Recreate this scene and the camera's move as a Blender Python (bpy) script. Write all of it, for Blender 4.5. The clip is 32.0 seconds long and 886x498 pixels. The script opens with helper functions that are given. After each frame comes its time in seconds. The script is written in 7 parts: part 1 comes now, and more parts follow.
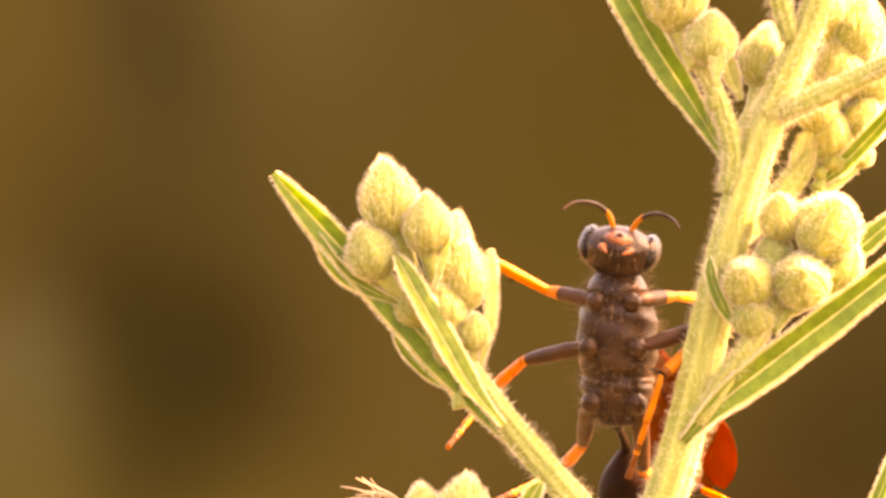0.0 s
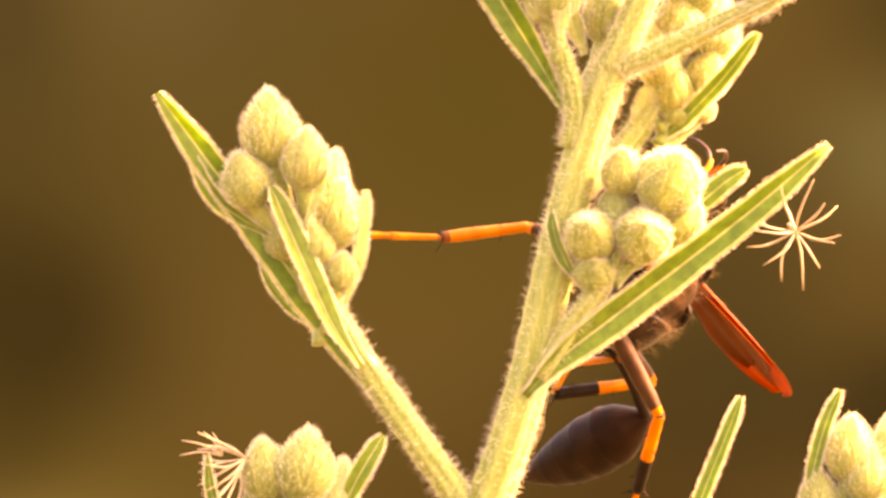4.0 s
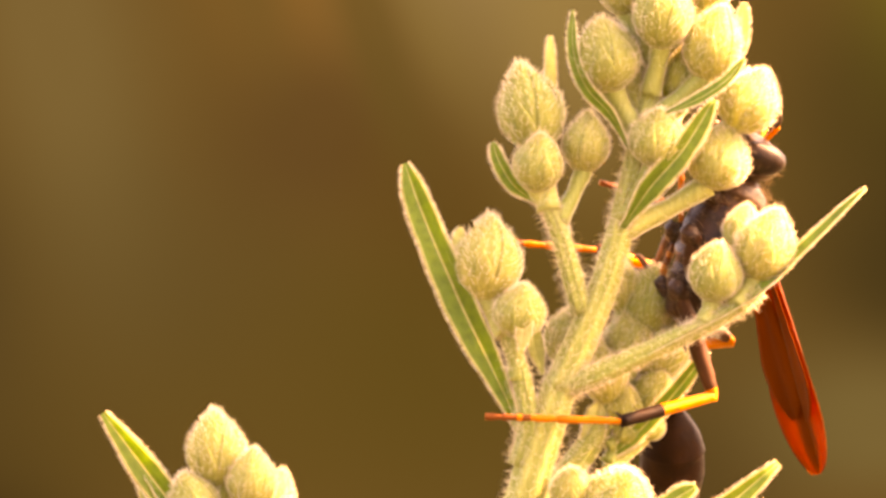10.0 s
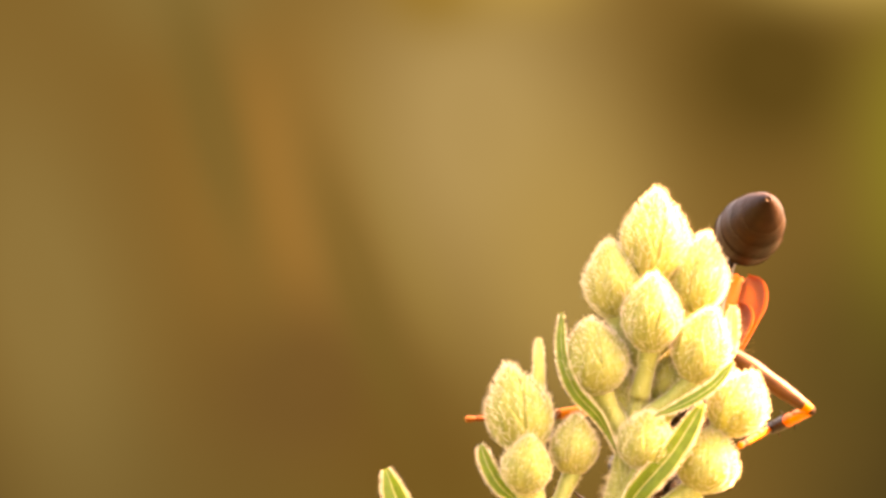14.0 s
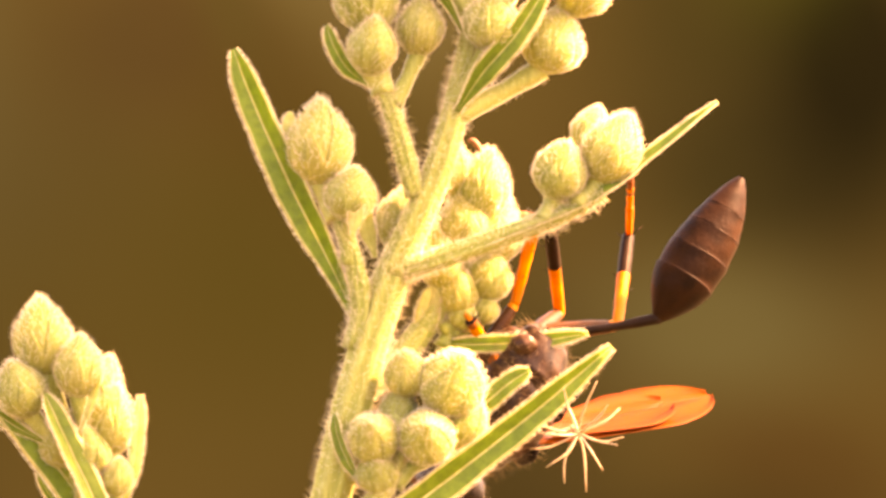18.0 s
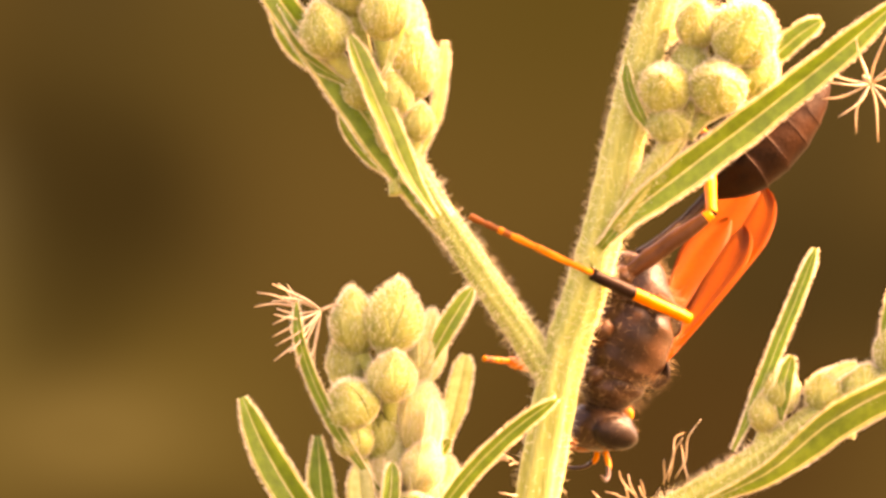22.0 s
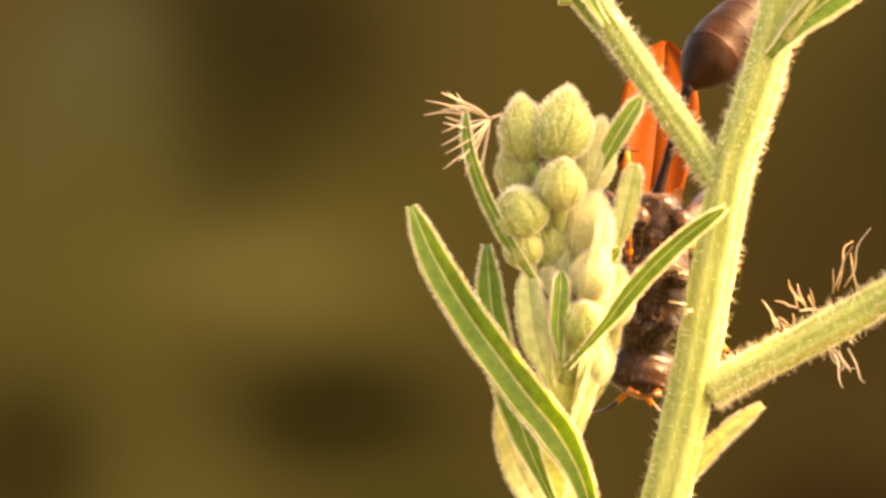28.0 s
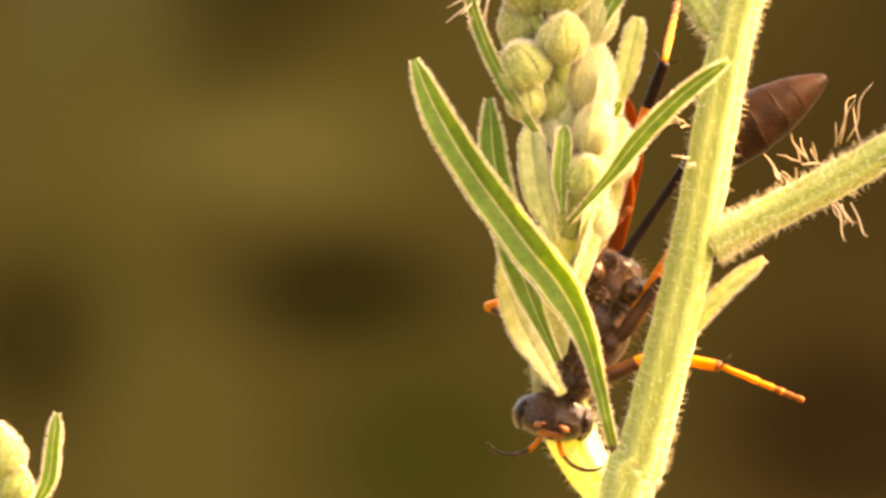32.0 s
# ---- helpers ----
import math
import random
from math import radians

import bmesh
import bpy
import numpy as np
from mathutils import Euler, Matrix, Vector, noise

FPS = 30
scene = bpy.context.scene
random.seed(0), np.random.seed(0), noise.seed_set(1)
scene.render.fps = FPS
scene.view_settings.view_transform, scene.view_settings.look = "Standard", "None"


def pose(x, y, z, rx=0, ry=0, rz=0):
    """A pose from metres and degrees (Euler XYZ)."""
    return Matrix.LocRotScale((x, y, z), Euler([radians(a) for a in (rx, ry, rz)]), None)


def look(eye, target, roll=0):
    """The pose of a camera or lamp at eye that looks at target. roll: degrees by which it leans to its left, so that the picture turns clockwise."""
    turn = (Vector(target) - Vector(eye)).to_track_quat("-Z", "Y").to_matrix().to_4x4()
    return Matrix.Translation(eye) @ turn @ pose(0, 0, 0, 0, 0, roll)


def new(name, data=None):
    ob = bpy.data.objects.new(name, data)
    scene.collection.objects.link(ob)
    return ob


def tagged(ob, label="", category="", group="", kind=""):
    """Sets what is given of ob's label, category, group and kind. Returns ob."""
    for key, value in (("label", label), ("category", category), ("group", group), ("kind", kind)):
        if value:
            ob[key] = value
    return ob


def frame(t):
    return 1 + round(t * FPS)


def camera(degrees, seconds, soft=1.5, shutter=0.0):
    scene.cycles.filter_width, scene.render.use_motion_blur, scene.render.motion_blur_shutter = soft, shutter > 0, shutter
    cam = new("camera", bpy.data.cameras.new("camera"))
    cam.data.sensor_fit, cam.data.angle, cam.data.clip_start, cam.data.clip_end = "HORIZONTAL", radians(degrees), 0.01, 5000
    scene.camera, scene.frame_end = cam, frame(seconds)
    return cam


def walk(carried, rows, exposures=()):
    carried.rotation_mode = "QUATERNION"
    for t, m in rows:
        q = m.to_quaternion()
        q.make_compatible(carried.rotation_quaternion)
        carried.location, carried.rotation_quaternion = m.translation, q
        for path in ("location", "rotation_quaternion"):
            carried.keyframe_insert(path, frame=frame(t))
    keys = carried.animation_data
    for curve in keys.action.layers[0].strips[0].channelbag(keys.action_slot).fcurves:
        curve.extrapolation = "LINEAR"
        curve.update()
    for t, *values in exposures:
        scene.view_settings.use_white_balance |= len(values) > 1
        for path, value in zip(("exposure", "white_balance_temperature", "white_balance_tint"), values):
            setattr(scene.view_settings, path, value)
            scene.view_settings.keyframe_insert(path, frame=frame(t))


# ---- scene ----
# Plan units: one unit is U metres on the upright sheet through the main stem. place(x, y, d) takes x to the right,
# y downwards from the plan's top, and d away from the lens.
U = 3.316e-5
REACH = 0.5
EYE = Vector((0.0, -REACH, 0.45))


def place(x, y, d=0.0):
    k = 1 + d * U / REACH
    return Vector(((x - 784) * U * k, d * U, 0.45 + (441 - y) * U * k))


# ---- camera ----
cam = camera(5.953, 32.0, soft=3.0)
PATH = [  # seconds, and how far the view's middle has moved on the plan
    (0, -280, -81), (0.5, -285, -79), (1, -296, -46), (1.5, -247, 61), (2, -78, 112), (2.5, 21, 118), (3, 0, 103), (3.5, -13, 65),
    (4, 0, 0), (4.5, 14, -72), (6.5, 68, -1), (7, 40, -28), (7.5, 21, 76), (8, 26, 66), (8.5, 40, -22), (9, 51, -225),
    (9.5, 71, -398), (10, 90, -563), (10.5, 116, -691), (11, 133, -787), (11.5, 146, -894), (12, 157, -1007), (12.5, 135, -1081), (13, 95, -1137),
    (13.5, 89, -1156), (14, 112, -1100), (14.5, 169, -999), (15, 280, -834), (15.5, 341, -778), (17.5, 397, -470), (18, 384, -357), (18.5, 362, -225),
    (19, 315, -103), (19.5, 236, -91), (20, 164, -78), (20.5, 78, 26), (21, -7, 117), (21.5, -75, 208), (22, -132, 262), (22.5, -177, 302),
    (23, -213, 345), (23.5, -236, 396), (24, -246, 452), (24.5, -249, 515), (25, -268, 581), (25.5, -303, 633), (26, -340, 634), (26.5, -380, 623),
    (28.5, -433, 600), (29, -432, 628), (29.5, -432, 677), (30, -432, 716), (30.5, -433, 743), (31, -429, 784), (31.5, -428, 847), (32, -436, 860),
]
EXPOSURE = [(0, 4.18, 14200, 43), (1, 4.4, 14200, 43), (2, 4.43, 14200, 43), (3, 4.09, 14200, 44), (4, 4.17, 14200, 44), (7, 4.03, 14200, 45), (11, 4.03, 14200, 44), (12, 4.11, 14200, 43), (13, 4.29, 14200, 39), (15, 4.56, 14200, 35), (18, 4.1, 14200, 44), (20, 4.18, 14200, 46), (21, 4.15, 14200, 46), (24, 3.95, 14200, 43), (26, 3.78, 12200, 20), (29, 3.83, 12200, 20), (32, 3.84, 12200, 20)]
walk(cam, [(t, look(EYE - Vector((0, 0, 0.18 * y * U)), place(784 + x, 441 + y))) for t, x, y in PATH], EXPOSURE)

# ---- world and sun ----
SUN_TO = Vector((0.72, 0.09, 0.69)).normalized()
world = bpy.data.worlds.new("sky")
scene.world = world
world.use_nodes = True
sky = world.node_tree.nodes.new("ShaderNodeTexSky")
sky.sky_type, sky.sun_disc = "NISHITA", False
sky.dust_density, sky.air_density, sky.ozone_density = 6.0, 0.8, 0.5
sky.sun_elevation = math.asin(SUN_TO.z)
sky.sun_rotation = math.atan2(SUN_TO.x, SUN_TO.y)
world.node_tree.links.new(sky.outputs[0], world.node_tree.nodes["Background"].inputs[0])
world.node_tree.nodes["Background"].inputs[1].default_value = 0.125
sun = new("sun", bpy.data.lights.new("sun", "SUN"))
sun.data.energy, sun.data.angle, sun.data.color = 3.65, radians(0.6), (1.0, 0.70, 0.47)
sun.matrix_world = look(SUN_TO * 3, (0, 0, 0))


# ---- materials ----
def nodes_of(name):
    m = bpy.data.materials.new(name)
    m.use_nodes = True
    return m, m.node_tree.nodes, m.node_tree.links


def noise_node(nodes, links, scale, detail=4.0, stretch=(1, 1, 1)):
    co = nodes.new("ShaderNodeTexCoord")
    mp = nodes.new("ShaderNodeMapping")
    mp.inputs["Scale"].default_value = stretch
    nz = nodes.new("ShaderNodeTexNoise")
    nz.inputs["Scale"].default_value, nz.inputs["Detail"].default_value = scale, detail
    links.new(co.outputs["Object"], mp.inputs[0])
    links.new(mp.outputs[0], nz.inputs["Vector"])
    return nz


def ramp(nodes, links, source, stops):
    r = nodes.new("ShaderNodeValToRGB")
    for i, (p, c) in enumerate(stops):
        e = r.color_ramp.elements[i] if i < 2 else r.color_ramp.elements.new(p)
        e.position, e.color = p, (*c, 1)
    links.new(source, r.inputs[0])
    return r.outputs[0]


def mixed(nodes, links, kind, fac, a, b):
    mx = nodes.new("ShaderNodeMix")
    mx.data_type, mx.blend_type = "RGBA", kind
    for sock, v in ((mx.inputs[0], fac), (mx.inputs[6], a), (mx.inputs[7], b)):
        if isinstance(v, (float, int)):
            sock.default_value = v
        elif isinstance(v, tuple):
            sock.default_value = (*v, 1)
        else:
            links.new(v, sock)
    return mx.outputs[2]


def plant_material(name, low, high, glow, through_part, coarse, fine, rough=0.6, stretch=(1, 1, 1), bump=0.4, vary=0.25, lines=0, down=0.35, deep=0.7):
    """Living tissue: two scales of mottling, fine relief, and light that comes through."""
    m, nodes, links = nodes_of(name)
    b = nodes["Principled BSDF"]
    n1 = noise_node(nodes, links, coarse, 3.0)
    n2 = noise_node(nodes, links, fine, 4.0, stretch)
    c1 = ramp(nodes, links, n1.outputs[0], [(0.3, low), (0.7, high)])
    c2 = ramp(nodes, links, n2.outputs[0], [(0.35, (0.62, 0.66, 0.5)), (0.65, (1.0, 1.0, 1.0))])
    col = mixed(nodes, links, "MULTIPLY", 0.8, c1, c2)
    if lines:
        co = nodes.new("ShaderNodeTexCoord")
        gr = nodes.new("ShaderNodeTexGradient")
        gr.gradient_type = "RADIAL"
        wv = nodes.new("ShaderNodeMath")
        wv.operation = "MULTIPLY_ADD"
        wv.inputs[1].default_value = lines * 6.2832
        sn = nodes.new("ShaderNodeMath")
        sn.operation = "SINE"
        links.new(co.outputs["Object"], gr.inputs[0])
        links.new(gr.outputs["Fac"], wv.inputs[0])
        off = nodes.new("ShaderNodeMath")
        off.operation = "MULTIPLY"
        off.inputs[1].default_value = 9.0
        links.new(n2.outputs[0], off.inputs[0])
        links.new(off.outputs[0], wv.inputs[2])
        links.new(wv.outputs[0], sn.inputs[0])
        col = mixed(nodes, links, "MULTIPLY", deep, col, ramp(nodes, links, sn.outputs[0], [(0.25, (1.0, 1.0, 1.0)), (0.9, (0.50, 0.62, 0.36))]))
    info = nodes.new("ShaderNodeObjectInfo")
    tint = ramp(nodes, links, info.outputs["Random"], [(0.0, (1 - vary, 1 - 0.6 * vary, 1 - vary)), (1.0, (1.0, 1.0, 1.0))])
    col = mixed(nodes, links, "MULTIPLY", 1.0, col, tint)
    links.new(col, b.inputs["Base Color"])
    b.inputs["Roughness"].default_value = rough
    b.inputs["Sheen Weight"].default_value, b.inputs["Sheen Roughness"].default_value = down, 0.35
    b.inputs["Sheen Tint"].default_value = (0.95, 0.88, 0.70, 1)
    bp = nodes.new("ShaderNodeBump")
    bp.inputs["Strength"].default_value, bp.inputs["Distance"].default_value = bump, 0.0002
    links.new(n2.outputs[0], bp.inputs["Height"])
    links.new(bp.outputs[0], b.inputs["Normal"])
    tl = nodes.new("ShaderNodeBsdfTranslucent")
    links.new(mixed(nodes, links, "MULTIPLY", 1.0, col, glow), tl.inputs[0])
    mx = nodes.new("ShaderNodeMixShader")
    mx.inputs[0].default_value = through_part
    links.new(b.outputs[0], mx.inputs[1])
    links.new(tl.outputs[0], mx.inputs[2])
    links.new(mx.outputs[0], nodes["Material Output"].inputs[0])
    return m


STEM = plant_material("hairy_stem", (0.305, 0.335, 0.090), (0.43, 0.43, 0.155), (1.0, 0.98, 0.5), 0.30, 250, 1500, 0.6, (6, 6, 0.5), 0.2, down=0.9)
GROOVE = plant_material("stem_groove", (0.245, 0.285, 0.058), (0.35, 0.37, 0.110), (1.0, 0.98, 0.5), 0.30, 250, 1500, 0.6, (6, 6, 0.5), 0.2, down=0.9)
BUD = plant_material("bud_green", (0.37, 0.38, 0.105), (0.51, 0.49, 0.19), (1.0, 0.98, 0.5), 0.5, 400, 9, 0.65, (1, 1, 0.10), 0.10, lines=11, down=1.0, deep=0.45)
ROUND_BUD = plant_material("round_bud_green", (0.35, 0.375, 0.095), (0.48, 0.47, 0.165), (1.0, 0.98, 0.5), 0.5, 400, 5, 0.6, (1, 1, 0.15), 0.06, lines=11, down=1.0, deep=0.28)
LEAF = plant_material("leaf_green", (0.135, 0.230, 0.022), (0.215, 0.315, 0.040), (1.0, 1.0, 0.26), 0.55, 300, 1800, 0.5)
RIM = plant_material("leaf_rim", (0.58, 0.54, 0.26), (0.72, 0.66, 0.38), (1.0, 0.97, 0.55), 0.5, 300, 1800, 0.6)
PALE = plant_material("pale_leaf", (0.66, 0.62, 0.34), (0.79, 0.74, 0.47), (1.0, 0.98, 0.65), 0.6, 300, 1800, 0.6)


def hair_material():
    m, nodes, links = nodes_of("plant_hair")
    b = nodes["Principled BSDF"]
    b.inputs["Base Color"].default_value = (0.83, 0.74, 0.58, 1)
    b.inputs["Roughness"].default_value = 0.45
    tl = nodes.new("ShaderNodeBsdfTranslucent")
    tl.inputs[0].default_value = (0.90, 0.86, 0.70, 1)
    mx = nodes.new("ShaderNodeMixShader")
    mx.inputs[0].default_value = 0.5
    links.new(b.outputs[0], mx.inputs[1])
    links.new(tl.outputs[0], mx.inputs[2])
    links.new(mx.outputs[0], nodes["Material Output"].inputs[0])
    return m


HAIR = hair_material()


def pappus_material():
    m, nodes, links = nodes_of("dry_bristle")
    b = nodes["Principled BSDF"]
    nz = noise_node(nodes, links, 600)
    links.new(ramp(nodes, links, nz.outputs[0], [(0.3, (0.22, 0.145, 0.08)), (0.7, (0.36, 0.26, 0.16))]), b.inputs["Base Color"])
    b.inputs["Roughness"].default_value = 0.5
    return m


BRISTLE = pappus_material()


def withered_material():
    m, nodes, links = nodes_of("withered_tip")
    b = nodes["Principled BSDF"]
    nz = noise_node(nodes, links, 900)
    links.new(ramp(nodes, links, nz.outputs[0], [(0.3, (0.10, 0.035, 0.012)), (0.7, (0.20, 0.07, 0.025))]), b.inputs["Base Color"])
    b.inputs["Roughness"].default_value = 0.7
    return m


RUSTY = withered_material()


def ground_material():
    m, nodes, links = nodes_of("meadow_soil")
    b = nodes["Principled BSDF"]
    n1 = noise_node(nodes, links, 3.0, 6)
    n2 = noise_node(nodes, links, 60.0, 6)
    c = ramp(nodes, links, n1.outputs[0], [(0.35, (0.055, 0.065, 0.02)), (0.65, (0.11, 0.09, 0.045))])
    c2 = ramp(nodes, links, n2.outputs[0], [(0.3, (0.5, 0.5, 0.5)), (0.7, (1, 1, 1))])
    links.new(mixed(nodes, links, "MULTIPLY", 1.0, c, c2), b.inputs["Base Color"])
    b.inputs["Roughness"].default_value = 0.95
    bp = nodes.new("ShaderNodeBump")
    bp.inputs["Distance"].default_value = 0.02
    links.new(n2.outputs[0], bp.inputs["Height"])
    links.new(bp.outputs[0], b.inputs["Normal"])
    return m


# ---- distance: self-glowing backdrop, painted with blurred meadow growth, far behind the plant ----
FAR = 10.0   # how many times farther than the plant
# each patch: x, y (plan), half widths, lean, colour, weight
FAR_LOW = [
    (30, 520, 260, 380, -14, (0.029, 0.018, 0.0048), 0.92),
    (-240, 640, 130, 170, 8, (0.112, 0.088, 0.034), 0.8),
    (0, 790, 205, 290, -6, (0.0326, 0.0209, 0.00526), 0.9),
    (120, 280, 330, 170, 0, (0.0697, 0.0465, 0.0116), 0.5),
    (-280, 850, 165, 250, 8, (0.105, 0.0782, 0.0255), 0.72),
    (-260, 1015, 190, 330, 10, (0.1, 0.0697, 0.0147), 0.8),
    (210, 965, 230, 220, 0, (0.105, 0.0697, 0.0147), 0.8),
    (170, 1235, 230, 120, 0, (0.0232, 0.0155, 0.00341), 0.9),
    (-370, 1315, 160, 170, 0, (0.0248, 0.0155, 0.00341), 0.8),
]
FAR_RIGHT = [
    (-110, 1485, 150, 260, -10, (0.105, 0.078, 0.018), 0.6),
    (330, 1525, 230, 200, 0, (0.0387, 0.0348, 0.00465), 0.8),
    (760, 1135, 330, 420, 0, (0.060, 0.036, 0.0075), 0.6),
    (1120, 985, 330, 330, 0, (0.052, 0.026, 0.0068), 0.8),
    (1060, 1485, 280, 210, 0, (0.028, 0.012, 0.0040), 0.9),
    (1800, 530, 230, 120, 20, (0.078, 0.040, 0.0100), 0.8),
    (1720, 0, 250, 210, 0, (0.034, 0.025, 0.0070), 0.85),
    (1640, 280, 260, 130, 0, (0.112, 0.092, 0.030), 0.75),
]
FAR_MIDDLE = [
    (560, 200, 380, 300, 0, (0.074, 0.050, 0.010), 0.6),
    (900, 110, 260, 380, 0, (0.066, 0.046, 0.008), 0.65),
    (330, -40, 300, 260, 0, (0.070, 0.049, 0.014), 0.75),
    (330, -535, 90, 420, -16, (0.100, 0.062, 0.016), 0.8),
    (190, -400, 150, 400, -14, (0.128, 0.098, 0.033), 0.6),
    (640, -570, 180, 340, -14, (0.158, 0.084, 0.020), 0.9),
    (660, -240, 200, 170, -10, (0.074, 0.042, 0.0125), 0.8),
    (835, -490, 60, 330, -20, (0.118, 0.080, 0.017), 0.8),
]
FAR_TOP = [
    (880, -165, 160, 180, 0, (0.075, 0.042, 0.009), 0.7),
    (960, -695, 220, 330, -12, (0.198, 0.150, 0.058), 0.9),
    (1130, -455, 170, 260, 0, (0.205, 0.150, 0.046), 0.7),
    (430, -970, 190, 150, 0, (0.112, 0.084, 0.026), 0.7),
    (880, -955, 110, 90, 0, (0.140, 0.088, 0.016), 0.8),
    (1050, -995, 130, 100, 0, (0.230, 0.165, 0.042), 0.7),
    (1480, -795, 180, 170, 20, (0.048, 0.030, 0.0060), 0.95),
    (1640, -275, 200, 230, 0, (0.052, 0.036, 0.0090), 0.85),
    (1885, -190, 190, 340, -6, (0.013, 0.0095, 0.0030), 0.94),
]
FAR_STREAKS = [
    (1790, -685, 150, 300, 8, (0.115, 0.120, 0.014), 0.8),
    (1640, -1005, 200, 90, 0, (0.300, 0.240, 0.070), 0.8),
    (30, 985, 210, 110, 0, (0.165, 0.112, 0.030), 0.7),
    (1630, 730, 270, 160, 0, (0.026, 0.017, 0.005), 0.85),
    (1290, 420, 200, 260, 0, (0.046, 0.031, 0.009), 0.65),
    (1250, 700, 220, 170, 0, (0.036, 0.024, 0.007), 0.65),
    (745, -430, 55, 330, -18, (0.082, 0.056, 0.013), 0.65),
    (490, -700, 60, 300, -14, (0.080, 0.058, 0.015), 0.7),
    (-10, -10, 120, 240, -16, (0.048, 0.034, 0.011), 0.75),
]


# bright and dim patches are painted in; the backdrop emits them, unlit by the sun
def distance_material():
    m, nodes, links = nodes_of("glowing_blurred_meadow")
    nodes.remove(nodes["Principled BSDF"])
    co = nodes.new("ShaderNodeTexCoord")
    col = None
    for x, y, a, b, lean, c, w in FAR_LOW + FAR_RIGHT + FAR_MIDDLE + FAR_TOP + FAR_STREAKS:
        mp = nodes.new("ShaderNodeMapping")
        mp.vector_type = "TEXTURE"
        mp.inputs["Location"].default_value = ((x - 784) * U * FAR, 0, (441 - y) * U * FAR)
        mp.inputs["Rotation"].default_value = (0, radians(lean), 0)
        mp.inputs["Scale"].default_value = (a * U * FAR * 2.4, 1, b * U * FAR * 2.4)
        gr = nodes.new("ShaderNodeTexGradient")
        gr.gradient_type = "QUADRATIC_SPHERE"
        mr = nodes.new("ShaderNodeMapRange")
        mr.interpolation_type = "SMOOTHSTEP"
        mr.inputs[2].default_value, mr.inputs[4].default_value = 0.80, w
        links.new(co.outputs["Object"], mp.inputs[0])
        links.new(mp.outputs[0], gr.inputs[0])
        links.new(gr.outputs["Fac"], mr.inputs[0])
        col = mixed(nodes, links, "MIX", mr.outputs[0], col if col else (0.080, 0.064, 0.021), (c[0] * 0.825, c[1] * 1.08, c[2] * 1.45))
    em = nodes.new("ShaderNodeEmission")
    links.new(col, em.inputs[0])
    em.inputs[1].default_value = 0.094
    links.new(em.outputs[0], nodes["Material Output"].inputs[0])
    return m


# ---- mesh builders ----
class Shape:
    """Vertices and faces of one mesh, with a material slot per face."""

    def __init__(self):
        self.v, self.f, self.s = [], [], []

    def add(self, verts, faces, slot=0):
        n = len(self.v)
        self.v.extend(verts)
        self.f.extend(tuple(i + n for i in f) for f in faces)
        self.s.extend([slot] * len(faces))

    def mesh(self, name, mats, origin=Vector((0, 0, 0))):
        me = bpy.data.meshes.new(name)
        me.from_pydata([tuple(Vector(p) - origin) for p in self.v], [], self.f)
        for m in mats:
            me.materials.append(m)
        me.polygons.foreach_set("material_index", self.s)
        me.polygons.foreach_set("use_smooth", [True] * len(self.f))
        me.update()
        return me


HOME = {}


def part(name, shape, mats, parent, label="", home=None):
    """Links a shape as one mesh object under its parent. home: where its own origin lies."""
    home = Vector(home) if home is not None else HOME[parent.name]
    me = shape if isinstance(shape, bpy.types.Mesh) else shape.mesh(name, mats if isinstance(mats, (list, tuple)) else [mats], home)
    ob = new(name, me)
    ob.parent = parent
    ob.location = home - HOME[parent.name]
    HOME[ob.name] = home
    return tagged(ob, label) if label else ob


def thing(name, home, label, category, group=""):
    ob = new(name)
    ob.empty_display_size = 0.005
    ob.location = home
    HOME[ob.name] = Vector(home)
    return tagged(ob, label, category, group)


def spline(pts, n):
    """n + 1 points on a smooth curve through pts."""
    p = [Vector(q) for q in pts]
    if len(p) == 2:
        return [p[0].lerp(p[1], i / n) for i in range(n + 1)]
    p = [2 * p[0] - p[1]] + p + [2 * p[-1] - p[-2]]
    out, spans = [], len(p) - 3
    for i in range(n + 1):
        u = i / n * spans
        k = min(int(u), spans - 1)
        u -= k
        a, b, c, d = p[k:k + 4]
        out.append(0.5 * (2 * b + (c - a) * u + (2 * a - 5 * b + 4 * c - d) * u * u + (3 * b - a - 3 * c + d) * u ** 3))
    return out


def value(vals, u):
    """A value along a list, linear in between."""
    k = min(int(u * (len(vals) - 1)), len(vals) - 2)
    f = u * (len(vals) - 1) - k
    return vals[k] * (1 - f) + vals[k + 1] * f


def hair(sh, root, way, length, width, slot=1, bend=0.0):
    """A thin tapered hair, with a bend on its way."""
    way = way.normalized()
    a = way.orthogonal().normalized()
    b = way.cross(a)
    side = (a * math.cos(length * 9e5) + b * math.sin(length * 9e5)) * bend * length
    base = [root + width * (a * math.cos(q) + b * math.sin(q)) for q in (0, 2.094, 4.189)]
    mid = [root + way * length * 0.55 + side * 0.35 + 0.7 * width * (a * math.cos(q) + b * math.sin(q)) for q in (0, 2.094, 4.189)]
    sh.add(base + mid + [root + way * length + side], [(0, 1, 4, 3), (1, 2, 5, 4), (2, 0, 3, 5), (3, 4, 6), (4, 5, 6), (5, 3, 6)], slot)


def unit(rng):
    return Vector((rng.gauss(0, 1), rng.gauss(0, 1), rng.gauss(0, 1))).normalized()


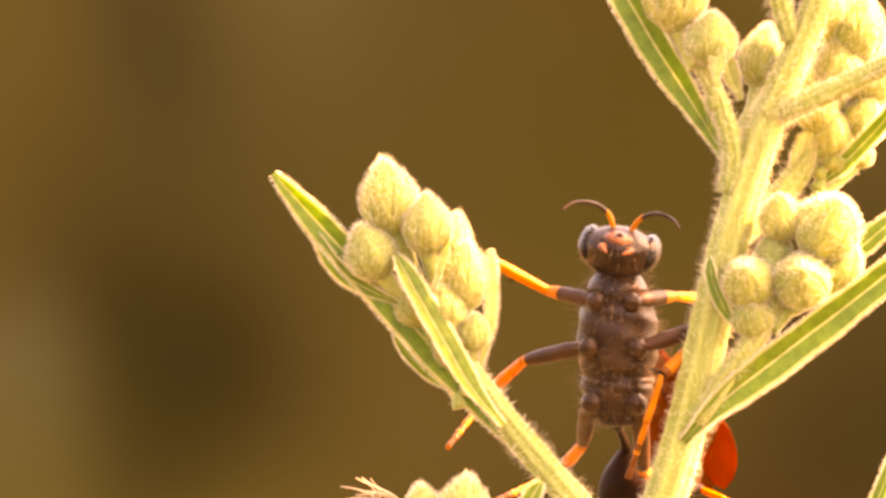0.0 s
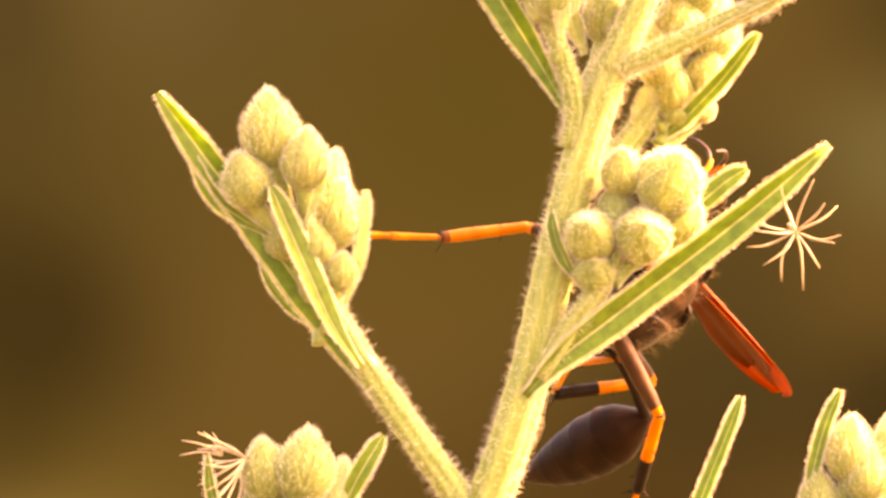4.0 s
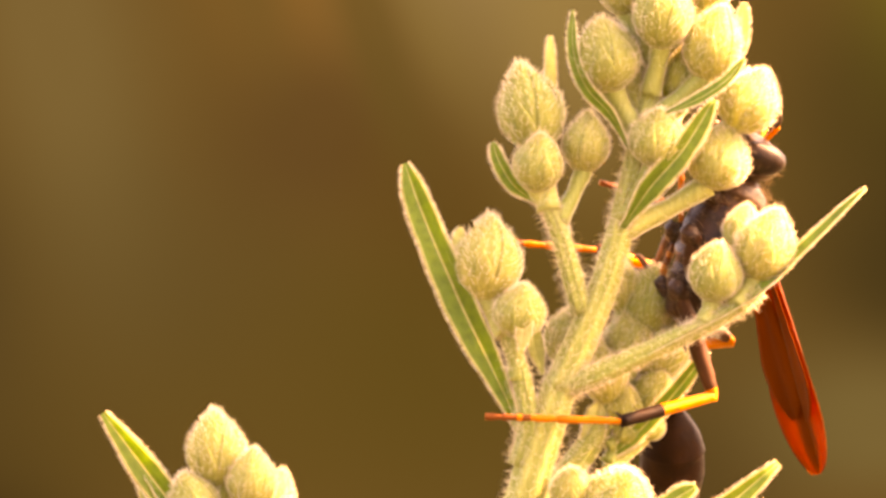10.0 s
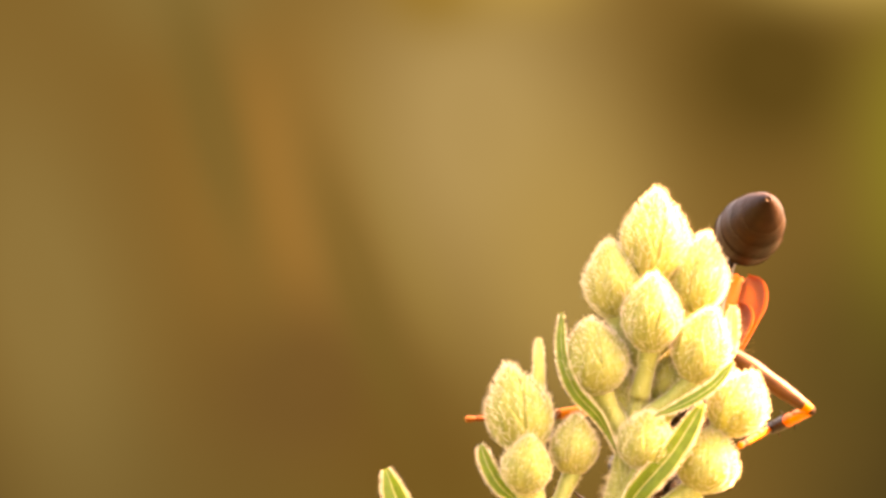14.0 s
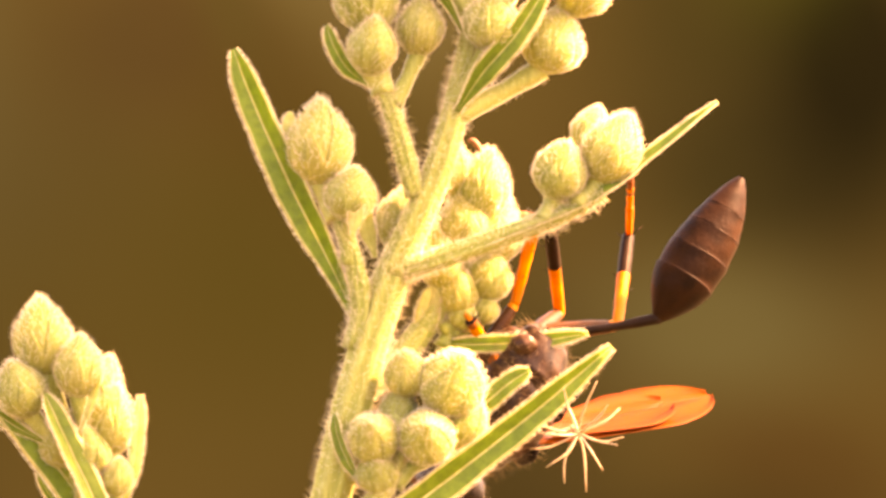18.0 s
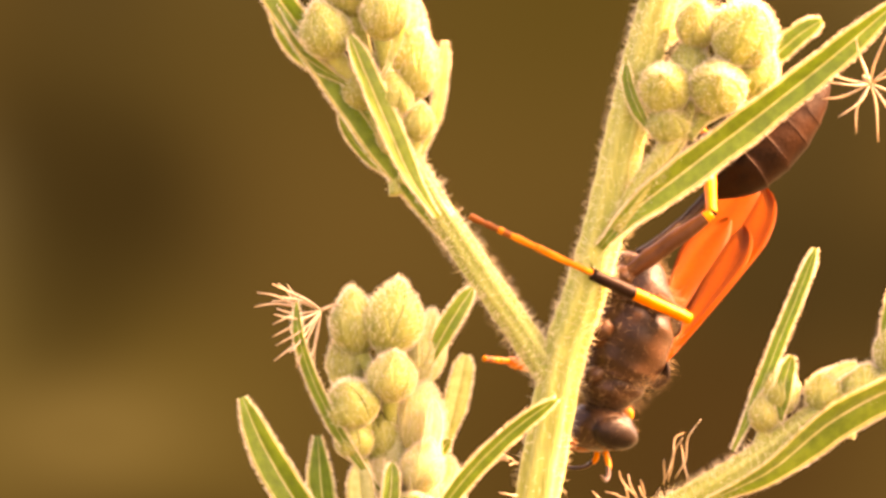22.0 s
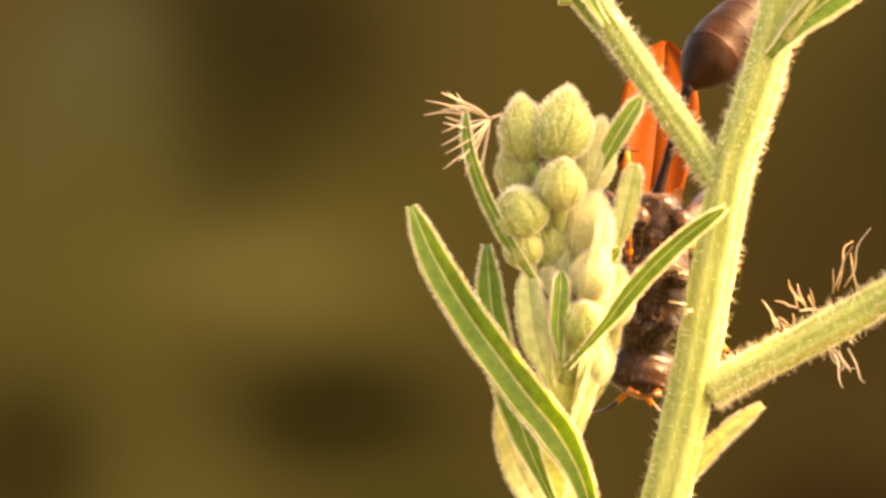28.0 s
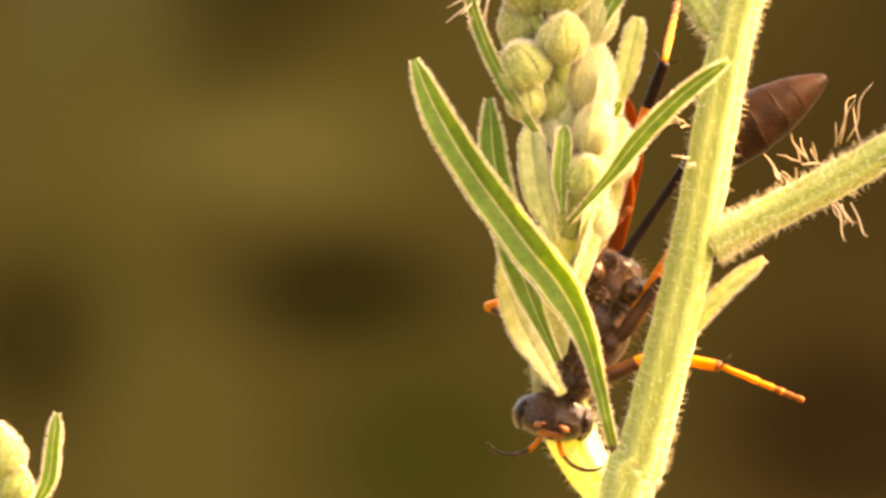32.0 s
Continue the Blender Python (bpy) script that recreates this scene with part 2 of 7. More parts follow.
def tube(sh, pts, radii, sides=12, steps=24, ribs=0, deep=0.0, slot=0, hairs=0, hair_len=16, seed=1, ends=True, slots=None):
    """A stem along pts with radii in plan units, ribbed and hairy."""
    rng = random.Random(seed)
    line = spline(pts, steps)
    ring, frames = [], []
    up = Vector((0, 1, 0))
    for i, c in enumerate(line):
        t = (line[min(i + 1, steps)] - line[max(i - 1, 0)]).normalized()
        a = (up - t * up.dot(t))
        a = a.normalized() if a.length > 1e-6 else t.orthogonal().normalized()
        b = t.cross(a)
        r = value(radii, i / steps) * U
        frames.append((c, t, a, b, r))
        for k in range(sides):
            q = 2 * math.pi * k / sides
            rr = r * (1 + deep * math.cos(ribs * q)) * (1 + 0.03 * math.sin(i * 1.7 + k))
            ring.append(c + rr * (a * math.cos(q) + b * math.sin(q)))
    faces = [(i * sides + k, i * sides + (k + 1) % sides, (i + 1) * sides + (k + 1) % sides, (i + 1) * sides + k)
             for i in range(steps) for k in range(sides)]
    if ends:
        faces += [tuple(range(sides))[::-1], tuple(steps * sides + k for k in range(sides))]
    sh.add(ring, faces, slot)
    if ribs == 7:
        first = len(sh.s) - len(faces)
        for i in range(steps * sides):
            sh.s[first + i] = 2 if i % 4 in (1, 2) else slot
    if slots:
        first = len(sh.s) - len(faces)
        for i in range(steps):
            sh.s[first + i * sides:first + (i + 1) * sides] = [slots(i / steps)] * sides
    for _ in range(hairs):
        c, t, a, b, r = frames[rng.randrange(steps)]
        c2 = frames[min(frames.index((c, t, a, b, r)) + 1, steps)][0]
        q = rng.uniform(0, 6.283)
        out = a * math.cos(q) + b * math.sin(q)
        long = hair_len * U * rng.uniform(0.3, 1.2)
        hair(sh, c.lerp(c2, rng.random()) + out * r * 0.97, out + t * rng.uniform(-0.3, 0.5) + 0.35 * unit(rng), long, rng.uniform(0.18, 0.36) * U, 1, rng.uniform(-0.6, 0.6))


def tube_wool(sh, pts, radii, count):
    """A coat of short fine wool all over a stem."""
    rng = random.Random(count)
    steps = 60
    line = spline(pts, steps)
    for _ in range(count):
        i = rng.randrange(steps)
        t = (line[i + 1] - line[i]).normalized()
        a = t.orthogonal().normalized()
        out = a * math.cos(q := rng.uniform(0, 6.283)) + t.cross(a) * math.sin(q)
        r = value(radii, (i + 0.5) / steps) * U
        hair(sh, line[i].lerp(line[i + 1], rng.random()) + out * r * 0.96, out + 0.6 * unit(rng), rng.uniform(5, 11) * U, rng.uniform(0.2, 0.34) * U, 1, rng.uniform(-0.8, 0.8))


def blade(sh, pts, width, roll=0.0, cup=0.25, slot=0, hairs=120, hair_len=6.0, steps=22, seed=1, rib=1.0, shape="leaf", wave=0.03):
    """A leaf: cupped, with a sunken midrib, a thick rim and hairs along the margin."""
    rng = random.Random(seed)
    line = spline(pts, steps)
    across = (-1.0, -0.84, -0.45, -0.07, 0.0, 0.07, 0.45, 0.84, 1.0)
    n = len(across)
    top, low, rims = [], [], []
    for i, c in enumerate(line):
        u = i / steps
        t = (line[min(i + 1, steps)] - line[max(i - 1, 0)]).normalized()
        side = t.cross(Vector((0, -1, 0)))
        side = side.normalized() if side.length > 1e-6 else Vector((1, 0, 0))
        face = side.cross(t).normalized()
        q = radians(roll)
        s2, f2 = side * math.cos(q) + face * math.sin(q), face * math.cos(q) - side * math.sin(q)
        if shape == "leaf":
            grow = min(1.0, u / 0.4)
            w = (0.26 + 0.74 * grow * grow * (3 - 2 * grow)) * (1 - 0.30 * max(0, u - 0.55) / 0.45) * min(1.0, (1 - u) * 6 + 0.06) ** 0.5
        else:
            w = math.sin(math.pi * (0.12 + 0.86 * u)) ** 0.7
        w *= width * U * (1 + wave * math.sin(i * 1.9 + seed))
        thick = 0.06 * width * U + 1.0 * U
        for x in across:
            h = cup * w * x * x + wave * w * math.sin(i * 1.3 + seed + 2 * x)
            dip = -rib * 0.10 * w if x == 0 else 0.0
            p = c + s2 * (w * x) + f2 * (h + dip)
            edge = 0.25 if abs(x) == 1 else 1.0
            top.append(p + f2 * thick * 0.5 * edge)
            low.append(p - f2 * thick * (0.5 * edge + (0.9 * rib if x == 0 else 0.35 * rib if abs(x) == 0.07 else 0)))
        rims.append((c - s2 * w + f2 * cup * w, c + s2 * w + f2 * cup * w, s2, t))
    m = len(top)
    faces = []
    for i in range(steps):
        for k in range(n - 1):
            a = i * n + k
            faces += [(a, a + 1, a + n + 1, a + n), (m + a + n, m + a + n + 1, m + a + 1, m + a)]
        a = i * n
        faces += [(a + n, m + a + n, m + a, a), (a + n - 1, m + a + n - 1, m + a + 2 * n - 1, a + 2 * n - 1)]
    a = steps * n
    for k in range(n - 1):
        faces += [(k + 1, k, m + k, m + k + 1), (a + k, a + k + 1, m + a + k + 1, m + a + k)]
    sh.add(top + low, faces, slot)
    first, row = len(sh.s) - len(faces), 2 * (n - 1) + 2
    for i in range(steps):
        for k in (0, 3, 4, n - 2):
            sh.s[first + i * row + 2 * k] = sh.s[first + i * row + 2 * k + 1] = 2
    for _ in range(hairs):
        i = rng.randrange(steps)
        e = rng.randrange(2)
        root = rims[i][e].lerp(rims[i + 1][e], rng.random())
        out = rims[i][2] * (1 if e else -1) + rims[i][3] * rng.uniform(0.0, 0.8) + 0.35 * unit(rng)
        hair(sh, root, out, hair_len * U * rng.uniform(0.4, 1.5), rng.uniform(0.16, 0.30) * U, 1, rng.uniform(-0.4, 0.4))


def bud_mesh(seed, hairs=1300, point=1.0, shells=6, skin=None):
    """A closed flower bud of unit half length along z: ribbed body, pointed overlapping bracts, and down."""
    rng = random.Random(seed)
    sh = Shape()
    sides, rings = 36, 16

    def radius(u):
        body = math.sin(math.pi * min(1.0, 0.05 + 0.95 * u) ** 0.86) ** 0.72
        return max(0.02, body * (1 - 0.16 * point * max(0, u - 0.6) / 0.4))

    ring = []
    for i in range(rings + 1):
        u = i / rings
        for k in range(sides):
            q = 2 * math.pi * k / sides
            r = radius(u) * (1 + 0.018 * math.cos(12 * q + 1.2 * math.sin(3 * u + seed)) + 0.012 * math.sin(5 * q + seed))
            ring.append(Vector((r * math.cos(q), r * math.sin(q), 2 * u - 1)))
    faces = [(i * sides + k, i * sides + (k + 1) % sides, (i + 1) * sides + (k + 1) % sides, (i + 1) * sides + k) for i in range(rings) for k in range(sides)]
    faces += [tuple(range(sides))[::-1], tuple(rings * sides + k for k in range(sides))]
    sh.add(ring, faces)
    for s in range(shells):
        q0 = 2 * math.pi * s / shells + rng.uniform(-0.2, 0.2)
        reach = rng.uniform(0.86, 1.02) if s % 2 else rng.uniform(0.62, 0.85)
        half = rng.uniform(0.42, 0.62)
        cols, rows = 6, 9
        vs, fs = [], []
        for i in range(rows + 1):
            u = 0.03 + (reach - 0.03) * i / rows
            span = half * (1 - (i / rows) ** 2.2) + 0.02
            for layer in (0.026, 0.004):
                for k in range(cols + 1):
                    x = 2 * k / cols - 1
                    q = q0 + span * x
                    lift = layer * (1 - 0.55 * x * x) + 0.012 * math.cos(7 * x * 1.5)
                    r = radius(min(u, 0.985)) + lift
                    vs.append(Vector((r * math.cos(q), r * math.sin(q), 2 * u - 1 + layer)))
        w = 2 * (cols + 1)
        for i in range(rows):
            for k in range(cols):
                a = i * w + k
                fs += [(a, a + 1, a + w + 1, a + w)]
            a = i * w
            c = cols + 1
            fs += [(a + w, a + c + w, a + c, a), (a + cols, a + c + cols, a + c + cols + w, a + cols + w)]
        fs += [(rows * w + k + 1, rows * w + k, rows * w + cols + 1 + k, rows * w + cols + 2 + k) for k in range(cols)]
        sh.add(vs, fs)
    for _ in range(hairs):
        u, q = rng.random() ** 0.8, rng.uniform(0, 6.283)
        r = radius(u) * 1.02
        root = Vector((r * math.cos(q), r * math.sin(q), 2 * u - 1))
        out = Vector((math.cos(q), math.sin(q), 0.75 + 1.2 * max(0, u - 0.6))) + 0.4 * unit(rng)
        hair(sh, root, out, rng.uniform(0.07, 0.23), rng.uniform(0.0042, 0.0075), 1, rng.uniform(-0.5, 0.5))
    return sh.mesh("bud", [skin or (ROUND_BUD if point < 0.6 else BUD), HAIR])


# the last, pale-skinned bud has sunlit brightness put into its colour
BUDS = [bud_mesh(s, point=p) for s, p in ((1, 1.3), (2, 1.0), (3, 0.8), (4, 0.5))] + [bud_mesh(5, 2200, 0.9, skin=PALE)]


def bud(parent, x, y, d, w, h, lean=0.0, nod=0.0, kind=0, spin=0.0, foot=None):
    """A bud with half width w and half height h; lean turns its tip to the right, nod towards the lens. foot: where its stalk starts."""
    home = place(x, y, d)
    turn = pose(0, 0, 0, nod, lean, 0).to_3x3().to_4x4() @ pose(0, 0, 0, 0, 0, spin)
    ob = new("bud", BUDS[kind])
    ob.parent = parent
    ob.matrix_basis = Matrix.Translation(home - HOME[parent.name]) @ turn @ Matrix.Diagonal((w * U, w * U, h * U, 1))
    if foot:
        sh = Shape()
        base = home - (turn.to_3x3() @ Vector((0, 0, 1))) * h * U * 0.92
        f = place(*foot)
        tube(sh, [f, f.lerp(base, 0.6) + Vector((0, 0, -4 * U)), base], [w * 0.30 + 4, w * 0.24 + 3, w * 0.34 + 3], 9, 10, 5, 0.05, 0, int((f - base).length / U * 0.9), 10, int(x + y))
        part("stalk", sh, [STEM, HAIR], parent)
    return ob


def leaf(parent, name, pts, width, label="", mat=None, home=None, **more):
    sh = Shape()
    line = [place(*p) for p in pts]
    long = sum((a - b).length for a, b in zip(line, line[1:])) / U
    more.setdefault("hairs", int(long * 4.0))
    more.setdefault("seed", int(abs(pts[0][0]) + abs(pts[0][1])))
    blade(sh, line, width, **more)
    return part(name, sh, [mat or LEAF, HAIR, RIM], parent, label, home)


def limb(parent, name, pts, radii, label="", hairs=1.4, hair_len=17, skin=None, **more):
    """A branch with its origin where it springs from."""
    sh = Shape()
    line = [place(*p) if len(p) == 3 else p for p in pts]
    long = sum((place(*a[:3]) - place(*b[:3])).length for a, b in zip(pts, pts[1:])) / U
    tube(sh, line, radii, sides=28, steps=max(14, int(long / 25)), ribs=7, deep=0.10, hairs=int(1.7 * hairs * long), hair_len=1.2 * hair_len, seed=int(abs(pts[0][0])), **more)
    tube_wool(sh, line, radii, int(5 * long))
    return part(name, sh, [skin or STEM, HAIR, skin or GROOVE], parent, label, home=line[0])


# ---- ground and distance ----
def build_setting():
    me = bpy.data.meshes.new("ground")
    me.from_pydata([(-2000, -2000, 0), (2000, -2000, 0), (2000, 2000, 0), (-2000, 2000, 0)], [], [(0, 1, 2, 3)])
    me.materials.append(ground_material())
    tagged(new("ground", me), "brown and green meadow soil under the plant", "ground", kind="structure")
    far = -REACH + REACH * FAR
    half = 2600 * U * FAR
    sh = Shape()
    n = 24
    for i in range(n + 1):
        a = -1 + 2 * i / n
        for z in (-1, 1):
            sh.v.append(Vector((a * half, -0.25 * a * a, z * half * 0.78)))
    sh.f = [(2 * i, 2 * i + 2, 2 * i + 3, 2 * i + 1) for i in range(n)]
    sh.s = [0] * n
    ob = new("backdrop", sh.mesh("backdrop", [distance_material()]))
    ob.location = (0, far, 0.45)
    tagged(ob, "glowing backdrop painted as blurred brown and olive meadow in the distance", "backdrop", kind="structure")


build_setting()


# ---- the plant ----
def build_plant():
    root = place(660, 1720)
    root.z = 0
    plant = thing("plant", root, "hairy pale-green wild plant with clustered buds, rooted in soil", "plant")
    sh = Shape()
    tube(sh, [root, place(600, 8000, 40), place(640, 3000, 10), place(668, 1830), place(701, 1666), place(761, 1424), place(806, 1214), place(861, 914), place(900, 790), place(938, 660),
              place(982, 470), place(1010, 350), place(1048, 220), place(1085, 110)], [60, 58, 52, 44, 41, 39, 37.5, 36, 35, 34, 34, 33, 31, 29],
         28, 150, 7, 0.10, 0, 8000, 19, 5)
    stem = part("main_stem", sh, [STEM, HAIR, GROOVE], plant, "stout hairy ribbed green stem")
    top = limb(plant, "upper_stem", [(1080, 130, 0), (1112, 55, 0), (1162, -65, 0), (1192, -175, 0), (1216, -285, 0), (1246, -420, 0), (1262, -520, 0)], [30, 27, 24, 21, 18, 15, 12], hairs=2.0)

    # left branch
    lb = limb(plant, "left_branch", [(848, 935, 0), (790, 850, 5), (700, 722, 10), (615, 590, 14), (560, 470, 16), (530, 360, 18)], [26, 25, 24, 20, 15, 9], "hairy side branch with a bud cluster at its tip", hairs=1.8)
    leaf(lb, "leaf", [(715, 760, 16), (629, 638, 14), (528, 498, 10), (446, 384, 6), (366, 278, 2), (281, 163, 0)], 31, roll=10, cup=0.35)
    leaf(lb, "leaf", [(640, 650, -30), (590, 575, -40), (540, 465, -48), (505, 385, -50), (481, 328, -50)], 24, roll=-35, cup=0.35)
    leaf(lb, "bract", [(610, 540, 20), (634, 470, 10), (645, 400, 6), (651, 336, 6)], 11, "", PALE)
    leaf(lb, "bract", [(480, 415, -6), (410, 372, 0), (370, 330, 4), (343, 272, 6)], 17, roll=30)
    leaf(lb, "bract", [(560, 580, 24), (520, 548, 26), (484, 506, 28), (464, 466, 28)], 9, roll=35)
    leaf(lb, "bract", [(540, 400, -46), (566, 345, -50), (577, 290, -40), (570, 250, -30)], 12, "", PALE, roll=50)
    for x, y, d, w, h, ln, nod, k, sp in ((480, 226, 0, 52, 70, -2, 8, 0, 0), (437, 317, -20, 46, 54, -18, 20, 1, 40), (543, 280, -34, 44, 56, 4, 15, 1, 80), (598, 378, 10, 44, 64, 8, 10, 2, 10),
                                          (557, 431, -10, 38, 46, -5, 25, 2, 60), (605, 479, -4, 30, 36, 12, 20, 3, 90), (500, 418, 12, 34, 44, -20, 10, 2, 10), (583, 319, 40, 38, 56, 16, 0, 1, 20),
                                          (552, 500, 26, 30, 46, -10, 0, 1, 120)):
        bud(lb, x, y, d, w, h, ln, nod, k, sp, (570 - 0.2 * (570 - x), max(y + 110, 470), 14))

    # right leaf with the round buds in its axil
    leaf(stem, "leaf", [(930, 700, -34), (985, 640, -44), (1080, 565, -52), (1200, 474, -58), (1330, 372, -62), (1467, 256, -64)], 31, "long narrow green leaf with a hairy margin", roll=-12, cup=0.45)
    ax = limb(plant, "axil_shoot", [(958, 668, -24), (1010, 585, -40), (1055, 520, -54), (1090, 455, -50), (1120, 380, -40)], [20, 21, 19, 15, 10], hairs=1.2)
    for x, y, d, w, h, ln, nod, k, sp in ((1045, 416, -72, 46, 50, -6, 62, 3, 0), (1140, 414, -80, 50, 52, 5, 68, 3, 50), (1103, 302, -40, 40, 46, -4, 35, 2, 20), (1186, 318, -52, 60, 64, 24, 40, 2, 70),
                                          (1052, 478, -64, 38, 36, 0, 60, 3, 30), (1208, 392, -20, 44, 50, 30, 20, 3, 15), (1090, 370, -20, 36, 44, 0, 20, 1, 0)):
        bud(ax, x, y, d, w, h, ln, nod, k, sp, (1080, min(y + 90, 500), -46))
    leaf(ax, "bract", [(1028, 505, -60), (1000, 460, -58), (982, 415, -52), (976, 376, -48)], 14, roll=40)
    leaf(ax, "leaf", [(1200, 395, 0), (1240, 360, 4), (1285, 322, 8), (1322, 298, 10)], 19, roll=15, seed=9)

    # pale cluster behind the stem
    bk = limb(plant, "back_shoot", [(1010, 350, 30), (1080, 290, 80), (1150, 200, 110), (1205, 90, 125), (1235, -20, 130)], [20, 22, 20, 15, 10], hairs=1.2)
    for x, y, d, w, h, ln, nod, k, sp in ((1236, -28, 130, 52, 68, 14, 0, 2, 0), (1205, 40, 110, 46, 56, 0, 10, 2, 40), (1262, 52, 140, 50, 62, 20, 0, 1, 70), (1250, 132, 120, 42, 46, 16, 20, 2, 15),
                                          (1196, 158, 105, 36, 44, 0, 20, 3, 25), (1160, 95, 100, 40, 60, -8, 0, 2, 60), (1205, 200, 110, 30, 30, 20, 20, 3, 10), (1243, 190, 120, 26, 28, 25, 20, 3, 50), (1190, -60, 120, 34, 52, -6, 0, 1, 0)):
        bud(bk, x, y, d, w, h, ln, nod, k, sp, (1165, min(y + 100, 270), 108))
    bk_leaf = leaf(bk, "leaf", [(1165, 250, 112), (1210, 212, 88), (1284, 134, 62), (1342, 58, 46)], 15, "", None, home=place(1165, 250, 112), roll=10)
    leaf(bk, "bract", [(1130, 250, 100), (1140, 200, 96), (1150, 150, 92)], 20, "", PALE)

    # middle left: long leaf with two buds
    ml = limb(plant, "bud_stalk", [(1010, 262, -4), (1026, 190, -10), (1012, 110, -16), (990, 40, -20), (975, -20, -22)], [20, 19, 16, 13, 10], hairs=1.8)
    leaf(ml, "leaf", [(1018, 215, 6), (970, 110, 2), (915, 0, -2), (872, -95, -4), (830, -195, -4), (803, -272, -2)], 30, "long narrow green leaf with a hairy margin", roll=14, cup=0.4)
    bud(ml, 953, -108, -14, 58, 76, 2, 8, 0, 10, (982, 30, -20))
    bud(ml, 1008, -16, -40, 46, 50, 10, 25, 1, 60, (1004, 110, -16))
    bud(ml, 1098, 28, 60, 44, 58, 14, 0, 1, 60, (1040, 170, 10))
    leaf(ml, "bract", [(1010, 60, -60), (1016, 20, -72), (1018, -20, -70)], 13, "", PALE)
    leaf(ml, "bract", [(905, -70, -8), (898, -120, -10), (902, -160, -8)], 12, "", PALE)
    leaf(ml, "bract", [(1050, 100, 40), (1034, 40, 40), (1030, -10, 40)], 14, "", PALE)

    # middle right: twig with two buds and a narrow leaf
    mr = limb(plant, "right_twig", [(1098, 122, -10), (1160, 95, -34), (1292, 34, -50), (1360, 2, -52), (1440, -48, -54)], [17, 18, 16, 14, 8], "hairy side twig carrying two buds", hairs=1.8)
    leaf(mr, "leaf", [(1180, 90, -44), (1300, 30, -56), (1430, -42, -58), (1520, -125, -58), (1624, -230, -56)], 17, roll=55, cup=0.6)
    bud(mr, 1447, -132, -44, 54, 66, 18, 12, 1, 30, (1392, -20, -54))
    bud(mr, 1358, -84, -60, 47, 54, 6, 22, 2, 0, (1335, 10, -52))
    bud(mr, 1405, -160, -10, 34, 44, 12, 0, 1, 0, (1392, -20, -54))

    # upper left twig
    tl = limb(plant, "upper_left_twig", [(1120, -10, -6), (1098, -90, -14), (1075, -165, -20), (1050, -215, -24)], [18, 17, 15, 12], hairs=1.8)
    bud(tl, 1028, -375, -10, 58, 80, -14, 8, 0, 0, (1062, -190, -24))
    bud(tl, 1043, -278, -44, 44, 54, 6, 22, 1, 50, (1058, -200, -24))
    bud(tl, 1128, -314, -8, 42, 54, 4, 12, 1, 90, (1080, -170, -16))
    leaf(tl, "bract", [(1040, -205, -20), (1000, -235, -26), (975, -275, -28), (962, -312, -26)], 14, roll=20)
    leaf(tl, "bract", [(1075, -320, 20), (1066, -380, 20), (1066, -440, 18), (1064, -500, 16)], 11, "", PALE, roll=30)

    def foot_on_stem(y, d):
        """Where a stalk springs from the upper stem, below a bud at height y."""
        low = min(y + 150, -150)
        line = ((-65, 1162), (-175, 1192), (-285, 1216), (-420, 1246), (-530, 1263), (-900, 1263))
        for (ya, xa), (yb, xb) in zip(line, line[1:]):
            if yb <= low <= ya:
                return xa + (xb - xa) * (low - ya) / (yb - ya), low, d * 0.2
        return 1162, low, d * 0.2

    # flower head
    for x, y, d, w, h, ln, nod, k, sp in ((1270, -680, 0, 60, 84, 2, 8, 0, 0), (1193, -606, -8, 50, 68, -6, 10, 1, 30), (1264, -548, -56, 52, 70, 2, 20, 1, 60), (1349, -616, 6, 50, 72, 10, 4, 1, 90),
                                          (1163, -470, -30, 58, 68, -10, 20, 2, 10), (1354, -490, -34, 52, 68, 14, 16, 1, 20)):
        bud(top, x, y, d, w, h, ln, nod, k, sp, foot_on_stem(y, d))
    for x, y, d, w, h, ln, nod, k, sp in ((1418, -388, 0, 54, 60, 28, 10, 2, 50), (1254, -322, -40, 50, 54, 6, 26, 2, 70), (1364, -286, 4, 56, 58, 22, 12, 2, 0), (1300, -440, 40, 52, 64, 6, 0, 2, 10),
                                          (1220, -400, 40, 46, 60, -8, 0, 1, 0), (1296, -590, 70, 52, 66, 2, -10, 1, 45)):
        bud(top, x, y, d, w, h, ln, nod, k, sp, foot_on_stem(y, d))
    leaf(top, "leaf", [(1204, -300, -30), (1172, -360, -44), (1128, -410, -50), (1106, -470, -52), (1104, -546, -50)], 13, roll=35)
    leaf(top, "leaf", [(1192, -160, -24), (1240, -230, -52), (1300, -300, -66), (1355, -388, -70)], 22, roll=-14, cup=0.35)
    leaf(top, "bract", [(1260, -360, -60), (1320, -385, -70), (1375, -420, -72), (1408, -460, -66)], 11, roll=30)
    leaf(top, "bract", [(1390, -440, -10), (1404, -500, -8), (1408, -560, -6)], 11, "", PALE)

    for x, y, d, dx in ((1236, -88, 128, -16), (1190, -104, 120, -8)):
        sh = Shape()
        tube(sh, [place(x, y, d), place(x + dx * 0.5, y - 12, d), place(x + dx, y - 20, d), place(x + dx * 1.5, y - 18, d)], [4, 6, 5, 2], 7, 8)
        part("dry_tip", sh, RUSTY, bk, "rust-brown withered bud tip")

